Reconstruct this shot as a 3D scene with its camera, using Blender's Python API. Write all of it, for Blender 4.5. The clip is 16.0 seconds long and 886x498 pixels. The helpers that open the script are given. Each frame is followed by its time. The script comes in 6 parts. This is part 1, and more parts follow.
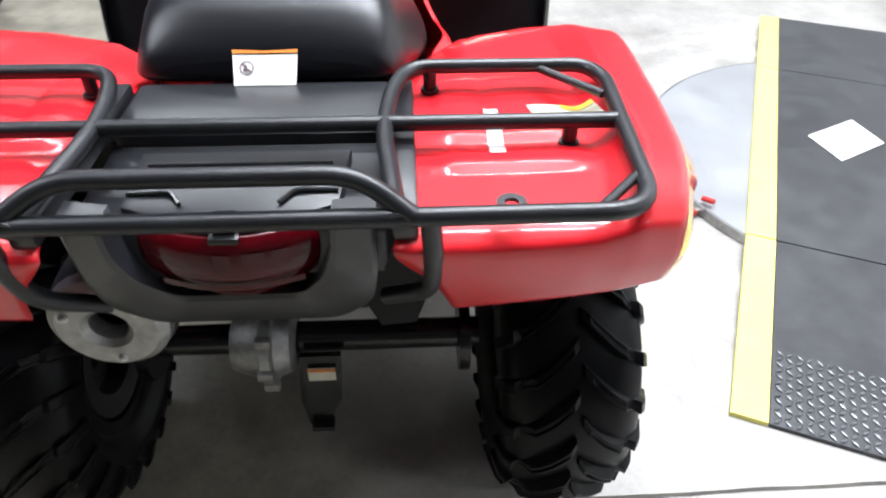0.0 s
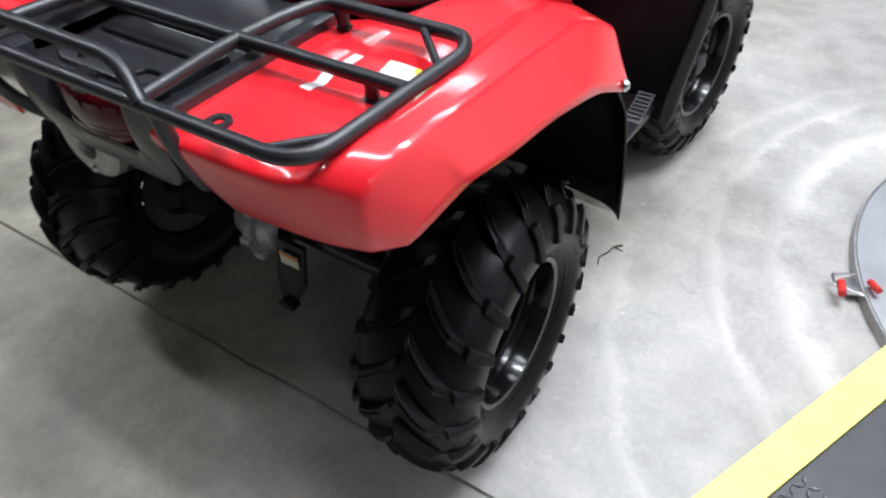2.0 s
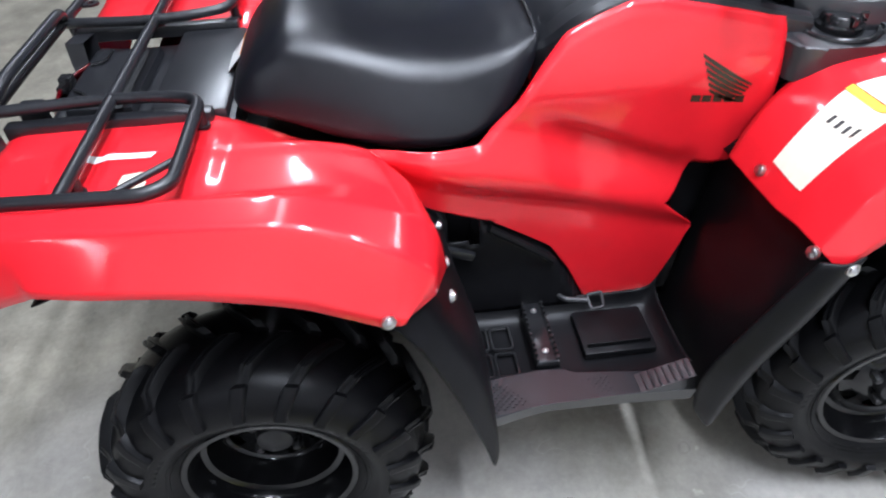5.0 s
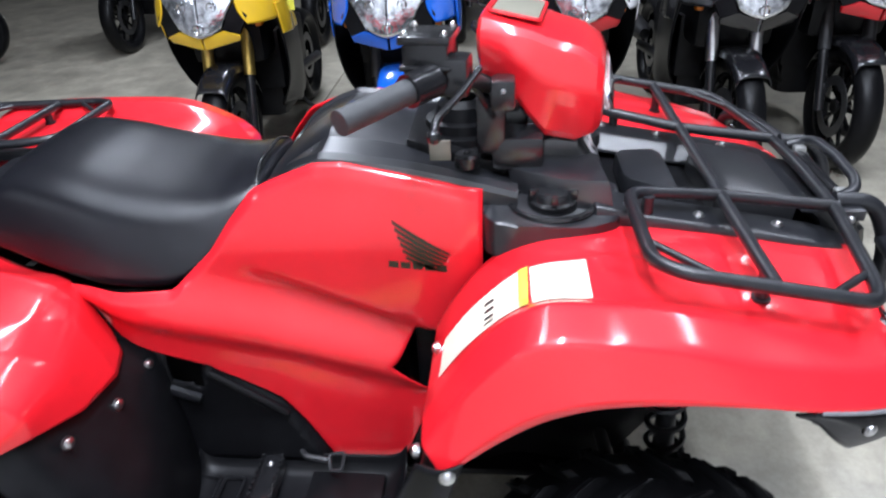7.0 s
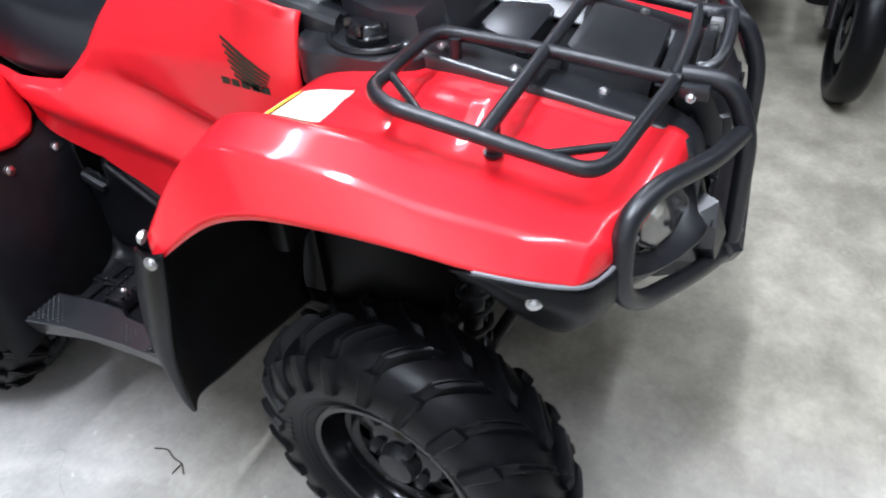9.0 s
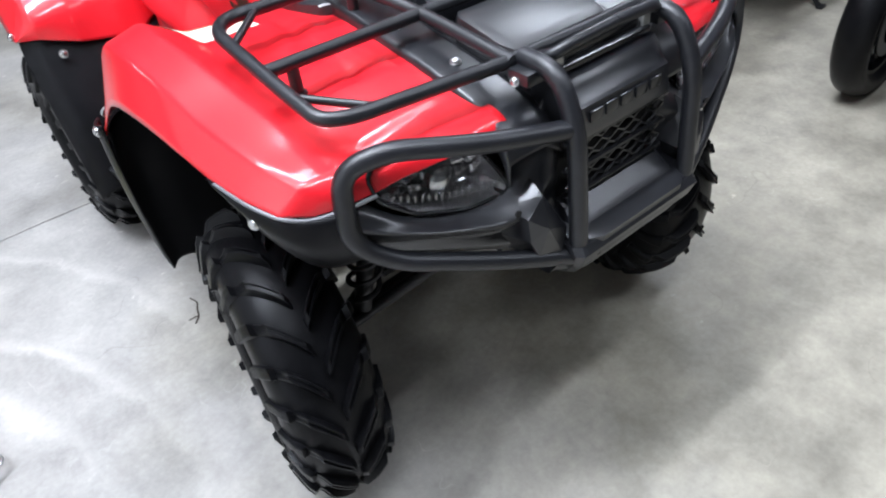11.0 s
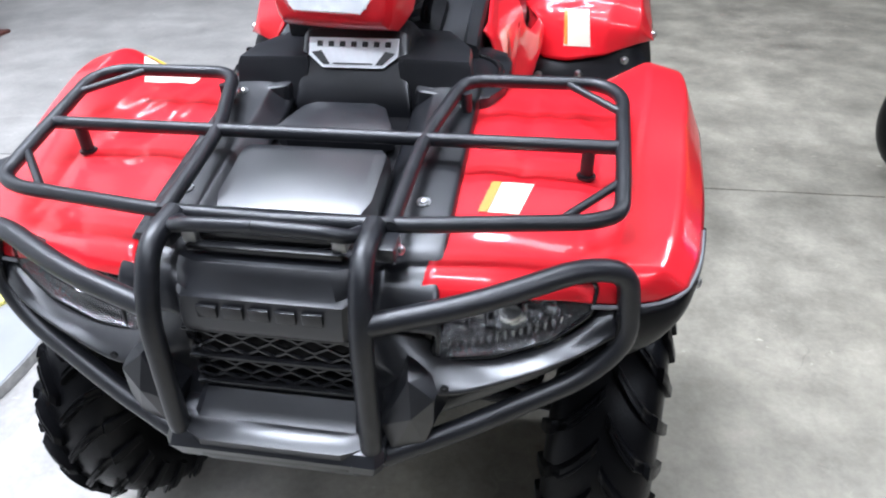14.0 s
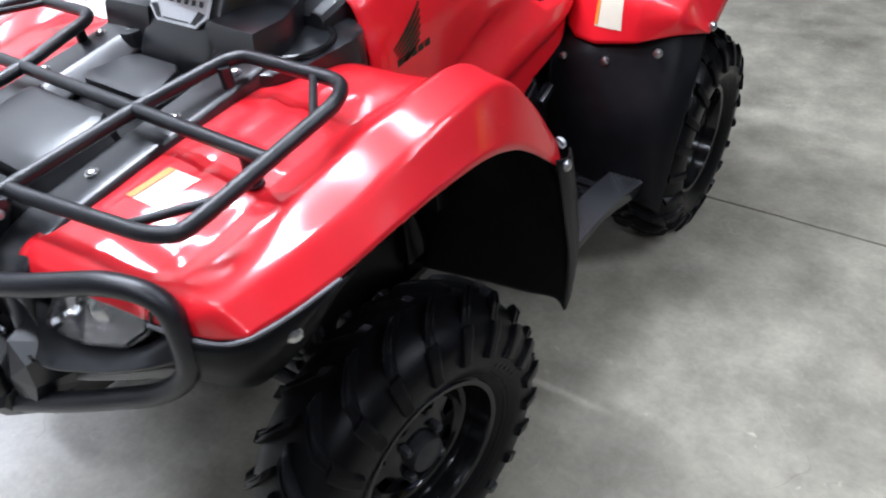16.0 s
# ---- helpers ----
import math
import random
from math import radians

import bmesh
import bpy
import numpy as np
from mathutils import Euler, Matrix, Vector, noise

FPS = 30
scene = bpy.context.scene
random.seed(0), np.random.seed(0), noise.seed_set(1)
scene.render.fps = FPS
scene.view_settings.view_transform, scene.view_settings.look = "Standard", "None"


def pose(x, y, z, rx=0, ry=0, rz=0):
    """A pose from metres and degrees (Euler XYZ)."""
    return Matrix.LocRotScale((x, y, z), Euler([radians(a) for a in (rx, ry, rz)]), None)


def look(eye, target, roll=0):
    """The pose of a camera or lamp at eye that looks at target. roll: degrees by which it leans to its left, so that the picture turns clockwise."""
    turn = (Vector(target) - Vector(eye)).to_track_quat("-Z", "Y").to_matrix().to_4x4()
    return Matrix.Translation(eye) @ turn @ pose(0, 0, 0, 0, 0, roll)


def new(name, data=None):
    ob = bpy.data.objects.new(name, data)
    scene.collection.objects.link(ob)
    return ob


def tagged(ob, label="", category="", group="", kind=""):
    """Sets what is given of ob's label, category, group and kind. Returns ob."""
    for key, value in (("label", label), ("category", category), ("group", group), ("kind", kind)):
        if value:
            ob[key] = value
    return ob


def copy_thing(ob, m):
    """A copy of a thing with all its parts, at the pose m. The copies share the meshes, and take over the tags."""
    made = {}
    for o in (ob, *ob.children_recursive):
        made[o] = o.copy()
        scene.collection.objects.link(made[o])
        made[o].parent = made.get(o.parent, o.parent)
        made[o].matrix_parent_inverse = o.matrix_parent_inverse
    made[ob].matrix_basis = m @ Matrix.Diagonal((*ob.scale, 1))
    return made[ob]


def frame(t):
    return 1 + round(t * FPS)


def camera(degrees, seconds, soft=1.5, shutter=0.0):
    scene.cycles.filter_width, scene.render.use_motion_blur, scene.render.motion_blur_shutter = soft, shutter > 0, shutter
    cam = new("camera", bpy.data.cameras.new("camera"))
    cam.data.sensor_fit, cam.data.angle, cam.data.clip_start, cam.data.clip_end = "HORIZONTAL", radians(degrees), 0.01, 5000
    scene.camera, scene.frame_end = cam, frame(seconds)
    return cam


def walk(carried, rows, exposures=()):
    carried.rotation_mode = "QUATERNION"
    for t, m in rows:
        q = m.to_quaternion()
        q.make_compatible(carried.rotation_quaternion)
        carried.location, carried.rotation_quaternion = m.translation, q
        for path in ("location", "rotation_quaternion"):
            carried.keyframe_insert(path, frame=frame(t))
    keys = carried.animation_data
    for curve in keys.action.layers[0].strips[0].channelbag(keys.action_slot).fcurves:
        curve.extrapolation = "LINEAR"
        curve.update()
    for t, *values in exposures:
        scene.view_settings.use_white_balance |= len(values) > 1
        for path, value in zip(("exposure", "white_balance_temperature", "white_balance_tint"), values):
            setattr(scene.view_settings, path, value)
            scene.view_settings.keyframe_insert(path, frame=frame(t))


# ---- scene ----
cam = camera(67.2, 16.0, 2.0, 0.3)
PATH = [
    (0, (0.201, -1.513, 1.302), (0.299, 0.025, 0.027), 0.8),
    (0.5, (0.381, -1.576, 1.312), (0.196, -0.05, 0.033), 0.3),
    (1, (0.543, -1.521, 1.3), (0.147, -0.046, 0.01), -1.3),
    (1.5, (0.699, -1.433, 1.306), (0.125, -0.039, -0.008), -1.4),
    (2, (0.9, -1.374, 1.311), (0.084, -0.154, -0.048), -1.9),
    (2.5, (1.059, -1.283, 1.315), (0.085, -0.267, -0.106), -3.3),
    (3, (1.135, -1.097, 1.325), (0.019, -0.23, -0.09), -2.8),
    (3.2, (1.148, -1.037, 1.338), (-0.028, -0.23, -0.064), -2.2),
    (5.3, (1.256, -0.21, 1.445), (-0.27, -0.147, 0.155), -3.7),
    (5.5, (1.256, -0.132, 1.455), (-0.284, -0.102, 0.179), -4.6),
    (6, (1.293, 0.08, 1.458), (-0.318, 0.052, 0.273), -3.4),
    (6.5, (1.279, 0.237, 1.453), (-0.372, 0.135, 0.33), -4.0),
    (7, (1.188, 0.405, 1.446), (-0.517, 0.227, 0.416), -2.9),
    (7.5, (1.15, 0.558, 1.452), (-0.598, 0.31, 0.511), -3.0),
    (8, (1.203, 0.729, 1.42), (-0.441, 0.295, 0.367), -4.2),
    (8.5, (1.198, 0.862, 1.379), (-0.247, 0.318, 0.107), -5.0),
    (9, (1.09, 1.016, 1.326), (-0.323, 0.356, 0.074), -3.3),
    (9.5, (1.028, 1.167, 1.314), (-0.298, 0.292, 0.099), -4.3),
    (10, (0.978, 1.366, 1.303), (-0.209, 0.31, 0.087), -4.0),
    (10.2, (0.948, 1.422, 1.297), (-0.181, 0.33, 0.058), -4.7),
    (12.3, (0.291, 1.721, 1.338), (-0.154, 0.238, 0.072), -4.3),
    (12.5, (0.213, 1.694, 1.332), (-0.157, 0.177, 0.082), -4.0),
    (13, (0.051, 1.628, 1.348), (-0.148, 0.028, 0.164), -1.8),
    (13.5, (-0.136, 1.622, 1.347), (-0.082, -0.029, 0.22), -1.5),
    (14, (-0.337, 1.617, 1.349), (-0.037, 0.01, 0.197), -2.1),
    (14.5, (-0.475, 1.532, 1.332), (0.041, -0.022, 0.184), -3.3),
    (15, (-0.64, 1.419, 1.332), (0.089, -0.013, 0.14), -3.3),
    (15.5, (-0.872, 1.315, 1.322), (0.031, 0.013, 0.102), -4.2),
    (16, (-1.02, 1.176, 1.322), (-0.024, -0.032, 0.077), -5.3),
]
walk(cam, [(t, look(eye, target, roll)) for t, eye, target, roll in PATH], [(0.0, 0.46, 6550, 12), (0.5, 0.20, 6600, 12), (1.2, 0.0, 6500, 12), (3.0, -0.12, 6400, 12), (5.5, 0.02, 6150, 14), (8.0, 0.07, 6150, 14), (10.0, 0.0, 6250, 13), (12.5, 0.29, 6150, 14), (13.5, 0.44, 6150, 14), (14.2, 0.20, 6100, 14), (15.2, 0.0, 6150, 14), (16.0, 0.0, 6150, 14)])

world = bpy.data.worlds.new("world")
scene.world = world
world.use_nodes = True
world.node_tree.nodes["Background"].inputs[0].default_value = (0.9, 0.95, 1.0, 1)
world.node_tree.nodes["Background"].inputs[1].default_value = 0.015

# rows of ceiling tube fittings: place, length and power
LAMPS = [(0.6, -0.55, 72), (1.4, 0.45, 222), (0.5, 2.1, 78), (-1.5, -0.4, 14), (-2.6, 3.6, 60), (4.9, -4.0, 50), (-3.9, -1.0, 106)]
CEILING = 4.3
for lx, ly, power in LAMPS:
    lamp = bpy.data.lights.new("tube_light", "AREA")
    lamp.shape, lamp.size, lamp.size_y, lamp.energy, lamp.color = "RECTANGLE", 2.6, 0.18, power, (0.89, 0.96, 1.04)
    ob = new("tube_light", lamp)
    ob.matrix_world = pose(lx, ly, CEILING - 0.16)


# ---- materials ----
def material(name, color, rough=0.5, metal=0.0, grain=0.0, scale=60.0, bump=0.0, bump_scale=300.0, coat=0.0, rough_var=0.0, specular=0.5):
    """A principled material whose colour, gloss and relief vary at two scales."""
    m = bpy.data.materials.new(name)
    m.use_nodes = True
    nt = m.node_tree
    b = nt.nodes["Principled BSDF"]
    b.inputs["Base Color"].default_value = (*color, 1)
    b.inputs["Roughness"].default_value = rough
    b.inputs["Metallic"].default_value = metal
    b.inputs["Specular IOR Level"].default_value = specular
    b.inputs["Coat Weight"].default_value = coat
    b.inputs["Coat Roughness"].default_value = 0.11
    co = nt.nodes.new("ShaderNodeTexCoord")
    if grain or rough_var:
        n1 = nt.nodes.new("ShaderNodeTexNoise")
        n1.inputs["Scale"].default_value, n1.inputs["Detail"].default_value = scale, 6
        n2 = nt.nodes.new("ShaderNodeTexNoise")
        n2.inputs["Scale"].default_value, n2.inputs["Detail"].default_value = scale / 9, 3
        for n in (n1, n2):
            nt.links.new(co.outputs["Object"], n.inputs["Vector"])
        add = nt.nodes.new("ShaderNodeMath")
        add.operation = "ADD"
        nt.links.new(n1.outputs["Fac"], add.inputs[0])
        nt.links.new(n2.outputs["Fac"], add.inputs[1])
        if grain:
            ramp = nt.nodes.new("ShaderNodeMapRange")
            ramp.inputs["From Min"].default_value, ramp.inputs["From Max"].default_value = 0.7, 1.3
            ramp.inputs["To Min"].default_value, ramp.inputs["To Max"].default_value = 1 - grain, 1 + grain
            nt.links.new(add.outputs[0], ramp.inputs["Value"])
            mix = nt.nodes.new("ShaderNodeVectorMath")
            mix.operation = "SCALE"
            mix.inputs[0].default_value = color
            nt.links.new(ramp.outputs[0], mix.inputs["Scale"])
            nt.links.new(mix.outputs[0], b.inputs["Base Color"])
        if rough_var:
            rr = nt.nodes.new("ShaderNodeMapRange")
            rr.inputs["From Min"].default_value, rr.inputs["From Max"].default_value = 0.7, 1.3
            rr.inputs["To Min"].default_value, rr.inputs["To Max"].default_value = max(rough - rough_var, 0.02), rough + rough_var
            nt.links.new(add.outputs[0], rr.inputs["Value"])
            nt.links.new(rr.outputs[0], b.inputs["Roughness"])
    if bump:
        n3 = nt.nodes.new("ShaderNodeTexNoise")
        n3.inputs["Scale"].default_value, n3.inputs["Detail"].default_value = bump_scale, 4
        nt.links.new(co.outputs["Object"], n3.inputs["Vector"])
        bm_ = nt.nodes.new("ShaderNodeBump")
        bm_.inputs["Strength"].default_value, bm_.inputs["Distance"].default_value = bump, 0.002
        nt.links.new(n3.outputs["Fac"], bm_.inputs["Height"])
        nt.links.new(bm_.outputs[0], b.inputs["Normal"])
    return m


RED = material("red_plastic", (0.74, 0.012, 0.021), 0.42, 0, 0.04, 25, 0.02, 40, coat=0.9, rough_var=0.015, specular=0.25)
BLACK = material("black_plastic", (0.0105, 0.0110, 0.0132), 0.315, 0, 0.25, 40, 0.035, 900, rough_var=0.012, specular=0.8)
BLACK_DULL = material("black_plastic_dull", (0.0055, 0.0055, 0.0064), 0.36, 0, 0.3, 30, 0.1, 700, rough_var=0.01, specular=0.16)
BLACK_GLOSS = material("black_gloss", (0.010, 0.010, 0.011), 0.2, 0, 0.2, 30, 0, rough_var=0.06)
TUBE = material("black_powder_coat", (0.0100, 0.0105, 0.0128), 0.36, 0, 0.3, 120, 0.12, 1200, rough_var=0.015, specular=0.55)
VINYL = material("seat_vinyl", (0.0055, 0.0057, 0.0080), 0.29, 0, 0.2, 50, 0.12, 1400, rough_var=0.012, specular=0.42)
RUBBER = material("tyre_rubber", (0.0040, 0.0040, 0.0046), 0.34, 0, 0.35, 35, 0.25, 300, rough_var=0.04, specular=0.15)
RIM = material("rim_black", (0.0045, 0.0045, 0.005), 0.16, 0, 0.2, 40, 0, rough_var=0.04, specular=0.38)
STEEL = material("bolt_steel", (0.6, 0.6, 0.6), 0.28, 1.0, 0.1, 200)
CAST = material("cast_aluminium", (0.42, 0.42, 0.41), 0.5, 0.9, 0.25, 60, 0.5, 250)
DARK_STEEL = material("dark_steel", (0.03, 0.03, 0.032), 0.45, 0.4, 0.3, 60, 0.3, 300)
WHITE = material("white_label", (0.78, 0.77, 0.74), 0.4, 0, 0.04, 60)
CREAM = material("cream_label", (0.74, 0.70, 0.56), 0.4, 0, 0.05, 60)
ORANGE = material("orange_label", (0.8, 0.25, 0.04), 0.4, 0, 0.05, 60)
YELLOW_LABEL = material("yellow_label", (0.82, 0.6, 0.06), 0.4, 0, 0.05, 60)
INK = material("label_ink", (0.03, 0.03, 0.03), 0.5)
SILVER = material("silver_badge", (0.84, 0.85, 0.86), 0.35, 0.0, 0.05, 150)
LENS_RED = material("red_lens", (0.06, 0.001, 0.003), 0.06, 0, 0.3, 60, specular=0.35)
CHROME = material("chrome_reflector", (0.62, 0.62, 0.62), 0.14, 1.0, 0.1, 60, 0.25, 90)
METER = material("meter_glass", (0.20, 0.19, 0.15), 0.35, 0, 0.1, 40)
GREY_GRIP = material("grip_rubber", (0.035, 0.036, 0.038), 0.55, 0, 0.2, 90, 0.4, 500)


def glass(name, color, rough=0.02):
    m = bpy.data.materials.new(name)
    m.use_nodes = True
    b = m.node_tree.nodes["Principled BSDF"]
    b.inputs["Base Color"].default_value = (*color, 1)
    b.inputs["Roughness"].default_value = rough
    b.inputs["Transmission Weight"].default_value = 1.0
    b.inputs["IOR"].default_value = 1.35
    return m


CLEAR = glass("clear_lens", (0.95, 0.96, 0.96))


# ---- mesh helpers ----
def link_mesh(name, bm, mat, smooth=True, angle=35, face=None):
    """A mesh from bm; face: the side to which an open sheet looks."""
    bmesh.ops.recalc_face_normals(bm, faces=bm.faces)
    if face and sum(f.normal.dot(Vector(face)) * f.calc_area() for f in bm.faces) < 0:
        bmesh.ops.reverse_faces(bm, faces=bm.faces)
    me = bpy.data.meshes.new(name)
    bm.to_mesh(me)
    bm.free()
    me.materials.append(mat)
    if smooth:
        for p in me.polygons:
            p.use_smooth = True
        me.set_sharp_from_angle(angle=radians(angle))
    return me


def part(name, bm, mat, parent, label="", smooth=True, angle=35, thick=0.0, face=None):
    ob = new(name, link_mesh(name, bm, mat, smooth, angle, face))
    ob.parent = parent
    if thick:
        mod = ob.modifiers.new("thickness", "SOLIDIFY")
        mod.thickness, mod.offset = thick, -1
    return tagged(ob, label)


def thing(name, place, label, category, group="", kind=""):
    ob = new(name)
    ob.location = place
    return tagged(ob, label, category, group, kind)


def flip(bm):
    """Mirror a mesh across the plane x = 0."""
    for v in bm.verts:
        v.co.x = -v.co.x
    bmesh.ops.reverse_faces(bm, faces=bm.faces)
    return bm


def rounded(points, r, closed=False, steps=6):
    """The polyline with its corners rounded by about r."""
    pts = [Vector(p) for p in points]
    out, n = [], len(pts)
    for i, p in enumerate(pts):
        if not closed and i in (0, n - 1):
            out.append(p)
            continue
        a, b = pts[i - 1] - p, pts[(i + 1) % n] - p
        d = min(r, a.length * 0.48, b.length * 0.48)
        p0, p1 = p + a.normalized() * d, p + b.normalized() * d
        for k in range(steps + 1):
            u = k / steps
            out.append(p0 * (1 - u) ** 2 + p * 2 * u * (1 - u) + p1 * u * u)
    return out


def sweep(bm, path, radius, sides=10, closed=False, flat=1.0):
    """A tube along a path, with capped ends."""
    n = len(path)
    rings, up = [], None
    for i, p in enumerate(path):
        a = path[i - 1] if (i or closed) else p
        b = path[(i + 1) % n] if (i < n - 1 or closed) else p
        way = (b - a).normalized()
        if up is None:
            up = Vector((0, 0, 1)) if abs(way.z) < 0.9 else Vector((1, 0, 0))
        side = way.cross(up).normalized()
        up = side.cross(way).normalized()
        rings.append([bm.verts.new(p + radius * (math.cos(t) * side + flat * math.sin(t) * up)) for t in (2 * math.pi * k / sides for k in range(sides))])
    for i in range(n if closed else n - 1):
        r0, r1 = rings[i], rings[(i + 1) % n]
        for k in range(sides):
            bm.faces.new((r0[k], r0[(k + 1) % sides], r1[(k + 1) % sides], r1[k]))
    if not closed:
        bm.faces.new(rings[0][::-1])
        bm.faces.new(rings[-1])
    return bm


def tube(bm, points, radius=0.0095, r=0.04, closed=False, sides=14):
    return sweep(bm, rounded(points, r, closed), radius, sides, closed)


def spline(values, n):
    """n + 1 places along a smooth curve through the values (rows of an array)."""
    v = np.asarray(values, float)
    k = len(v) - 1
    t = np.linspace(0, k, n + 1)
    i = np.minimum(t.astype(int), k - 1)
    f = (t - i).reshape(-1, *([1] * (v.ndim - 1)))
    p0, p1, p2, p3 = v[np.maximum(i - 1, 0)], v[i], v[i + 1], v[np.minimum(i + 2, k)]
    return 0.5 * (2 * p1 + (p2 - p0) * f + (2 * p0 - 5 * p1 + 4 * p2 - p3) * f**2 + (3 * p1 - p0 - 3 * p2 + p3) * f**3)


def sheet(grid, nu, nv, detail=None, bm=None):
    """A smooth surface through a grid of places."""
    g = spline(grid, nu)
    g = np.swapaxes(spline(np.swapaxes(g, 0, 1), nv), 0, 1)
    bm = bm or bmesh.new()
    if detail:
        for row in g:
            for q in row:
                q[2] += detail(*q)
    vs = [[bm.verts.new(q) for q in row] for row in g]
    for a, b in zip(vs, vs[1:]):
        for i in range(len(a) - 1):
            bm.faces.new((a[i], a[i + 1], b[i + 1], b[i]))
    return bm


def creased(grid, nu, detail=None, r=0.009, steps=5, fill=5):
    """A pressed surface: smooth along its length, folded with small radii across it."""
    bm, rows = bmesh.new(), []
    for raw in spline(grid, nu):
        line = rounded(raw, r, steps=steps)
        out, n = [], len(raw)
        cuts = [0] + [1 + (k + 1) * (steps + 1) - 1 for k in range(n - 2)]
        for i, p in enumerate(line):
            out.append(p)
            if i in cuts and i + 1 < len(line):
                out += [p.lerp(line[i + 1], (k + 1) / (fill + 1)) for k in range(fill)]
        rows.append([bm.verts.new((p.x, p.y, p.z + (detail(*p) if detail else 0))) for p in out])
    for a, b in zip(rows, rows[1:]):
        for i in range(len(a) - 1):
            bm.faces.new((a[i], a[i + 1], b[i + 1], b[i]))
    return bm


def loft(sections, n_along, cap=True, bm=None, closed=True):
    """A closed body through loops of equal length."""
    g = spline(sections, n_along)
    bm = bm or bmesh.new()
    vs = [[bm.verts.new(q) for q in row] for row in g]
    m = len(vs[0])
    for a, b in zip(vs, vs[1:]):
        for i in range(m if closed else m - 1):
            bm.faces.new((a[i], a[(i + 1) % m], b[(i + 1) % m], b[i]))
    if cap:
        bm.faces.new(vs[0][::-1])
        bm.faces.new(vs[-1])
    return bm


def lathe(profile, seg=40, axis="x", bm=None, at=(0, 0, 0), closed=False):
    """Profile rows (along, radius) turned about an axis."""
    bm = bm or bmesh.new()
    rings = []
    for a, r in profile:
        ring = []
        for k in range(seg):
            c, s = math.cos(2 * math.pi * k / seg) * r, math.sin(2 * math.pi * k / seg) * r
            q = {"x": (a, c, s), "y": (c, a, s), "z": (c, s, a)}[axis]
            ring.append(bm.verts.new(Vector(q) + Vector(at)))
        rings.append(ring)
    for a, b in zip(rings, rings[1:] + ([rings[0]] if closed else [])):
        for k in range(seg):
            bm.faces.new((a[k], a[(k + 1) % seg], b[(k + 1) % seg], b[k]))
    return bm


def block(bm, center, size, bevel=0.0, m=None):
    """A box with bevelled edges."""
    made = bmesh.ops.create_cube(bm, size=1)["verts"]
    for v in made:
        v.co = Vector(v.co) * Vector(size)
    if bevel:
        edges = list({e for v in made for e in v.link_edges})
        out = bmesh.ops.bevel(bm, geom=edges, offset=bevel, segments=2, affect="EDGES", profile=0.6)
        made = list({v for f in out["faces"] for v in f.verts} | {v for v in made if v.is_valid})
    at = (m or Matrix()) if m else Matrix.Translation(center)
    for v in made:
        v.co = at @ v.co
    return bm


def prism(bm, outline, low, high, bevel=0.0):
    """An outline of 3D places, moved by low and by high (vectors), as a closed body."""
    low, high = Vector(low), Vector(high)
    a = [bm.verts.new(Vector(p) + low) for p in outline]
    b = [bm.verts.new(Vector(p) + high) for p in outline]
    n = len(a)
    faces = [bm.faces.new(a[::-1]), bm.faces.new(b)]
    faces += [bm.faces.new((a[i], a[(i + 1) % n], b[(i + 1) % n], b[i])) for i in range(n)]
    if bevel:
        edges = list({e for f in faces[1:2] for e in f.edges})
        bmesh.ops.bevel(bm, geom=edges, offset=bevel, segments=2, affect="EDGES", profile=0.6)
    return bm


def bolt(parent, at, way, radius=0.008, mat=None, name="bolt"):
    """A domed bolt with a washer, whose axis points along way."""
    bm = lathe([(-0.004, radius * 1.3), (0.001, radius * 1.3), (0.001, radius), (0.004, radius * 0.9), (0.006, radius * 0.4), (0.0062, 0.0004)], 10, "z")
    turn = Vector(way).to_track_quat("Z", "Y").to_matrix().to_4x4()
    bmesh.ops.transform(bm, matrix=Matrix.Translation(at) @ turn, verts=bm.verts)
    return part(name, bm, mat or STEEL, parent)


def smooth_step(a, b, x):
    t = min(max((x - a) / (b - a), 0), 1)
    return t * t * (3 - 2 * t)


def lerp_table(table, x):
    return float(np.interp(x, [q[0] for q in table], [q[1] for q in table]))


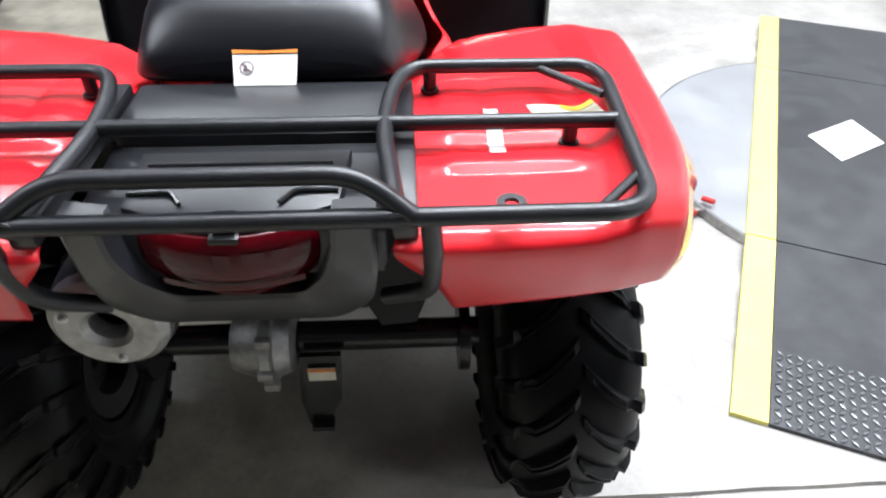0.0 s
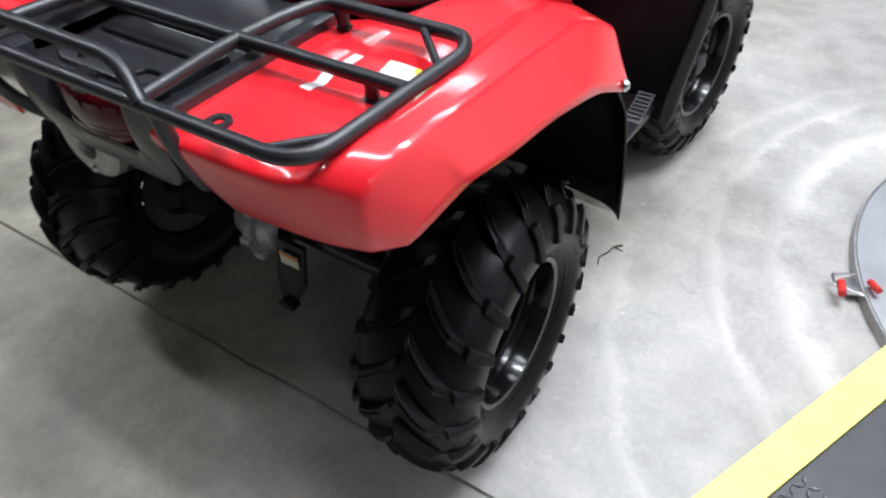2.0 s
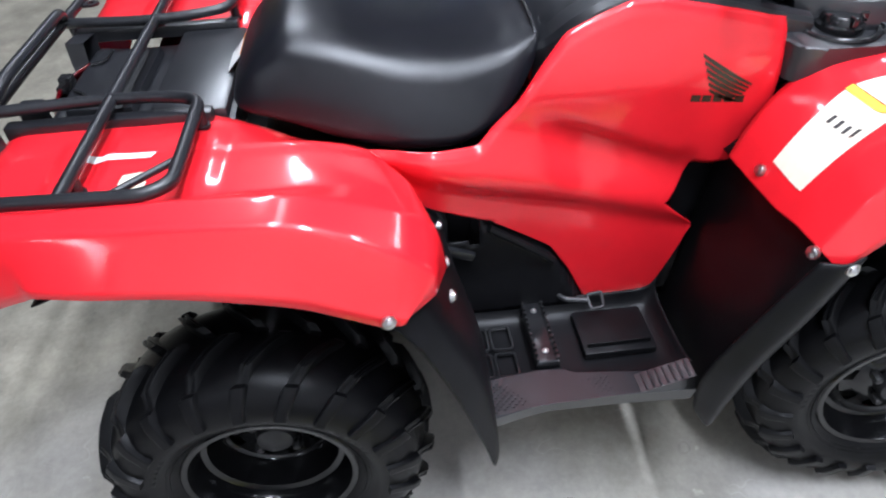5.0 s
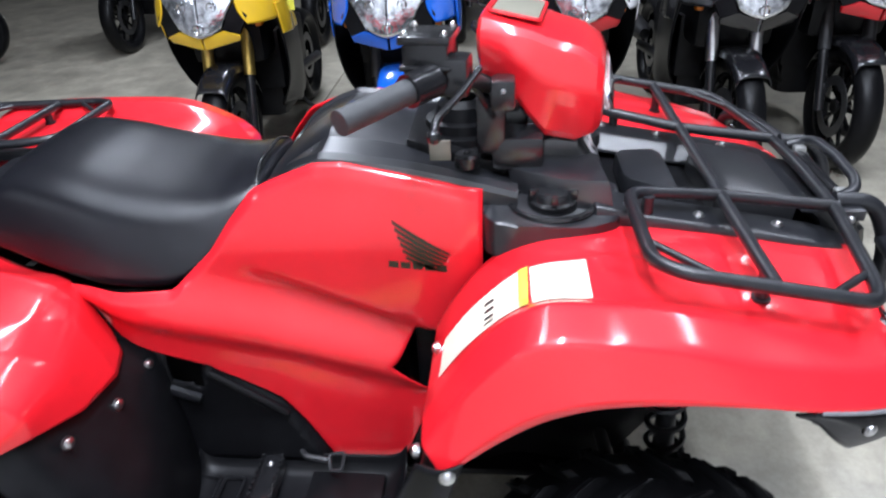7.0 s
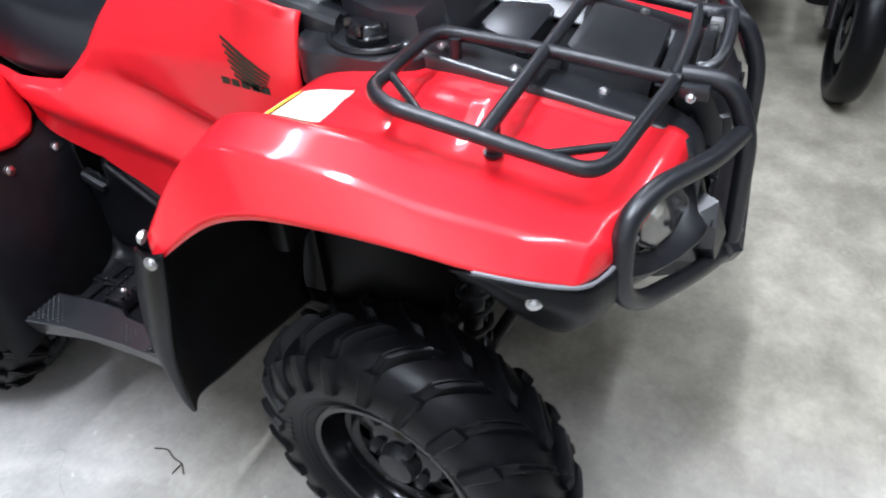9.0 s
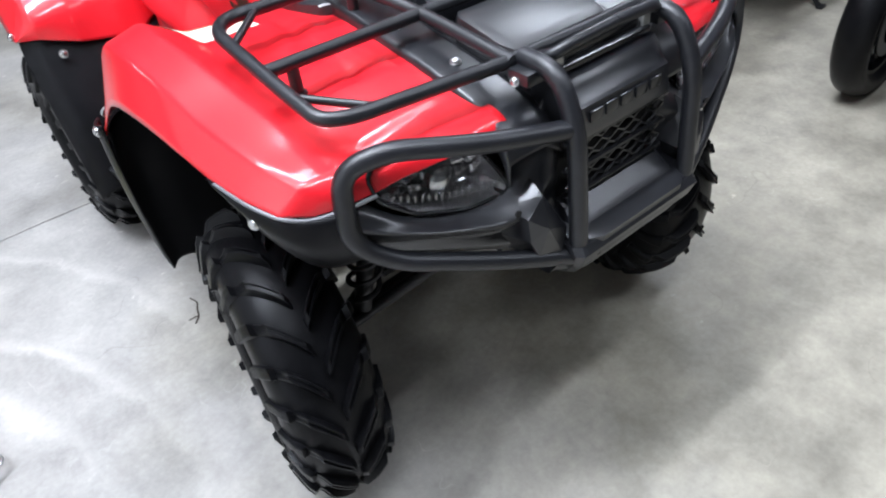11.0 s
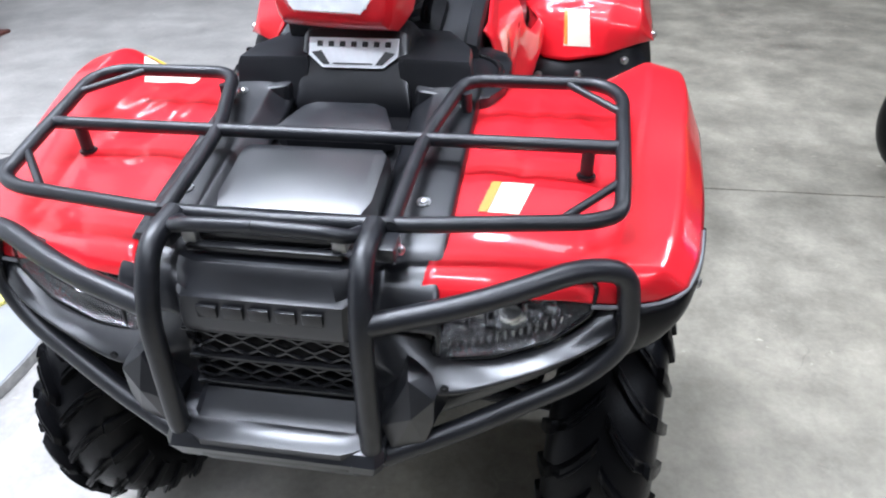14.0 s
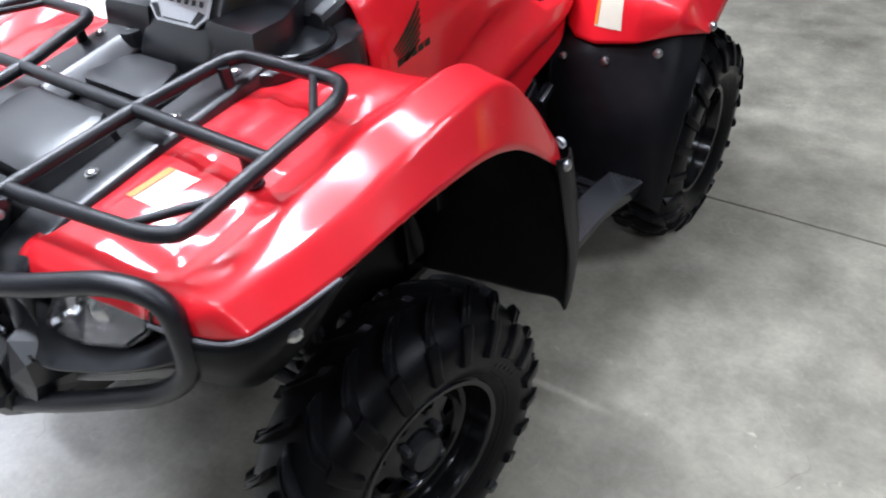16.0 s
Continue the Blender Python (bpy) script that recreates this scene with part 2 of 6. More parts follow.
# ---- floor and room ----
def concrete():
    m = bpy.data.materials.new("concrete_floor")
    m.use_nodes = True
    nt = m.node_tree
    L = nt.links
    b = nt.nodes["Principled BSDF"]
    co = nt.nodes.new("ShaderNodeTexCoord")

    def noise_node(scale, detail, rough=0.6):
        n = nt.nodes.new("ShaderNodeTexNoise")
        n.inputs["Scale"].default_value, n.inputs["Detail"].default_value, n.inputs["Roughness"].default_value = scale, detail, rough
        L.new(co.outputs["Object"], n.inputs["Vector"])
        return n

    def ranged(value, lo, hi, to_lo, to_hi):
        r = nt.nodes.new("ShaderNodeMapRange")
        r.inputs["From Min"].default_value, r.inputs["From Max"].default_value = lo, hi
        r.inputs["To Min"].default_value, r.inputs["To Max"].default_value = to_lo, to_hi
        L.new(value, r.inputs["Value"])
        return r.outputs[0]

    def math_node(op, a, c):
        n = nt.nodes.new("ShaderNodeMath")
        n.operation = op
        for k, v in enumerate((a, c)):
            if isinstance(v, (int, float)):
                n.inputs[k].default_value = v
            else:
                L.new(v, n.inputs[k])
        return n.outputs[0]

    big, mid, fine = noise_node(0.9, 4), noise_node(5, 8, 0.65), noise_node(60, 5)
    tone = math_node("ADD", ranged(big.outputs["Fac"], 0.3, 0.7, -0.09, 0.09), ranged(mid.outputs["Fac"], 0.3, 0.7, -0.075, 0.075))
    tone = math_node("ADD", tone, ranged(fine.outputs["Fac"], 0.3, 0.7, -0.03, 0.03))
    tone = math_node("ADD", tone, 0.375)
    # pale paint flecks and dark drips
    fleck = noise_node(22, 3, 0.5)
    where = noise_node(2.3, 2)
    tone = math_node("ADD", tone, math_node("MULTIPLY", ranged(fleck.outputs["Fac"], 0.665, 0.74, 0, 0.24), ranged(where.outputs["Fac"], 0.52, 0.66, 0, 1)))
    drip = noise_node(13, 2)
    tone = math_node("SUBTRACT", tone, math_node("MULTIPLY", ranged(drip.outputs["Fac"], 0.7, 0.76, 0, 0.2), ranged(where.outputs["Fac"], 0.3, 0.45, 1, 0)))
    # pale scuffed rings left by turning tyres and by the swinging plate
    sep = nt.nodes.new("ShaderNodeSeparateXYZ")
    L.new(co.outputs["Object"], sep.inputs[0])
    for cx, cy, radius, width, amount in ((1.9, 0.49, 0.98, 0.05, 0.16), (1.9, 0.49, 1.16, 0.035, 0.12), (2.05, 0.3, 1.5, 0.03, 0.08)):
        dx, dy = math_node("SUBTRACT", sep.outputs[0], cx), math_node("SUBTRACT", sep.outputs[1], cy)
        d = math_node("SQRT", math_node("ADD", math_node("MULTIPLY", dx, dx), math_node("MULTIPLY", dy, dy)), 0)
        d = math_node("ADD", d, ranged(mid.outputs["Fac"], 0.3, 0.7, -0.03, 0.03))
        off = math_node("ABSOLUTE", math_node("SUBTRACT", d, radius), 0)
        ring = math_node("MULTIPLY", ranged(off, 0, width, 1, 0), ranged(big.outputs["Fac"], 0.4, 0.55, 0.3, 1))
        tone = math_node("ADD", tone, math_node("MULTIPLY", ring, amount))
    # fine scratches and hairline cracks
    for scale, width, amount, lo, hi in ((3.1, 0.0035, 0.07, 0.54, 0.62), (6.5, 0.004, 0.05, 0.50, 0.58), (1.3, 0.0016, -0.07, 0.52, 0.60)):
        line = noise_node(scale, 3, 0.55)
        mask = noise_node(scale * 0.8 + 1.3, 2)
        off = math_node("ABSOLUTE", math_node("SUBTRACT", line.outputs["Fac"], 0.5), 0)
        tone = math_node("ADD", tone, math_node("MULTIPLY", math_node("MULTIPLY", ranged(off, 0, width, 1, 0), ranged(mask.outputs["Fac"], lo, hi, 0, 1)), amount))
    # towards the machine's left the floor turns darker, browner and blotchy
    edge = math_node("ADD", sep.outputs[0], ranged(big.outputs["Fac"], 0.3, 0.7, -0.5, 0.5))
    left_side = ranged(edge, -0.2, 0.7, 1, 0)
    tone = math_node("MULTIPLY", tone, math_node("SUBTRACT", 1.0, math_node("MULTIPLY", left_side, ranged(mid.outputs["Fac"], 0.35, 0.65, 0.26, 0.06))))
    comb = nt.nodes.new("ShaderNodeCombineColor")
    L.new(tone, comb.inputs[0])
    L.new(math_node("MULTIPLY", tone, math_node("SUBTRACT", 0.955, math_node("MULTIPLY", left_side, 0.035))), comb.inputs[1])
    L.new(math_node("MULTIPLY", tone, math_node("SUBTRACT", 0.89, math_node("MULTIPLY", left_side, 0.15))), comb.inputs[2])
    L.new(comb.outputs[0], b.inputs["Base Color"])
    L.new(ranged(mid.outputs["Fac"], 0.3, 0.7, 0.42, 0.7), b.inputs["Roughness"])
    bump_ = nt.nodes.new("ShaderNodeBump")
    bump_.inputs["Strength"].default_value, bump_.inputs["Distance"].default_value = 0.25, 0.003
    L.new(math_node("ADD", mid.outputs["Fac"], math_node("MULTIPLY", fine.outputs["Fac"], 0.4)), bump_.inputs["Height"])
    L.new(bump_.outputs[0], b.inputs["Normal"])
    return m


CONCRETE = concrete()
WALL = material("white_wall_paint", (0.78, 0.78, 0.77), 0.55, 0, 0.05, 6, 0.1, 80)
GREY_WALL = material("grey_wall_paint", (0.16, 0.16, 0.16), 0.6, 0, 0.1, 6, 0.1, 80)
CEIL = material("ceiling_board", (0.34, 0.34, 0.34), 0.8, 0, 0.08, 5)
BROWN = material("oxide_red_steel", (0.13, 0.04, 0.03), 0.5, 0.1, 0.2, 30)

X0, X1, Y0, Y1 = -7.5, 7.0, -7.5, 8.0


def joint_y(x):
    return -0.79 + 0.022 * math.sin(0.5 * x) + 0.004 * noise.noise((x * 6, 0, 0)) + 0.002 * noise.noise((x * 30, 3, 0))


bm = bmesh.new()
xs = [X0, -4, -3] + [-2.5 + 0.03 * i for i in range(140)] + [2.2, 3, 5, X1]
rows = []
for x in xs:
    y, w = joint_y(x), 0.0030 + 0.0014 * noise.noise((x * 9, 7, 0))
    rows.append([bm.verts.new(q) for q in ((x, Y0, 0), (x, y - w - 0.002, 0), (x, y - w, -0.012), (x, y + w, -0.012), (x, y + w + 0.002, 0), (x, Y1, 0))])
for a, b in zip(rows, rows[1:]):
    for i in range(5):
        bm.faces.new((a[i], b[i], b[i + 1], a[i + 1]))
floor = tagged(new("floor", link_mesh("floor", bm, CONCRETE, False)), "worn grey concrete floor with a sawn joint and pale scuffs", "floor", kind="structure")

CEILING_Z = CEILING + 0.1
for name, c, s, mat in (
    ("wall_north", ((X0 + X1) / 2, Y1 + 0.1, CEILING_Z / 2), (X1 - X0 + 0.4, 0.2, CEILING_Z), GREY_WALL),
    ("wall_south", ((X0 + X1) / 2, Y0 - 0.1, CEILING_Z / 2), (X1 - X0 + 0.4, 0.2, CEILING_Z), GREY_WALL),
    ("wall_west", (X0 - 0.1, (Y0 + Y1) / 2, CEILING_Z / 2), (0.2, Y1 - Y0, CEILING_Z), GREY_WALL),
    ("wall_east", (X1 + 0.1, (Y0 + Y1) / 2, CEILING_Z / 2), (0.2, Y1 - Y0, CEILING_Z), WALL),
    ("wall_partition", (3.68, (-2.28 + Y1) / 2, CEILING_Z / 2), (0.14, Y1 + 2.28, CEILING_Z), WALL),
    ("ceiling", ((X0 + X1) / 2, (Y0 + Y1) / 2, CEILING_Z + 0.1), (X1 - X0 + 0.4, Y1 - Y0 + 0.4, 0.2), CEIL),
):
    bm = bmesh.new()
    block(bm, c, s)
    tagged(new(name, link_mesh(name, bm, mat, False)), {"ceiling": "plain grey ceiling of the workshop"}.get(name, "plain painted workshop wall"), name.split("_")[0], kind="structure")

# steel post at the end of the white wall
post = thing("steel_post", (3.56, -2.36, 0), "oxide red steel post at the end of the white wall", "post")
bm = bmesh.new()
for dx, sx, sy in ((-0.08, 0.012, 0.16), (0.08, 0.012, 0.16), (0, 0.15, 0.012)):
    block(bm, (3.56 + dx, -2.36, CEILING_Z / 2), (sx, sy, CEILING_Z), 0.002)
for v in bm.verts:
    v.co -= Vector((3.56, -2.36, 0))
part("column", bm, BROWN, post)
bm = bmesh.new()
block(bm, (0, 0, 0.01), (0.26, 0.26, 0.02), 0.004)
part("base_plate", bm, BROWN, post)

# ceiling fittings round the lamps
FITTING = material("lamp_housing", (0.75, 0.75, 0.75), 0.4, 0, 0.05, 20)
TUBE_GLOW = bpy.data.materials.new("glowing_tube")
TUBE_GLOW.use_nodes = True
_b = TUBE_GLOW.node_tree.nodes["Principled BSDF"]
_b.inputs["Emission Color"].default_value, _b.inputs["Emission Strength"].default_value = (0.9, 0.96, 1, 1), 6.0
light = None
for lx, ly, power in LAMPS:
    m = Matrix.Translation((lx, ly, CEILING))
    if light:
        copy_thing(light, m)
        continue
    light = thing("ceiling_light", (lx, ly, CEILING), "white ceiling fitting with two glowing tubes", "lamp", "ceiling lights")
    bm = bmesh.new()
    block(bm, (0, 0, 0.04), (2.5, 0.36, 0.05), 0.008)
    part("housing", bm, FITTING, light)
    for sy in (-0.09, 0.09):
        bm = bmesh.new()
        tube(bm, [(-1.16, sy, -0.01), (1.16, sy, -0.01)], 0.016)
        part("tube", bm, TUBE_GLOW, light)
    for sx in (-1.18, 1.18):
        bm = bmesh.new()
        block(bm, (sx, 0, 0.0), (0.03, 0.26, 0.05), 0.004)
        part("lamp_holder", bm, FITTING, light)


# ---- the quad bike: x to its right, y ahead, rear axle at y = -0.61, front axle at y = 0.66 ----
atv = thing("quad_bike", (0, 0, 0), "red utility quad bike with black racks standing on concrete", "quad bike")


def both(name, make, mat, label="", **kw):
    """The same part on the right and, mirrored, on the left."""
    face = kw.pop("face", None)
    left = (-face[0], face[1], face[2]) if face else None
    return [part(name, make(), mat, atv, label, face=face, **kw), part(name, flip(make()), mat, atv, label, face=left, **kw)]


# wheels -------------------------------------------------------------
def carcass(w, h, base):
    """Radius of the tyre's casing at the offset w from its middle."""
    return base + lerp_table([(0, 0.0), (0.35 * h, -0.003), (0.66 * h, -0.012), (0.86 * h, -0.030), (0.96 * h, -0.052), (h, -0.08)], abs(w))


def tyre_mesh(width, radius, rim_r):
    """A knobbly tyre about the x axis, outer face towards +x."""
    h = width / 2
    base = radius - 0.021
    prof = [(-h * 0.62, rim_r - 0.004), (-h * 0.78, rim_r + 0.010), (-h * 0.92, rim_r + 0.034), (-h * 0.985, base - 0.085)]
    prof += [(-h * f, carcass(h * f, h, base)) for f in (0.96, 0.86, 0.66, 0.35, 0.0)]
    prof = prof + [(-a, r) for a, r in prof[-2::-1]]
    bm = lathe([tuple(q) for q in spline(prof, 36)], 60)
    # raised bars on the outer wall where the maker's moulding stands
    for th0 in (0.4, 2.5, 4.6):
        for k in range(5):
            a, r = th0 + 0.085 * k, rim_r + 0.050
            m = Matrix.Rotation(a, 4, "X") @ Matrix.Translation((h * 0.962, r, 0))
            block(bm, (0, 0, 0), (0.004, 0.016, 0.013), 0.001, m)
    # thin guide rings round the bead
    for r in (rim_r + 0.020, rim_r + 0.028):
        ring = [Vector((h * (0.83 + 4.2 * (r - rim_r - 0.016)), r * math.cos(t), r * math.sin(t))) for t in (2 * math.pi * k / 48 for k in range(48))]
        sweep(bm, ring, 0.0016, 4, True)
    return bm


def tread_lug_mesh(width, radius, side):
    """One curved lug with a grooved top that hooks over the shoulder and ends in a square block."""
    h, base, steps = width / 2, radius - 0.021, 15
    bm = bmesh.new()
    rows = []
    for i in range(steps):
        u = i / (steps - 1)
        v = max((u - 0.80) / 0.20, 0)
        w = 0.004 + (0.93 * h - 0.004) * min(u / 0.80, 1) + 0.05 * h * v
        rr = carcass(min(w, 0.93 * h), h, base) - 0.030 * v
        th = 0.30 * (1 - (1 - u) ** 1.7) - 0.08
        half = 0.0105 + 0.0010 * smooth_step(0.0, 0.4, u) + 0.0025 * smooth_step(0.60, 0.70, u)
        high = 0.0200 - 0.004 * smooth_step(0.3, 0.8, u)
        # the notch that parts the shoulder block from the long bar
        high -= 0.014 * smooth_step(0.54, 0.58, u) * smooth_step(0.72, 0.66, u)
        high *= 0.55 + 0.45 * smooth_step(0.0, 0.06, u)
        cut = high - 0.0045 * smooth_step(0.08, 0.16, u) * smooth_step(0.60, 0.52, u)
        for off, lift in ((-half * 1.25, -0.006), (-half * 0.92, high * 0.9), (-half * 0.78, high), (-half * 0.42, high), (-half * 0.30, cut), (half * 0.30, cut), (half * 0.42, high), (half * 0.78, high), (half * 0.92, high * 0.9), (half * 1.25, -0.006)):
            a = th + off / radius
            r = rr + lift * (1 - 0.75 * v)
            ww = w + lift * (0.25 * smooth_step(0.5, 0.8, u) + 0.40 * v)
            rows.append(bm.verts.new((side * ww, r * math.cos(a), r * math.sin(a))))
    for i in range(steps - 1):
        a, b = rows[10 * i : 10 * i + 10], rows[10 * i + 10 : 10 * i + 20]
        for j in range(9):
            bm.faces.new((a[j], a[j + 1], b[j + 1], b[j]))
    bm.faces.new(rows[:10])
    bm.faces.new(rows[-10:])
    bmesh.ops.recalc_face_normals(bm, faces=bm.faces)
    return bm


def rim_mesh(width, rim_r, dish):
    h = width / 2 * 0.74
    prof = [(-h, rim_r - 0.02), (-h, rim_r + 0.006), (-h + 0.014, rim_r + 0.004), (-h + 0.02, rim_r - 0.014), (h - 0.05, rim_r - 0.022), (h - 0.02, rim_r - 0.006), (h - 0.004, rim_r + 0.006), (h + 0.001, rim_r + 0.008), (h + 0.004, rim_r + 0.004), (h + 0.002, rim_r - 0.006), (h - 0.010, rim_r - 0.010), (h - 0.046, rim_r - 0.016), (h - 0.050, rim_r - 0.024), (h - 0.053, rim_r - 0.032), (dish + 0.012, rim_r - 0.036), (dish + 0.006, rim_r - 0.040), (dish, rim_r - 0.048)]
    bm = lathe(prof, 48)
    # stamped centre with round windows
    seg = 48
    rings = []
    for a, r in ((dish, rim_r - 0.045), (dish + 0.012, rim_r - 0.055), (dish + 0.014, 0.075), (dish + 0.022, 0.062), (dish + 0.022, 0.040)):
        rings.append([bm.verts.new((a, r * math.cos(2 * math.pi * k / seg), r * math.sin(2 * math.pi * k / seg))) for k in range(seg)])
    for i, (a, b) in enumerate(zip(rings, rings[1:])):
        for k in range(seg):
            if i == 1 and k % 6 in (1, 2, 3):
                continue
            bm.faces.new((a[k], a[(k + 1) % seg], b[(k + 1) % seg], b[k]))
    return bm


def make_wheel(width, radius, lugs, dish, label):
    rim_r = 0.155
    wheel = part("wheel", rim_mesh(width, rim_r, dish), RIM, atv, label)
    part("tyre", tyre_mesh(width, radius, rim_r), RUBBER, wheel, "black knobbly off-road tyre")
    for side in (-1, 1):
        first = None
        for k in range(lugs):
            if first is None:
                lug = first = part("tread_lug", tread_lug_mesh(width, radius, side), RUBBER, wheel)
            else:
                lug = new("tread_lug", first.data)
                lug.parent = wheel
            lug.rotation_euler = (2 * math.pi * (k + (0.5 if side > 0 else 0.0) + 0.13) / lugs, 0, 0)
    bm = lathe([(dish - 0.055, rim_r - 0.026), (dish - 0.05, 0.085), (dish - 0.01, 0.085), (dish - 0.01, 0.04), (dish + 0.03, 0.038), (dish + 0.045, 0.034), (dish + 0.05, 0.02), (dish + 0.05, 0.001)], 24)
    part("hub", bm, DARK_STEEL, wheel)
    for k in range(4):
        a = math.pi / 4 + k * math.pi / 2
        bm = lathe([(dish + 0.018, 0.011), (dish + 0.036, 0.0105), (dish + 0.042, 0.007), (dish + 0.043, 0.001)], 6, at=(0, 0.051 * math.cos(a), 0.051 * math.sin(a)))
        part("lug_nut", bm, DARK_STEEL, wheel, "dark lug nut")
    return wheel


AXLE_R, AXLE_F, WHEEL_R = -0.603, 0.662, 0.312
STEER = 8.0  # degrees by which the bar and the front wheels are turned to the right
TURNED = Matrix.Translation((0, 0.40, 0)) @ Matrix.Rotation(radians(-STEER), 4, "Z") @ Matrix.Translation((0, -0.40, 0))
rear_right = make_wheel(0.242, WHEEL_R, 21, -0.030, "gloss black steel rear wheel")
rear_right.matrix_basis = pose(0.466, AXLE_R, WHEEL_R)
copy_thing(rear_right, pose(-0.466, AXLE_R, WHEEL_R, 0, 0, 180))
front_right = make_wheel(0.186, WHEEL_R, 22, 0.010, "gloss black steel front wheel")
front_right.matrix_basis = pose(0.479, AXLE_F - 0.014, WHEEL_R, 20, 0, -STEER)
copy_thing(front_right, pose(-0.479, AXLE_F + 0.008, WHEEL_R, 0, 0, 180 - STEER))


# red bodywork ---------------------------------------------------------
def rear_detail(x, y, z):
    """Raised pads pressed into the rack floor of the rear fender."""
    if z < 0.80 or abs(x) > 0.47:
        return 0
    a = smooth_step(0.235, 0.25, abs(x)) * (1 - smooth_step(0.40, 0.425, abs(x)))
    lift = 0.006 * a * smooth_step(-0.775, -0.765, y) * (1 - smooth_step(-0.60, -0.585, y))
    lift += 0.005 * a * smooth_step(-0.845, -0.835, y) * (1 - smooth_step(-0.80, -0.79, y))
    groove = 0.003 * math.exp(-(((abs(x) - 0.31) / 0.012) ** 2)) * smooth_step(-0.78, -0.74, y)
    return lift - groove


def rear_fender():
    def row(y, z0, z3, z4, x5, z5, x4=0.544, dy5=0.0):
        return [(0.185, y, z0), (0.30, y, z0), (0.438, y, z0 + 0.002), (0.486, y, z3), (x4, y, z4), (x5, y + dy5, z5)]
    grid = [
        [(0.252, -0.928, 0.722), (0.31, -0.934, 0.732), (0.388, -0.940, 0.746), (0.442, -0.942, 0.756), (0.502, -0.934, 0.765), (0.535, -0.904, 0.769)],
        [(0.226, -0.954, 0.788), (0.30, -0.958, 0.794), (0.399, -0.960, 0.802), (0.450, -0.957, 0.808), (0.508, -0.944, 0.806), (0.544, -0.893, 0.779)],
        [(0.186, -0.970, 0.840), (0.30, -0.970, 0.840), (0.404, -0.968, 0.846), (0.452, -0.962, 0.858), (0.507, -0.943, 0.848), (0.550, -0.882, 0.788)],
        [(0.185, -0.958, 0.856), (0.30, -0.958, 0.856), (0.411, -0.956, 0.861), (0.457, -0.951, 0.876), (0.510, -0.932, 0.867), (0.554, -0.872, 0.794)],
        [(0.185, -0.930, 0.865), (0.30, -0.930, 0.865), (0.418, -0.929, 0.867), (0.463, -0.926, 0.888), (0.514, -0.911, 0.881), (0.560, -0.852, 0.804)],
        [(0.185, -0.885, 0.866), (0.30, -0.885, 0.866), (0.428, -0.885, 0.868), (0.473, -0.884, 0.896), (0.521, -0.876, 0.890), (0.567, -0.826, 0.815)],
        row(-0.82, 0.866, 0.899, 0.894, 0.575, 0.824, 0.529, 0.012),
        row(-0.74, 0.865, 0.900, 0.895, 0.586, 0.822, 0.535),
        row(-0.64, 0.864, 0.899, 0.894, 0.592, 0.815, 0.540),
        [(0.200, -0.55, 0.842)] + row(-0.55, 0.865, 0.897, 0.891, 0.597, 0.800, 0.546)[1:],
        [(0.205, -0.47, 0.806)] + row(-0.47, 0.864, 0.891, 0.884, 0.598, 0.778, 0.549)[1:],
        [(0.222, -0.415, 0.806), (0.30, -0.41, 0.852), (0.435, -0.405, 0.864), (0.487, -0.402, 0.874), (0.553, -0.405, 0.862), (0.601, -0.41, 0.752)],
        [(0.236, -0.382, 0.804), (0.30, -0.365, 0.836), (0.42, -0.345, 0.846), (0.487, -0.334, 0.846), (0.557, -0.340, 0.828), (0.603, -0.358, 0.728)],
        [(0.243, -0.370, 0.800), (0.30, -0.350, 0.822), (0.395, -0.326, 0.832), (0.475, -0.300, 0.825), (0.555, -0.309, 0.808), (0.602, -0.346, 0.728)],
        [(0.248, -0.350, 0.772), (0.30, -0.326, 0.794), (0.36, -0.298, 0.800), (0.465, -0.267, 0.782), (0.551, -0.279, 0.774), (0.600, -0.330, 0.728)],
        [(0.258, -0.315, 0.704), (0.298, -0.280, 0.688), (0.36, -0.258, 0.688), (0.465, -0.254, 0.708), (0.553, -0.280, 0.734), (0.601, -0.338, 0.726)],
    ]
    return creased(grid, 112, rear_detail)

fenders = both("rear_fender", rear_fender, RED, "glossy red plastic rear fender", thick=0.004, angle=50, face=(0.5, 0, 1))


def front_detail(x, y, z):
    """Pressed waves and pads in the rack floor of the front fender."""
    x = abs(x)
    floor_ = smooth_step(0.222, 0.245, x) * (1 - smooth_step(0.385, 0.41, x)) * smooth_step(0.50, 0.56, y) * (1 - smooth_step(0.89, 0.92, y))
    lift = 0.0
    # three ridges that fan out from the steering, and a step across
    for k, (x0, slope, y1) in enumerate(((0.262, 0.10, 0.76), (0.315, 0.20, 0.70), (0.362, 0.26, 0.655))):
        mid = x0 + slope * (y - 0.56)
        lift += 0.0048 * math.exp(-(((x - mid) / 0.014) ** 2)) * (1 - smooth_step(y1 - 0.05, y1 + 0.02, y))
    lift += 0.0045 * smooth_step(0.700 + 0.10 * (x - 0.25), 0.716 + 0.10 * (x - 0.25), y)
    lift -= 0.004 * math.exp(-(((x - 0.30) / 0.012) ** 2)) * smooth_step(0.74, 0.78, y) * (1 - smooth_step(0.78, 0.80, y))
    return lift * floor_


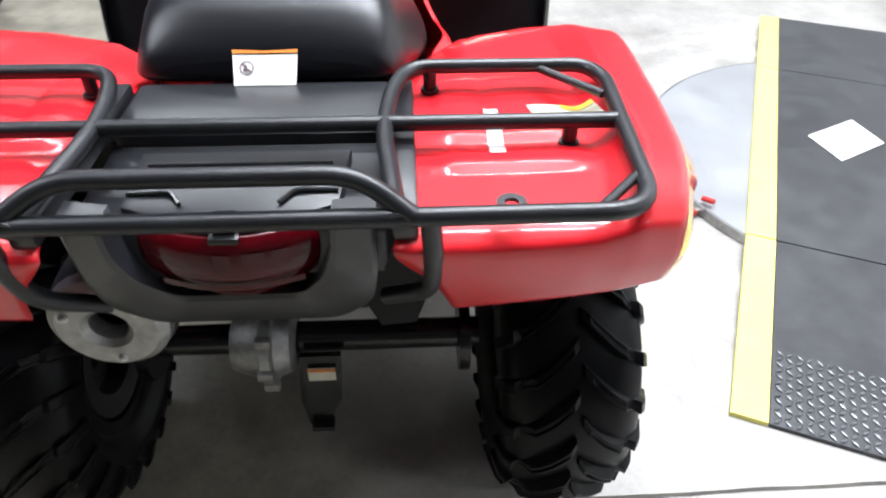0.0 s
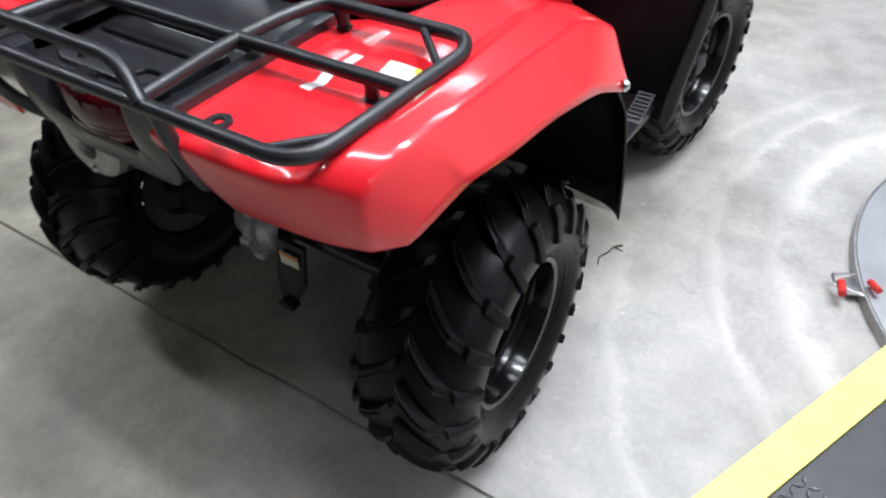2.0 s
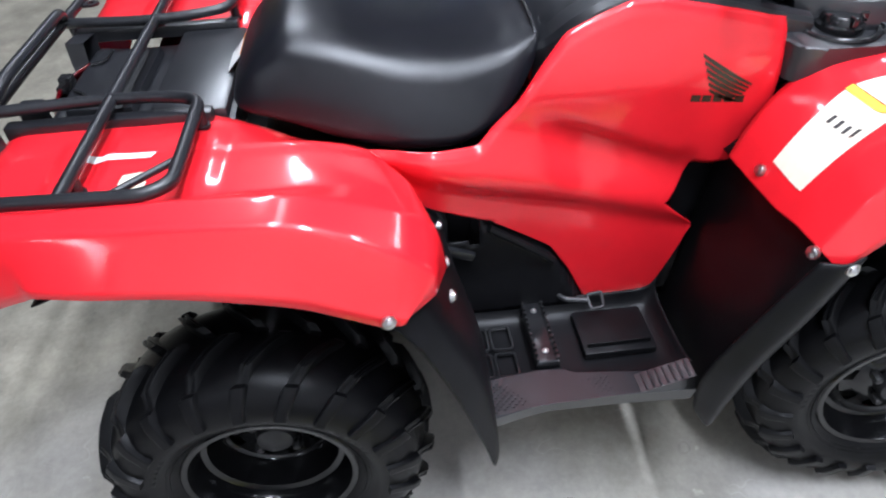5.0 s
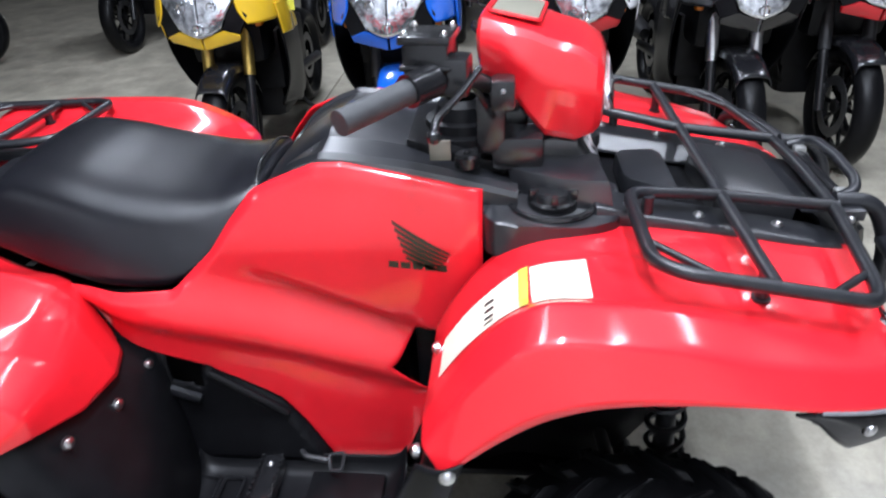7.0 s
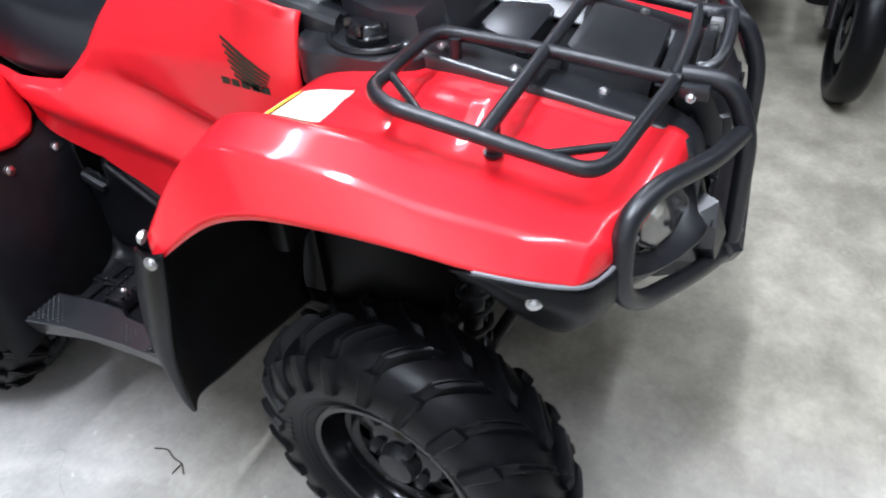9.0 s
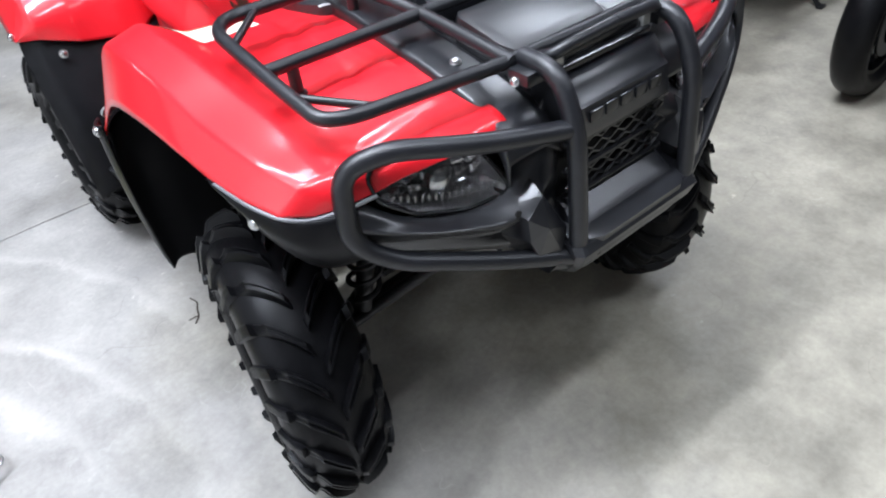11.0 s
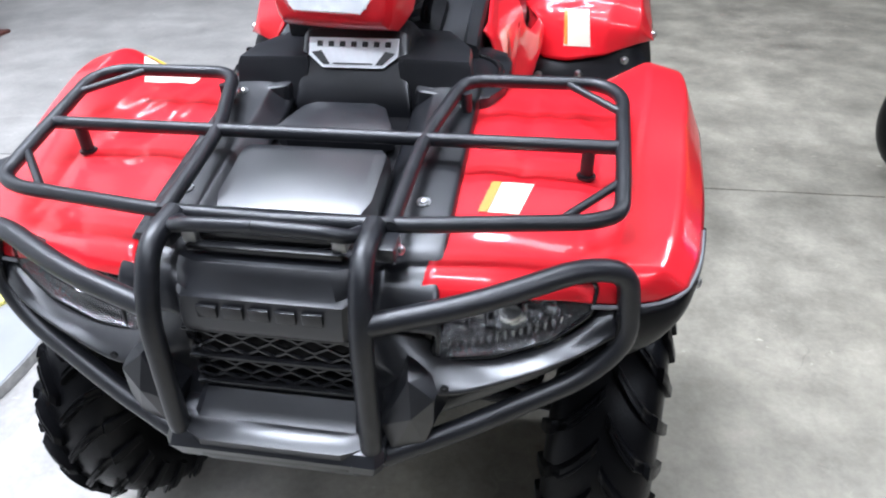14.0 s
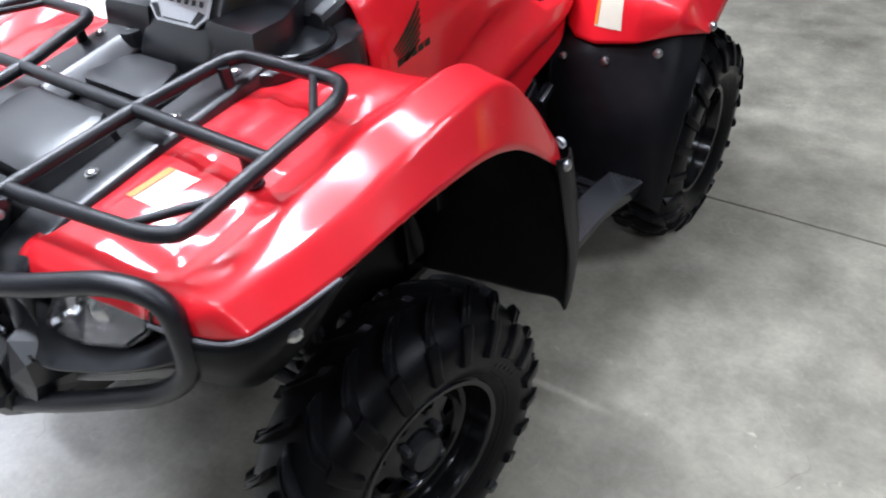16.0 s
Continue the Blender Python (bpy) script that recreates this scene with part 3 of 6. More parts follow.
def front_fender():
    def row(y, xs, zs, ys=(0, 0, 0, 0, 0, 0)):
        return [(x, y + d, z) for x, z, d in zip(xs, zs, ys)]
    grid = [
        row(0.292, (0.275, 0.36, 0.45, 0.505, 0.562, 0.590), (0.738, 0.740, 0.745, 0.757, 0.757, 0.726), (0, 0, 0, 0, 0.004, 0.036)),
        row(0.318, (0.262, 0.36, 0.44, 0.498, 0.558, 0.589), (0.785, 0.787, 0.790, 0.800, 0.794, 0.742), (0, 0, 0, 0, 0.002, 0.024)),
        row(0.360, (0.245, 0.35, 0.43, 0.492, 0.554, 0.586), (0.834, 0.837, 0.842, 0.862, 0.850, 0.766), (0, 0, 0, 0, 0, 0.010)),
        row(0.415, (0.232, 0.345, 0.42, 0.490, 0.551, 0.584), (0.877, 0.880, 0.885, 0.920, 0.906, 0.802)),
        row(0.465, (0.215, 0.33, 0.42, 0.489, 0.549, 0.582), (0.896, 0.898, 0.902, 0.944, 0.926, 0.832)),
        row(0.535, (0.205, 0.31, 0.425, 0.485, 0.547, 0.580), (0.905, 0.902, 0.903, 0.942, 0.924, 0.852)),
        row(0.63, (0.200, 0.30, 0.422, 0.475, 0.537, 0.571), (0.902, 0.900, 0.900, 0.924, 0.907, 0.850)),
        row(0.72, (0.200, 0.30, 0.413, 0.463, 0.528, 0.563), (0.892, 0.889, 0.885, 0.898, 0.883, 0.841)),
        row(0.80, (0.200, 0.295, 0.402, 0.449, 0.516, 0.553), (0.881, 0.878, 0.870, 0.878, 0.868, 0.827)),
        row(0.86, (0.200, 0.290, 0.390, 0.436, 0.503, 0.541), (0.868, 0.864, 0.853, 0.861, 0.856, 0.821), (0.02, 0.01, 0, 0, 0, 0)),
        row(0.905, (0.197, 0.283, 0.381, 0.424, 0.488, 0.526), (0.860, 0.857, 0.846, 0.851, 0.846, 0.814), (0.045, 0.03, 0.01, 0, 0, -0.004)),
        row(0.926, (0.195, 0.280, 0.379, 0.420, 0.482, 0.519), (0.855, 0.853, 0.843, 0.845, 0.840, 0.810), (0.050, 0.035, 0.014, 0.002, -0.004, -0.010)),
        row(0.942, (0.192, 0.276, 0.370, 0.408, 0.462, 0.500), (0.842, 0.842, 0.834, 0.830, 0.824, 0.806), (0.050, 0.038, 0.018, 0.006, -0.004, -0.016)),
        row(0.950, (0.190, 0.272, 0.362, 0.396, 0.444, 0.484), (0.822, 0.828, 0.820, 0.811, 0.804, 0.801), (0.050, 0.040, 0.020, 0.010, -0.002, -0.018)),
    ]
    return creased(grid, 112, front_detail)

both("front_fender", front_fender, RED, "glossy red plastic front fender", thick=0.004, angle=50, face=(0.5, 0, 1))

PANEL_TOP = [(-0.42, 0.802), (-0.31, 0.806), (-0.172, 0.800), (-0.10, 0.865), (-0.058, 0.922), (-0.016, 0.970), (0.035, 0.991), (0.094, 1.012), (0.142, 1.013), (0.287, 0.984), (0.372, 0.964)]
PANEL_LOW = [(-0.42, 0.80), (-0.36, 0.775), (-0.303, 0.695), (-0.148, 0.629), (-0.02, 0.537), (0.023, 0.469), (0.067, 0.375), (0.19, 0.348), (0.2045, 0.36), (0.2055, 0.626), (0.216, 0.638), (0.249, 0.699), (0.326, 0.706), (0.366, 0.757), (0.372, 0.768)]


def panel_x(y, z):
    x = 0.203 + 0.037 * smooth_step(1.03, 0.86, z)
    # shelf that swells to a ridge, then falls back to the toe
    ridge = 0.672 - 0.32 * (y - 0.03)
    x += 0.032 * smooth_step(ridge + 0.11, ridge + 0.005, z) - 0.022 * smooth_step(ridge, ridge - 0.05, z)
    x += 0.022 * smooth_step(-0.02, -0.25, y)
    # hollow under the raised plateau, running down towards the front
    line = 0.80 - 0.42 * (y - 0.02)
    x -= 0.022 * smooth_step(line + 0.012, line - 0.012, z) * smooth_step(line - 0.24, line - 0.02, z) * smooth_step(-0.08, 0.04, y)
    x -= 0.012 * smooth_step(0.335, 0.39, y)
    # the rim towards the seat rolls inwards
    top = lerp_table(PANEL_TOP, y)
    x -= 0.010 * smooth_step(top - 0.020, top + 0.004, z)
    # rear tip tucks in behind the fender
    x -= 0.035 * smooth_step(-0.25, -0.38, y)
    return x


def side_panel():
    bm = bmesh.new()
    ny = 80
    ys = [-0.395 + 0.767 * i / ny for i in range(ny + 1)]
    last = max(y for y in ys if y < 0.206)

    def fold(y):
        """Where the upper sheet ends and the toe begins."""
        if y <= -0.148:
            return lerp_table(PANEL_LOW, y)
        return 0.629 - 0.003 * (y + 0.148) / 0.353 if y <= last else lerp_table(PANEL_LOW, max(y, 0.2055))

    def grid(cols, n):
        vs = [[bm.verts.new((panel_x(y, z), y, z)) for z in (lo + (hi - lo) * j / n for j in range(n + 1))] for y, lo, hi in cols]
        for a, b in zip(vs, vs[1:]):
            for j in range(n):
                bm.faces.new((a[j], b[j], b[j + 1], a[j + 1]))

    grid([(y, fold(y), lerp_table(PANEL_TOP, y)) for y in ys], 40)
    low = [(y, lerp_table(PANEL_LOW, y), fold(y)) for y in ys if -0.15 < y <= last]
    y0, z0, z1 = low[-1]
    low += [(y0 + (0.274 - y0) * k / 8, z0 + (0.550 - z0) * k / 8, z1 + (0.555 - z1) * k / 8) for k in range(1, 9)]
    grid(low, 20)
    bmesh.ops.remove_doubles(bm, verts=bm.verts, dist=0.0004)
    for k in range(1):
        bmesh.ops.smooth_vert(bm, verts=bm.verts, factor=0.5, use_axis_x=True, use_axis_y=False, use_axis_z=False)
    return bm


both("side_panel", side_panel, RED, "red side panel with a dark wing emblem", thick=0.004, angle=60, face=(1, 0, 0))


# wing emblem drawn as plain feather bars over a bar of lettering
def on_panel(y, z, lift=0.0012):
    return Vector((panel_x(y, z) + lift, y, z))


def feather(k):
    def made():
        bm = bmesh.new()
        y0, z0 = 0.222 + 0.004 * k, 0.920 - 0.0125 * k
        y1, z1 = 0.318 - 0.004 * k, 0.862 - 0.006 * k
        ends = []
        for i in range(7):
            u = i / 6
            y, z = y0 + (y1 - y0) * u, z0 + (z1 - z0) * u - 0.010 * u * (1 - u)
            w = 0.0042 * (0.35 + 0.65 * math.sin(math.pi * min(u * 0.8 + 0.15, 1)))
            ends.append((on_panel(y, z + w), on_panel(y, z - w)))
        vs = [(bm.verts.new(a), bm.verts.new(b)) for a, b in ends]
        for a, b in zip(vs, vs[1:]):
            bm.faces.new((a[0], b[0], b[1], a[1]))
        return bm
    return made


def emblem_bar_piece(k):
    def made():
        bm = bmesh.new()
        y0 = 0.212 + 0.0205 * k
        q = [on_panel(y0 + dy, 0.838 - 0.10 * (y0 - 0.212 + dy) + dz) for dy, dz in ((0, 0), (0.017, 0), (0.017, 0.013), (0, 0.013))]
        bm.faces.new([bm.verts.new(p) for p in q])
        return bm
    return made


EMBLEM = material("dark_emblem", (0.03, 0.028, 0.015), 0.35, 0.2, 0.2, 200)
for k in range(6):
    both("emblem_feather", feather(k), EMBLEM, smooth=False, face=(1, 0, 0))
for k in range(5):
    both("emblem_bar", emblem_bar_piece(k), EMBLEM, smooth=False, face=(1, 0, 0))


# seat, tank cover and centre plastics -----------------------------------
def hull(y, w, top, low, crown=0.012, n=20, sag=0.0, p=3.2, taper=0.0):
    """A rounded loop across the machine: half width, top and underside."""
    c, h = (top + low) / 2, (top - low) / 2
    out = []
    for k in range(n * 2):
        a = 2 * math.pi * k / (n * 2)
        cx, sz = math.cos(a), math.sin(a)
        x = w * math.copysign(abs(cx) ** (2 / p), cx)
        z = c + h * math.copysign(abs(sz) ** (2 / p), sz)
        if sz > 0:
            z += crown * (1 - (x / w) ** 2) - sag * (x / w) ** 4
        x *= 1 - taper * min(max((z - low) / (top - low), 0), 1)
        out.append((x, y, z))
    return out


SEAT = [(-0.588, 0.165, 0.888, 0.868, 0.10), (-0.578, 0.192, 0.908, 0.860, 0.14), (-0.555, 0.210, 0.935, 0.850, 0.19), (-0.525, 0.219, 0.960, 0.840, 0.22), (-0.48, 0.229, 0.980, 0.822, 0.25), (-0.40, 0.246, 0.971, 0.794, 0.27), (-0.30, 0.262, 0.945, 0.772, 0.29), (-0.20, 0.258, 0.928, 0.772, 0.31), (-0.125, 0.232, 0.926, 0.802, 0.32), (-0.075, 0.185, 0.933, 0.852, 0.26), (-0.045, 0.138, 0.938, 0.892, 0.14), (-0.038, 0.11, 0.93, 0.905, 0.05)]
bm = loft([hull(y, w, top, low, 0.008, p=5.0, taper=taper) for y, w, top, low, taper in SEAT], 66)
seat = part("seat", bm, VINYL, atv, "smooth black vinyl seat")
bm = bmesh.new()
tube(bm, rounded([(0.125, -0.043, 0.905), (0.112, -0.046, 0.935), (0.06, -0.05, 0.956), (-0.06, -0.05, 0.956), (-0.112, -0.046, 0.935), (-0.125, -0.043, 0.905)], 0.02), 0.0035, 0.001)
part("piping", bm, BLACK_GLOSS, seat)

def cover_loop(y, wl, zl, wt, zt):
    half = [(wl, zl - 0.05), (wl, zl), (wl - 0.005, zl + 0.009), (wl - 0.024, zl + 0.014), (wl - 0.030, zl + 0.006), (wt + 0.010, zt - 0.006), (wt - 0.004, zt), (wt * 0.5, zt + 0.004), (0.0, zt + 0.005)]
    return [(x, y, z) for x, z in half] + [(-x, y, z) for x, z in half[-2::-1]]


bm = loft([cover_loop(*v) for v in ((-0.052, 0.13, 0.893, 0.07, 0.905), (-0.03, 0.165, 0.920, 0.075, 0.931), (0.0, 0.184, 0.955, 0.080, 0.960), (0.045, 0.195, 0.986, 0.083, 0.992), (0.090, 0.196, 1.003, 0.085, 1.020), (0.112, 0.196, 1.007, 0.086, 1.024), (0.20, 0.196, 0.997, 0.086, 1.013), (0.285, 0.195, 0.981, 0.085, 0.994), (0.37, 0.194, 0.959, 0.085, 0.970), (0.43, 0.195, 0.944, 0.085, 0.954))], 36)
part("tank_cover", bm, BLACK, atv, "black textured plastic tank cover", angle=18)

# rubber boot round the steering column, and its hollow
bm = lathe([(1.018, 0.105), (1.030, 0.100), (1.034, 0.088), (1.046, 0.085), (1.048, 0.070), (1.064, 0.067), (1.066, 0.052), (1.090, 0.046), (1.10, 0.03)], 30, "z", at=(0, 0.33, -0.045))
part("steering_boot", bm, RUBBER, atv, "black rubber steering boot")
bm = bmesh.new()
prism(bm, [(-0.10, 0.235, 1.002), (0.10, 0.235, 1.002), (0.12, 0.30, 0.988), (0.12, 0.41, 0.960), (-0.12, 0.41, 0.960), (-0.12, 0.30, 0.988)], (0, 0, -0.02), (0, 0.002, 0.012), 0.006)
part("boot_collar", bm, RUBBER, atv)

# front pod that carries the badge
bm = loft([hull(0.43, 0.112, 0.965, 0.85, 0.0, p=8), hull(0.475, 0.104, 1.014, 0.85, 0.0, p=8, taper=0.12), hull(0.528, 0.094, 1.012, 0.86, 0.0, p=8), hull(0.537, 0.094, 1.007, 0.86, 0.0, p=8), hull(0.565, 0.096, 0.962, 0.87, 0.0, p=8), hull(0.592, 0.099, 0.918, 0.875, 0.0, p=8), hull(0.598, 0.100, 0.895, 0.865, 0.0, p=8)], 26)
pod_base = part("badge_housing", bm, BLACK, atv, "black plastic housing with a silver badge plate", angle=28)


def shoulder():
    bm = bmesh.new()
    prism(bm, [(0.085, 0.585, 0.925), (0.206, 0.592, 0.925), (0.200, 0.52, 0.925), (0.150, 0.43, 0.925), (0.085, 0.42, 0.925)], (0, 0, -0.03), (-0.008, -0.016, 0.052), 0.010)
    return bm


both("cowl_shoulder", shoulder, BLACK, "black plastic shoulder beside the badge housing", angle=30)


def badge_at(u, v, lift):
    """A place on the sloping badge face: u across, v up it."""
    a, b = Vector((0, 0.592, 0.918)), Vector((0, 0.537, 1.007))
    n = Vector((0, (b - a).z, -(b - a).y)).normalized()
    return a + (b - a) * v + Vector((u, 0, 0)) + n * lift


bm = bmesh.new()
prism(bm, [badge_at(u, v, 0.003) for u, v in ((-0.052, 0.43), (0.052, 0.43), (0.077, 0.62), (0.077, 0.90), (-0.077, 0.90), (-0.077, 0.62))], (0, 0, 0), (0, 0.003, 0.0016))
badge = part("badge", bm, SILVER, pod_base, "silver badge plate with dark bars", smooth=False)
bm = bmesh.new()
for k in range(7):
    u = -0.066 + 0.0195 * k
    prism(bm, [badge_at(u + a, v, 0.0075) for a, v in ((0.002, 0.755), (0.0115, 0.755), (0.0115, 0.84), (0.002, 0.84))], (0, 0, 0), (0, 0.0006, 0.0003))
for s in (-1, 1):
    prism(bm, [badge_at(s * u, v, 0.0075) for u, v in ((0.039, 0.475), (0.051, 0.475), (0.072, 0.66), (0.055, 0.69))], (0, 0, 0), (0, 0.0006, 0.0003))
prism(bm, [badge_at(u, v, 0.0075) for u, v in ((-0.034, 0.478), (0.034, 0.478), (0.034, 0.50), (-0.034, 0.50))], (0, 0, 0), (0, 0.0006, 0.0003))
part("badge_print", bm, INK, pod_base, smooth=False)

# fuel cap tray on the right, switch tray on the left
def tray():
    bm = bmesh.new()
    outline = rounded([(0.108, 0.372, 0.940), (0.232, 0.372, 0.930), (0.256, 0.41, 0.925), (0.252, 0.545, 0.920), (0.222, 0.598, 0.922), (0.108, 0.605, 0.935)], 0.02, True, 3)
    prism(bm, outline, (0, 0, -0.065), (0, 0, 0), 0.008)
    return bm


def tray_rim():
    bm = bmesh.new()
    ring = [(0.183 + 0.058 * math.cos(a), 0.488 + 0.070 * math.sin(a), 0.9305 - 0.06 * 0.06 * math.cos(a)) for a in (2 * math.pi * k / 28 for k in range(28))]
    sweep(bm, [Vector(p) for p in ring], 0.006, 8, True)
    return bm


trays = both("tray", tray, BLACK, "black plastic tray beside the badge housing", angle=30)
part("tray_rim", tray_rim(), BLACK_GLOSS, trays[0])
part("tray_rim", flip(tray_rim()), BLACK_GLOSS, trays[1])
bm = lathe([(0.905, 0.042), (0.925, 0.042), (0.928, 0.036), (0.938, 0.034), (0.942, 0.03), (0.943, 0.001)], 28, "z", at=(0.182, 0.488, 0.014))
for k in range(5):
    block(bm, (0, 0, 0), (0.016, 0.011, 0.018), 0.003, Matrix.Translation((0.182, 0.488, 0.951)) @ Matrix.Rotation(k * 2 * math.pi / 5, 4, "Z") @ Matrix.Translation((0.034, 0, 0)))
part("fuel_cap", bm, BLACK_GLOSS, atv, "black ribbed fuel cap")


LID = material("black_lid_plastic", (0.010, 0.0103, 0.0120), 0.33, 0, 0.2, 60, 0.08, 1100, rough_var=0.006, specular=0.95)


# bolt strips and lids between the front fenders
def strip():
    rows = []
    for y, z in ((0.555, 0.94), (0.62, 0.925), (0.73, 0.905), (0.86, 0.882), (0.95, 0.862), (1.0, 0.835), (1.02, 0.79)):
        rows.append([(0.105, y, z - 0.028), (0.135, y, z - 0.004), (0.15, y, z), (0.20, y, z), (0.214, y, z - 0.006), (0.216, y, z - 0.035)])
    return sheet(rows, 36, 20)


both("rack_bolt_strip", strip, BLACK, thick=0.004)
for s in (-1, 1):
    for y, z, x in ((0.613, 0.9285, 0.185), (0.729, 0.9065, 0.182), (0.862, 0.884, 0.172)):
        bolt(atv, (s * x, y, z), (0, 0.15, 1), 0.0075)

bm = loft([[(sx * 0.135, y, z - 0.03), (sx * 0.135, y, z), (-sx * 0.135, y, z), (-sx * 0.135, y, z - 0.03)] for sx, y, z in ((1, 0.56, 0.89), (1, 0.62, 0.882), (1, 0.75, 0.865), (1, 0.90, 0.84), (1, 0.99, 0.815))], 20)
part("front_cowl", bm, BLACK_DULL, atv, "black plastic cowl under the front rack", angle=30)
bm = bmesh.new()
hexa = [(-0.095, 0.70), (-0.07, 0.635), (-0.05, 0.622), (0.05, 0.622), (0.07, 0.635), (0.095, 0.70), (0.075, 0.715), (-0.075, 0.715)]
prism(bm, [(x, y, 0.968 - 0.13 * y) for x, y in hexa], (0, 0, 0), (0, 0.003, 0.034), 0.006)
part("service_lid", bm, BLACK, atv)
bm = bmesh.new()
prism(bm, [(x, y, 1.014 - 0.20 * y) for x, y in ((-0.112, 0.79), (-0.10, 0.775), (0.10, 0.775), (0.112, 0.79), (0.112, 0.885), (0.102, 0.915), (-0.102, 0.915), (-0.112, 0.885))], (0, 0, 0), (0, 0.006, 0.064), 0.018)
part("storage_lid", bm, LID, atv, "black plastic storage lid")
bm = bmesh.new()
block(bm, (0, 0.985, 0.898), (0.17, 0.020, 0.016), 0.004)
block(bm, (0, 1.000, 0.886), (0.20, 0.014, 0.010), 0.003)
part("latch_bar", bm, BLACK_GLOSS, atv)
for s in (-1, 1):
    bm = bmesh.new()
    block(bm, (s * 0.096, 0.990, 0.900), (0.018, 0.022, 0.022), 0.003)
    part("latch", bm, CAST, atv)


# racks -----------------------------------------------------------------
ZR = 0.90


def rack_half(rear):
    bm = bmesh.new()
    if rear:
        tube(bm, [(0.19, -0.985, ZR), (0.172, -0.80, ZR), (0.182, -0.70, ZR + 0.002), (0.205, -0.632, ZR + 0.004), (0.452, -0.632, ZR + 0.004), (0.474, -0.67, ZR + 0.002), (0.455, -0.975, ZR), (0.0, -0.978, ZR)], 0.0105, 0.055)
        tube(bm, [(0.385, -0.636, ZR + 0.002), (0.461, -0.715, ZR)], 0.006)
        tube(bm, [(0.395, -0.972, ZR), (0.456, -0.905, ZR)], 0.006)
        tube(bm, [(0.222, -0.974, ZR), (0.226, -0.968, 0.84), (0.224, -0.940, 0.765), (0.17, -0.90, 0.72)], 0.0115, 0.03)
    else:
        tube(bm, [(0.15, 0.962, 0.905), (0.153, 0.86, 0.918), (0.157, 0.765, 0.93), (0.178, 0.68, 0.945), (0.195, 0.606, 0.957), (0.405, 0.606, 0.957), (0.436, 0.645, 0.955), (0.432, 0.83, 0.92), (0.428, 0.90, 0.906), (0.39, 0.918, 0.903), (0.16, 0.955, 0.905), (0.0, 0.96, 0.905)], 0.0105, 0.045)
        tube(bm, [(0.355, 0.61, 0.957), (0.433, 0.69, 0.948)], 0.006)
        tube(bm, [(0.352, 0.922, 0.904), (0.43, 0.838, 0.918)], 0.006)
    return bm


rear_rack = part("rear_rack", rack_half(True), TUBE, atv, "black powder-coated tubular rear rack")
part("rail", flip(rack_half(True)), TUBE, rear_rack)
bm = bmesh.new()
tube(bm, [(-0.462, -0.785, ZR), (0.462, -0.785, ZR)], 0.0105)
part("cross_bar", bm, TUBE, rear_rack)
bm = bmesh.new()
tube(bm, [(-0.205, -0.978, ZR + 0.002), (-0.15, -0.955, ZR + 0.038), (0.15, -0.955, ZR + 0.038), (0.205, -0.978, ZR + 0.002)], 0.0105, 0.05)
part("rear_hoop", bm, TUBE, rear_rack)
front_rack = part("front_rack", rack_half(False), TUBE, atv, "black powder-coated tubular front rack")
part("rail", flip(rack_half(False)), TUBE, front_rack)
bm = bmesh.new()
tube(bm, [(-0.432, 0.767, 0.93), (0.432, 0.767, 0.93)], 0.0105)
part("cross_bar", bm, TUBE, front_rack)
for s in (-1, 1):
    for x, y, lo, hi, rack in ((0.405, -0.785, 0.862, ZR, rear_rack), (0.235, -0.632, 0.862, ZR, rear_rack), (0.388, 0.767, 0.876, 0.93, front_rack), (0.20, 0.64, 0.90, 0.95, front_rack)):
        bm = bmesh.new()
        tube(bm, [(s * x, y, lo), (s * x, y, hi)], 0.0095)
        sweep(bm, [Vector((s * x, y, lo + 0.006)), Vector((s * x, y, lo + 0.010))], 0.0135, 12)
        part("post", bm, TUBE, rack)
    # tie-down tab on the rear rail
    bm = bmesh.new()
    c, n = Vector((s * 0.308, -0.952, ZR - 0.004)), 20
    loops = []
    for r, z in ((0.0075, -0.0025), (0.0075, 0.0025), (0.0165, 0.0025), (0.0165, -0.0025)):
        loops.append([bm.verts.new(c + Vector((r * math.cos(a), r * math.sin(a) + (0.0 if math.sin(a) > 0 or r < 0.01 else -0.016), z))) for a in (2 * math.pi * k / n for k in range(n))])
    for a, b in zip(loops, loops[1:] + loops[:1]):
        for k in range(n):
            bm.faces.new((a[k], a[(k + 1) % n], b[(k + 1) % n], b[k]))
    part("tie_down_tab", bm, TUBE, rear_rack)


# front guard -------------------------------------------------------------
def guard_half():
    bm = bmesh.new()
    tube(bm, [(0.132, 0.962, 0.908), (0.132, 1.030, 0.905), (0.134, 1.070, 0.83), (0.134, 1.085, 0.64), (0.125, 1.07, 0.60)], 0.0145, 0.05, sides=14)
    tube(bm, [(0.118, 0.975, 0.905), (0.112, 1.004, 0.916), (0.085, 1.012, 0.926), (0.0, 1.014, 0.930)], 0.0095, 0.03, sides=12)
    tube(bm, [(0.135, 1.062, 0.832), (0.26, 1.03, 0.852), (0.385, 0.972, 0.872), (0.440, 0.948, 0.855), (0.452, 0.955, 0.752), (0.400, 0.980, 0.702), (0.25, 1.04, 0.648), (0.13, 1.08, 0.610)], 0.0145, 0.05, sides=14)
    return bm


guard = part("front_guard", guard_half(), TUBE, atv, "black tubular front guard")
part("guard_tube", flip(guard_half()), TUBE, guard)
for s in (-1, 1):
    bm = bmesh.new()
    block(bm, (s * 0.142, 0.985, 0.893), (0.045, 0.04, 0.02), 0.004)
    part("clamp", bm, BLACK, guard)
    bolt(atv, (s * 0.166, 0.982, 0.888), (s, 0.3, 0.4), 0.0055)

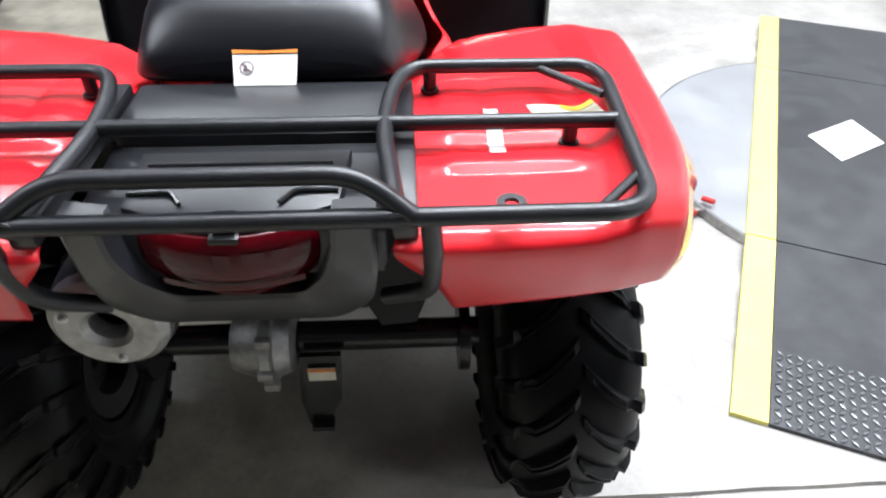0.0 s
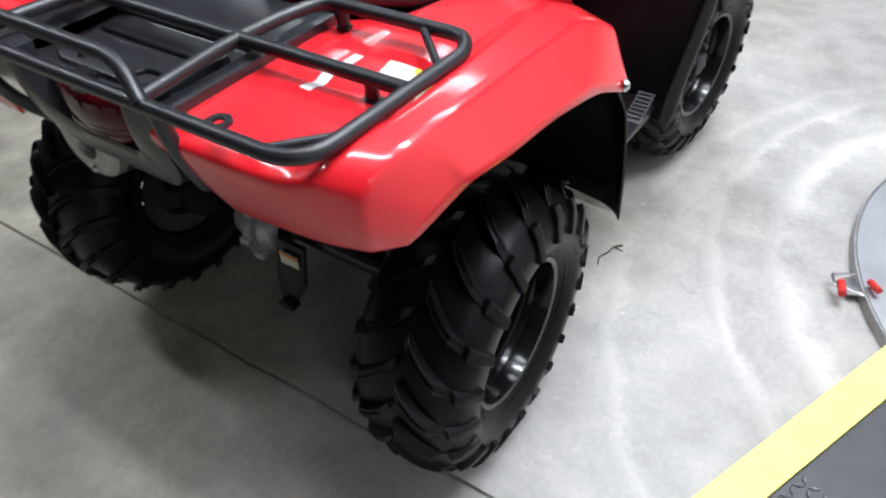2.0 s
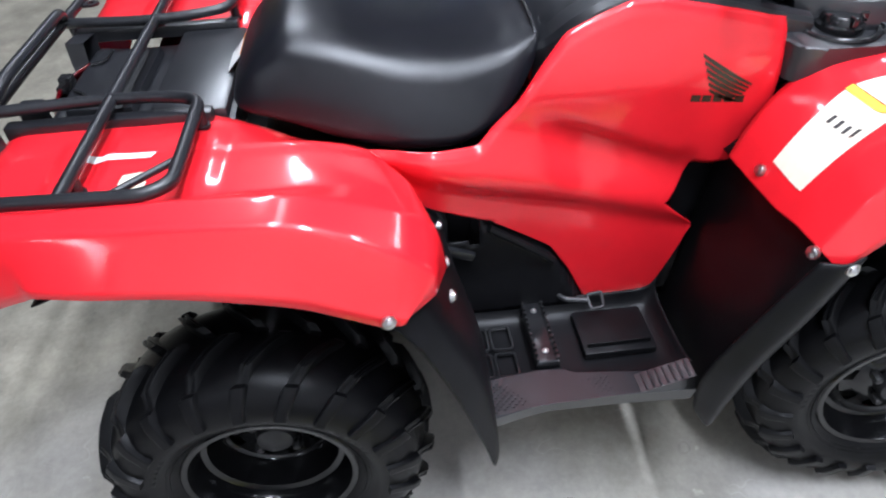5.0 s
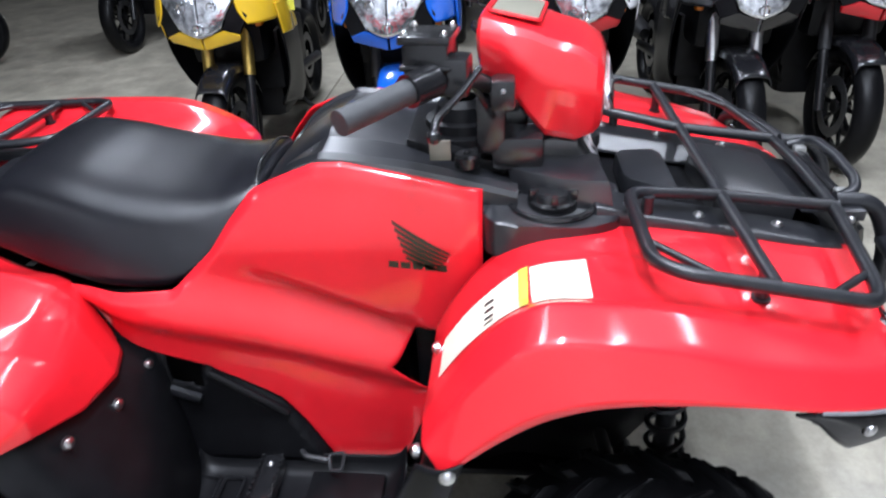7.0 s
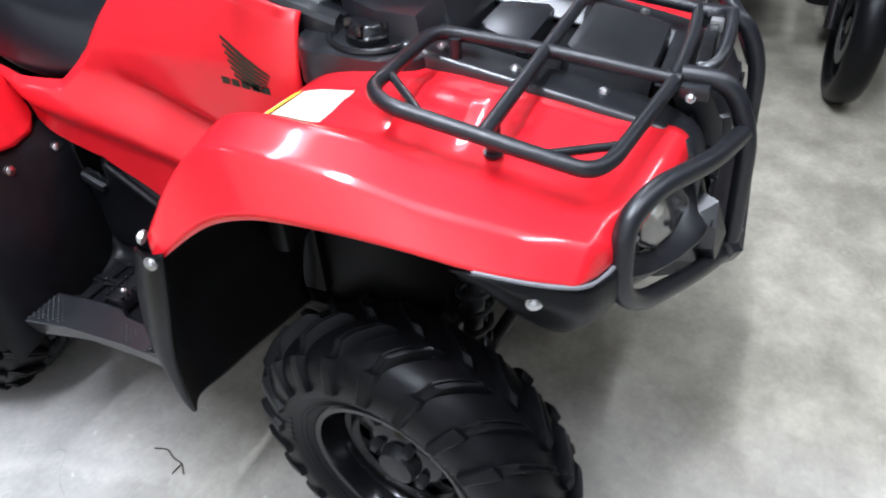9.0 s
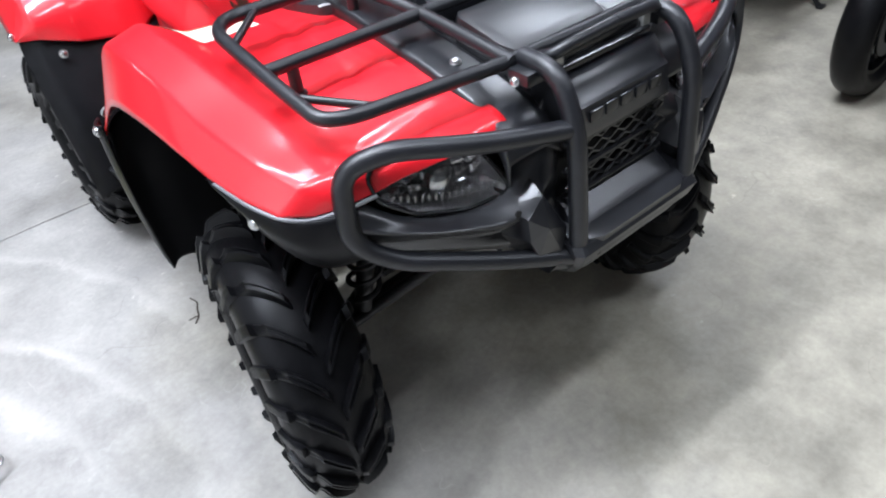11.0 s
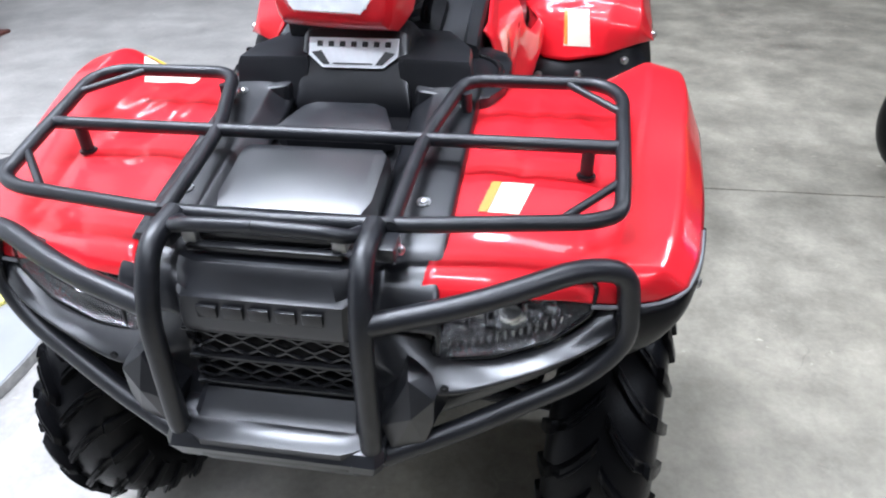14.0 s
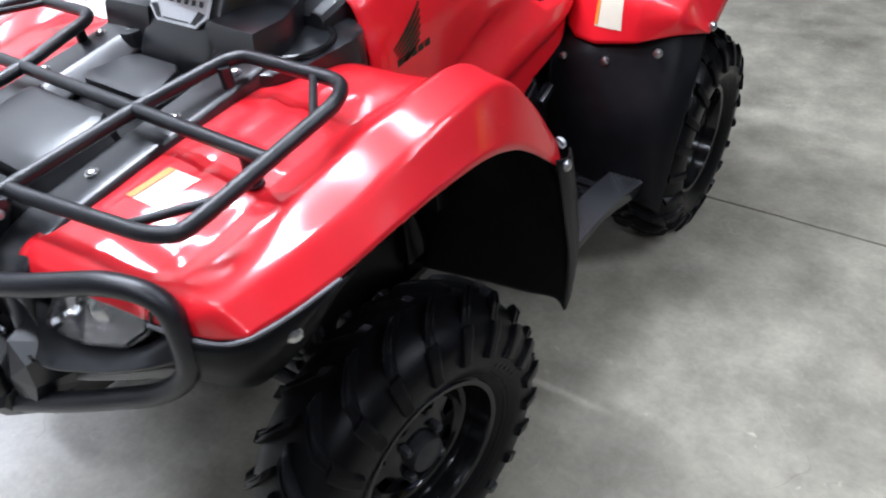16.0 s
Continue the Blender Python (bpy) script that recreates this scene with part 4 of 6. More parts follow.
# nose: name panel, grille, skid plate
bm = loft([[(sx * 0.114, y, z), (sx * w, y + 0.012, z), (-sx * w, y + 0.012, z), (-sx * 0.114, y, z), (-sx * 0.114, y - 0.06, z), (sx * 0.114, y - 0.06, z)] for sx, w, y, z in ((1, 0.088, 0.985, 0.876), (1, 0.088, 1.004, 0.873), (1, 0.090, 1.014, 0.864), (1, 0.096, 1.024, 0.843), (1, 0.104, 1.030, 0.838), (1, 0.104, 1.038, 0.80), (1, 0.104, 1.036, 0.79))], 6)
nose = part("nose_panel", bm, BLACK, atv, "black plastic nose panel above the grille", angle=25)
for k in range(5):
    bm = bmesh.new()
    block(bm, (-0.068 + 0.034 * k, 1.0475, 0.822), (0.026, 0.006, 0.018), 0.0015)
    part("raised_bar", bm, BLACK_GLOSS, nose)
bm = bmesh.new()
block(bm, (0, 1.008, 0.735), (0.236, 0.01, 0.12))
part("grille_back", bm, BLACK_DULL, atv)
bm = bmesh.new()
for z in (0.784, 0.7365, 0.689):
    block(bm, (0, 1.036, z), (0.232, 0.016, 0.006), 0.002)
for k, z in enumerate((0.7745, 0.7605, 0.7465, 0.7265, 0.7125, 0.6985)):
    path = [Vector((-0.114 + 0.019 * i, 1.036, z + (0.0050 if (i + k) % 2 else -0.0050))) for i in range(13)]
    sweep(bm, path, 0.0028, 5)
part("grille", bm, BLACK_GLOSS, atv, "black honeycomb grille")
bm = loft([[(sx * w, y, z), (sx * (w - 0.01), y + 0.012, z), (-sx * (w - 0.01), y + 0.012, z), (-sx * w, y, z), (-sx * w, y - 0.12, z + 0.0), (sx * w, y - 0.12, z + 0.0)] for sx, w, y, z in ((1, 0.115, 1.028, 0.678), (1, 0.118, 1.048, 0.662), (1, 0.122, 1.068, 0.646), (1, 0.15, 1.085, 0.640), (1, 0.152, 1.095, 0.628), (1, 0.145, 1.085, 0.60), (1, 0.12, 1.05, 0.55), (1, 0.10, 0.98, 0.50))], 7)
skid = part("skid_plate", bm, BLACK, atv, "black plastic skid plate", angle=25)
bm = loft([[(w * 0.96, 1.050, 0.652), (w * 0.93, 1.088, 0.652), (w * 0.94, 1.104, 0.644), (w, 1.102, 0.610), (w * 1.06, 1.080, 0.572), (w, 1.040, 0.556)] for w in (-0.152, -0.142, -0.05, 0.05, 0.142, 0.152)], 10)
for v in bm.verts:
    v.co.y -= 0.030 * smooth_step(0.11, 0.15, abs(v.co.x))
part("lower_lip", bm, BLACK, skid, "thick moulded lower lip", angle=30)


def cheek():
    """Black bumper moulding under the headlight: a sloping shelf, a sharp crease and a deep recess below it."""
    g = [
        [(0.112, 0.985, 0.845), (0.200, 0.990, 0.752), (0.29, 0.990, 0.738), (0.37, 0.972, 0.762), (0.425, 0.940, 0.800), (0.470, 0.905, 0.808)],
        [(0.114, 1.010, 0.800), (0.200, 1.010, 0.742), (0.29, 1.004, 0.733), (0.37, 0.985, 0.756), (0.432, 0.955, 0.790), (0.480, 0.918, 0.795)],
        [(0.116, 1.020, 0.745), (0.215, 1.046, 0.713), (0.314, 1.022, 0.730), (0.395, 0.992, 0.755), (0.450, 0.955, 0.770), (0.490, 0.920, 0.775)],
        [(0.118, 1.022, 0.735), (0.215, 1.040, 0.703), (0.312, 1.012, 0.718), (0.392, 0.982, 0.742), (0.448, 0.945, 0.758), (0.486, 0.912, 0.762)],
        [(0.120, 1.020, 0.690), (0.205, 1.012, 0.672), (0.300, 0.985, 0.692), (0.380, 0.955, 0.712), (0.440, 0.925, 0.728), (0.480, 0.895, 0.735)],
        [(0.122, 1.040, 0.640), (0.195, 1.020, 0.640), (0.290, 0.985, 0.662), (0.370, 0.950, 0.685), (0.430, 0.912, 0.705), (0.466, 0.880, 0.715)],
        [(0.122, 1.020, 0.600), (0.185, 1.000, 0.610), (0.275, 0.960, 0.638), (0.355, 0.925, 0.668), (0.415, 0.885, 0.690), (0.450, 0.855, 0.705)],
    ]
    g = [list(c) for c in zip(*g)]
    return creased(g, 30, None, 0.006)


both("bumper_cheek", cheek, BLACK, "black plastic bumper cheek", thick=0.005, angle=28, face=(0, 1, 0))


def cheek_block():
    """Faceted moulding that carries the guard's lower tube."""
    bm = bmesh.new()
    front = [(0.181, 1.052, 0.738), (0.214, 1.056, 0.712), (0.212, 1.060, 0.672), (0.200, 1.066, 0.640), (0.158, 1.074, 0.628), (0.146, 1.070, 0.672)]
    back = [(0.172, 1.010, 0.752), (0.222, 1.012, 0.722), (0.226, 1.000, 0.665), (0.205, 1.000, 0.625), (0.150, 1.010, 0.615), (0.136, 1.010, 0.680)]
    a, b = [bm.verts.new(p) for p in front], [bm.verts.new(p) for p in back]
    c = bm.verts.new((0.186, 1.072, 0.690))
    for i in range(6):
        bm.faces.new((a[i], a[(i + 1) % 6], b[(i + 1) % 6], b[i]))
        bm.faces.new((a[i], a[(i + 1) % 6], c))
    bm.faces.new(b)
    return bm


both("guard_bracket", cheek_block, BLACK, "faceted black guard bracket", smooth=False)


def cheek_hole():
    return lathe([(0.0, 0.0055), (0.003, 0.0055), (0.003, 0.001)], 12, "y", at=(0.226, 1.046, 0.727))


both("bolt_hole", cheek_hole, BLACK_DULL)


def flare():
    """Black strip below the red edge round the front of the wheel arch."""
    g = []
    for x, y, z, h, inn in ((0.554, 0.79, 0.826, 0.006, 0.0), (0.550, 0.82, 0.822, 0.020, 0.004), (0.541, 0.860, 0.816, 0.060, 0.012), (0.525, 0.902, 0.809, 0.100, 0.026), (0.505, 0.928, 0.803, 0.114, 0.034), (0.470, 0.946, 0.799, 0.110, 0.034), (0.43, 0.962, 0.80, 0.104, 0.030)):
        g.append([(x + 0.002, y, z), (x + 0.004, y + 0.004, z - 0.3 * h), (x - 0.4 * inn, y, z - 0.65 * h), (x - inn, y - 0.02, z - h)])
    return sheet(g, 20, 8)


both("front_flare", flare, BLACK_DULL, "black plastic edging under the front fender", thick=0.005)
for s in (-1, 1):
    bolt(atv, (s * 0.541, 0.872, 0.789), (s, 0.4, 0.1), 0.008)
    bolt(atv, (s * 0.466, 0.945, 0.780), (s * 0.6, 1, 0), 0.007)


# headlights
def lamp_outline(grow=0.0):
    return [(0.206 - grow, 1.004, 0.746), (0.215, 1.004, 0.738 - grow), (0.280, 0.996, 0.741 - grow), (0.354, 0.979, 0.764 - grow), (0.396 + grow, 0.962, 0.800 - grow), (0.402 + grow, 0.952, 0.832), (0.385, 0.948, 0.845 + grow), (0.299, 0.966, 0.824 + grow), (0.226, 0.974, 0.796 + grow)]


def shell(scale, depth, mat_bm=None):
    """The rim of the lamp joined to a smaller, deeper copy of itself."""
    bm = mat_bm or bmesh.new()
    out = [Vector(p) for p in lamp_outline()]
    c = sum(out, Vector()) / len(out)
    inner = [c + (p - c) * scale + Vector((0, -depth, 0.004)) for p in out]
    a, b = [bm.verts.new(p) for p in out], [bm.verts.new(p) for p in inner]
    for i in range(len(a)):
        bm.faces.new((a[i], a[(i + 1) % len(a)], b[(i + 1) % len(a)], b[i]))
    bm.faces.new(b)
    return bm


def reflector():
    """A shallow bowl with faceted cells and a ribbed lower edge."""
    bm = shell(0.80, 0.040)
    rng = random.Random(5)
    for i in range(7):
        for j in range(3):
            f, g = (i + 0.5) / 7, (j + 0.5) / 3
            p = Vector((0.222 + 0.165 * f, 0.966 - 0.036 * f - 0.010 * g, 0.757 + 0.034 * f + (g - 0.25) * 0.052))
            m = Matrix.Translation(p) @ Matrix.Rotation(rng.uniform(-0.5, 0.5), 4, "X") @ Matrix.Rotation(rng.uniform(-0.5, 0.5), 4, "Z")
            block(bm, p, (0.021, 0.014, 0.015), 0.004, m)
    for k in range(16):
        f = k / 15
        block(bm, (0.225 + 0.150 * f, 0.992 - 0.030 * f - 0.006 * f * f, 0.751 + 0.016 * f + 0.018 * f * f), (0.004, 0.008, 0.012), 0.001)
    return bm


def lens():
    bm = bmesh.new()
    vs = [bm.verts.new(Vector(p) + Vector((0, 0.005, 0.002))) for p in lamp_outline(0.001)]
    bm.faces.new(vs)
    bmesh.ops.triangulate(bm, faces=bm.faces)
    return bm


def bulb():
    return lathe([(-0.012, 0.024), (0.0, 0.022), (0.008, 0.012), (0.010, 0.001)], 18, "y", at=(0.300, 0.972, 0.786))


LAMP_CHROME = material("lamp_reflector", (0.50, 0.49, 0.50), 0.17, 0.9, 0.25, 70, 0.3, 70)
lamps = both("headlight", reflector, LAMP_CHROME, "clear headlight with chrome reflector", smooth=False)
for one, side in zip(lamps, (lambda b: b, flip)):
    part("lens", side(lens()), CLEAR, one, "clear lens", smooth=False, thick=0.002, face=(0, 1, 0.2)).visible_shadow = False
    part("bulb", side(bulb()), CHROME, one)


def lamp_lid():
    bm = bmesh.new()
    tube(bm, rounded(lamp_outline(0.004), 0.010, True), 0.0032, 0.001, True, sides=8)
    return bm


both("headlight_bezel", lamp_lid, BLACK_GLOSS)


# steering: bar, grips, controls and the red headlight pod ---------------
bm = bmesh.new()
tube(bm, [(-0.345, 0.313, 1.166), (-0.204, 0.388, 1.150), (-0.09, 0.41, 1.09), (0.09, 0.41, 1.09), (0.204, 0.388, 1.150), (0.345, 0.313, 1.166)], 0.011, 0.05)
bar = part("handlebar", bm, DARK_STEEL, atv, "black steel handlebar turned to the right")
bar.matrix_basis = TURNED
for s in (-1, 1):
    a, b = Vector((s * 0.329, 0.322, 1.166)), Vector((s * 0.429, 0.259, 1.156))
    way = (b - a).normalized()
    bm = bmesh.new()
    sweep(bm, [a, a + way * 0.006, a + way * 0.0065, b - way * 0.008, b], 0.0175, 16)
    bmesh.ops.scale(bm, vec=(1, 1, 1), verts=bm.verts)
    part("grip", bm, GREY_GRIP, bar, "grey rubber grip")
    bm = bmesh.new()
    sweep(bm, [a - way * 0.05, a], 0.024, 14)
    block(bm, a - way * 0.075 + Vector((0, 0.01, 0)), (0.05, 0.05, 0.055), 0.008)
    part("switch_box", bm, BLACK_GLOSS, bar)
    bm = bmesh.new()
    tube(bm, [a - way * 0.10 + Vector((0, 0.03, 0.0)), a - way * 0.03 + Vector((0, 0.055, -0.008)), (s * 0.380, 0.371, 1.146), (s * 0.394, 0.372, 1.132)], 0.0055, 0.03)
    bmesh.ops.create_uvsphere(bm, u_segments=10, v_segments=8, radius=0.010, matrix=Matrix.Translation((s * 0.396, 0.372, 1.130)))
    part("brake_lever", bm, BLACK_GLOSS, bar)
    # brake fluid box
    if s < 0:
        continue
    bm = bmesh.new()
    block(bm, (s * 0.257, 0.337, 1.196), (0.066, 0.066, 0.050), 0.008)
    block(bm, (s * 0.257, 0.337, 1.186), (0.074, 0.074, 0.008), 0.003)
    block(bm, (s * 0.257, 0.337, 1.224), (0.074, 0.074, 0.012), 0.003)
    part("fluid_box", bm, BLACK_GLOSS, bar)
    for k in range(4):
        bolt(bar, (s * 0.257 + (0.028 if k % 2 else -0.028), 0.337 + (0.028 if k > 1 else -0.028), 1.231), (0, 0, 1), 0.004)
for k, (x0, x1) in enumerate(((0.17, 0.09), (0.15, 0.11), (-0.17, -0.09), (-0.14, -0.10))):
    bm = bmesh.new()
    tube(bm, [(x0, 0.345, 1.150), (x0 * 0.95, 0.385 + 0.006 * k, 1.085), (x1, 0.40, 1.02), (x1 * 0.9, 0.37, 0.96)], 0.0055, 0.05, sides=8)
    part("cable", bm, BLACK_GLOSS, atv)
bm = bmesh.new()
tube(bm, [(0, 0.38, 1.10), (0, 0.42, 0.90)], 0.028, sides=14)
block(bm, (0, 0.40, 1.075), (0.16, 0.07, 0.05), 0.01)
block(bm, (0, 0.405, 1.02), (0.13, 0.09, 0.08), 0.015)
part("steering_column", bm, BLACK_GLOSS, atv)
for name, c, d, r in (("wiring_cover", (0.115, 0.385, 1.055), (0.06, 0.05, 0.11), 0.012), ("cover_foot", (0.105, 0.43, 1.00), (0.08, 0.09, 0.06), 0.014), ("plug_housing", (0.150, 0.405, 1.11), (0.05, 0.04, 0.05), 0.010)):
    bm = bmesh.new()
    block(bm, c, d, r)
    part(name, bm, BLACK_GLOSS, atv)
bm = lathe([(0.0, 0.022), (0.018, 0.022), (0.022, 0.018), (0.022, 0.006), (0.019, 0.005), (0.019, 0.001)], 22, "z", at=(0.150, 0.345, 0.985))
part("ignition_switch", bm, BLACK_GLOSS, atv, "round black ignition switch")
bm = bmesh.new()
block(bm, (0.150, 0.300, 1.012), (0.006, 0.036, 0.036), 0.002)
part("switch_label", bm, METER, atv, "small grey label by the ignition switch")
for at in ((0.150, 0.380, 1.085), (0.178, 0.405, 1.12)):
    bolt(atv, at, (1, -0.2, 0.3), 0.003)


def pod_loop(y, w, top, low):
    """A faceted section: flat top, a crease along the side, sides that run in below it."""
    mid = top - 0.42 * (top - low)
    half = [(0.0, top + 0.003), (0.55 * w, top), (0.80 * w, top - 0.004), (0.90 * w, top - 0.014), (0.985 * w, mid + 0.012), (w, mid), (0.985 * w, mid - 0.010), (0.93 * w, low + 0.016), (0.86 * w, low + 0.003), (0.0, low)]
    return [(x, y, z) for x, z in half] + [(-x, y, z) for x, z in half[-2:0:-1]]


bm = loft([pod_loop(0.374, 0.090, 1.208, 1.140), pod_loop(0.382, 0.104, 1.216, 1.120), pod_loop(0.42, 0.112, 1.206, 1.108), pod_loop(0.465, 0.116, 1.196, 1.048), pod_loop(0.49, 0.116, 1.186, 1.020), pod_loop(0.54, 0.114, 1.172, 1.012), pod_loop(0.570, 0.108, 1.152, 1.024), pod_loop(0.580, 0.100, 1.135, 1.034), pod_loop(0.583, 0.090, 1.125, 1.042)], 8)
pod = part("headlight_pod", bm, RED, atv, "red plastic headlight pod with a grey meter", angle=26)
pod.matrix_basis = TURNED
bm = bmesh.new()
prism(bm, [(-0.062, 0.395, 1.2185), (0.062, 0.395, 1.2185), (0.066, 0.47, 1.2035), (-0.066, 0.47, 1.2035)], (0, 0, -0.004), (0, 0.0008, 0.003), 0.002)
part("meter", bm, METER, pod, "grey digital meter window")
bm = bmesh.new()
tube(bm, rounded([(-0.066, 0.390, 1.219), (0.066, 0.390, 1.219), (0.070, 0.474, 1.203), (-0.070, 0.474, 1.203)], 0.01, True), 0.003, 0.001, True, 6)
part("meter_bezel", bm, RED, pod)
bm = bmesh.new()
outline = [(-0.078, 1.118), (0.078, 1.118), (0.074, 1.075), (0.058, 1.055), (-0.058, 1.055), (-0.074, 1.075)]
prism(bm, [(x, 0.588 - 0.25 * (z - 1.055), z) for x, z in outline], (0, 0, 0), (0, 0.006, 0.001), 0.003)
POD_FACE = material("pod_reflector_face", (0.7, 0.7, 0.7), 0.3, 0.3, 0.2, 60)
part("pod_reflector", bm, POD_FACE, pod, "ribbed chrome pod headlight")
bm = bmesh.new()
prism(bm, [(x * 1.02, 0.596 - 0.25 * (z - 1.055), z) for x, z in outline], (0, 0, 0), (0, 0.006, 0.001), 0.003)
part("pod_lens", bm, CLEAR, pod, "clear lens").visible_shadow = False
bm = bmesh.new()
for k in range(9):
    block(bm, (-0.064 + 0.016 * k, 0.5945 - 0.25 * 0.03, 1.087), (0.003, 0.004, 0.052))
part("lens_rib", bm, SILVER, pod)
bolt(pod, (0.098, 0.40, 1.165), (1, -0.5, 0.1), 0.007, BLACK_GLOSS, "button")


# foot wells ---------------------------------------------------------------
def front_flap():
    """Black mud guard behind the front wheel."""
    g = [
        [(0.17, 0.33, 0.735), (0.36, 0.304, 0.745), (0.48, 0.303, 0.752), (0.552, 0.310, 0.752), (0.586, 0.338, 0.735)],
        [(0.18, 0.31, 0.62), (0.36, 0.290, 0.62), (0.48, 0.278, 0.62), (0.55, 0.272, 0.62), (0.588, 0.290, 0.625)],
        [(0.20, 0.29, 0.52), (0.36, 0.268, 0.52), (0.47, 0.255, 0.52), (0.545, 0.248, 0.50), (0.580, 0.262, 0.50)],
        [(0.22, 0.27, 0.40), (0.36, 0.248, 0.40), (0.46, 0.236, 0.41), (0.540, 0.232, 0.40), (0.572, 0.242, 0.395)],
        [(0.20, 0.26, 0.30), (0.36, 0.235, 0.31), (0.46, 0.225, 0.318), (0.535, 0.225, 0.335), (0.563, 0.232, 0.318)],
    ]
    return sheet(g, 28, 24)


both("front_mud_flap", front_flap, BLACK_DULL, "black plastic mud flap behind the front wheel", thick=0.005)


def front_flap_edge():
    """The outer return of the flap, seen from the side as a tapering blade."""
    g = [[(0.594, 0.355, 0.758), (0.600, 0.325, 0.752), (0.585, 0.290, 0.748)], [(0.590, 0.318, 0.64), (0.596, 0.285, 0.635), (0.575, 0.235, 0.62)], [(0.580, 0.268, 0.50), (0.586, 0.236, 0.50), (0.558, 0.19, 0.48)], [(0.570, 0.242, 0.38), (0.572, 0.222, 0.37), (0.545, 0.195, 0.37)], [(0.563, 0.232, 0.315), (0.563, 0.226, 0.315), (0.555, 0.215, 0.325)]]
    return sheet(g, 28, 8)


both("flap_blade", front_flap_edge, BLACK_DULL, thick=0.004)


def rear_flap():
    """Black guard in front of the rear wheel, leaning back."""
    g = [
        [(0.25, -0.345, 0.70), (0.36, -0.305, 0.715), (0.46, -0.285, 0.728), (0.55, -0.305, 0.735), (0.592, -0.350, 0.720)],
        [(0.25, -0.25, 0.65), (0.36, -0.255, 0.66), (0.47, -0.252, 0.66), (0.555, -0.264, 0.66), (0.600, -0.308, 0.66)],
        [(0.25, -0.235, 0.54), (0.36, -0.21, 0.54), (0.47, -0.20, 0.54), (0.560, -0.212, 0.54), (0.600, -0.258, 0.54)],
        [(0.25, -0.225, 0.43), (0.36, -0.195, 0.43), (0.47, -0.185, 0.43), (0.565, -0.19, 0.43), (0.598, -0.222, 0.43)],
        [(0.25, -0.22, 0.37), (0.36, -0.19, 0.36), (0.47, -0.178, 0.355), (0.565, -0.178, 0.335), (0.595, -0.190, 0.318)],
    ]
    return sheet(g, 28, 26)


both("rear_mud_flap", rear_flap, BLACK_DULL, "black plastic mud flap ahead of the rear wheel", thick=0.005)


def footboard():
    """The sunken floor of the foot well."""
    g = []
    for y, up in ((-0.215, 0.03), (-0.19, 0.004), (-0.10, 0.0), (0.0, 0.0), (0.12, 0.0), (0.19, 0.004), (0.215, 0.03)):
        g.append([(0.265, y, 0.40 + up), (0.285, y, 0.366 + up), (0.36, y, 0.360 + up), (0.44, y, 0.362 + up), (0.47, y, 0.372 + up)])
    return sheet(g, 30, 20)


WING = [(0.559, -0.205), (0.462, -0.190), (0.440, -0.085), (0.438, -0.030), (0.462, -0.012), (0.472, 0.200), (0.526, 0.208), (0.519, 0.05), (0.518, -0.07), (0.526, -0.11)]


def wing_z(y):
    return 0.386 + 0.020 * smooth_step(-0.08, -0.20, y)


def tread_wing():
    bm = bmesh.new()
    prism(bm, [(x, y, wing_z(y)) for x, y in WING], (-0.012, 0, -0.045), (0, 0, 0), 0.006)
    return bm


def inside(x, y, edge=0.009):
    """Is the place on the wing, away from its edge?"""
    ok, n = False, len(WING)
    for k in range(n):
        (x0, y0), (x1, y1) = WING[k], WING[(k + 1) % n]
        if (y0 > y) != (y1 > y) and x < (x1 - x0) * (y - y0) / (y1 - y0) + x0:
            ok = not ok
        u = min(max(((x - x0) * (x1 - x0) + (y - y0) * (y1 - y0)) / ((x1 - x0) ** 2 + (y1 - y0) ** 2), 0), 1)
        if math.hypot(x - x0 - u * (x1 - x0), y - y0 - u * (y1 - y0)) < edge:
            return False
    return ok


def tread_studs():
    bm = bmesh.new()
    for i in range(20):
        for j in range(70):
            x, y = 0.436 + 0.0065 * i, -0.205 + 0.012 * j + (0.006 if i % 2 else 0)
            if inside(x, y) and -0.19 < y < 0.05:
                z = wing_z(y)
                top = bm.verts.new((x, y, z + 0.0026))
                ring = [bm.verts.new((x + a, y + b, z - 0.0005)) for a, b in ((0.0028, 0), (0, 0.005), (-0.0028, 0), (0, -0.005))]
                for k in range(4):
                    bm.faces.new((ring[k], ring[(k + 1) % 4], top))
    return bm


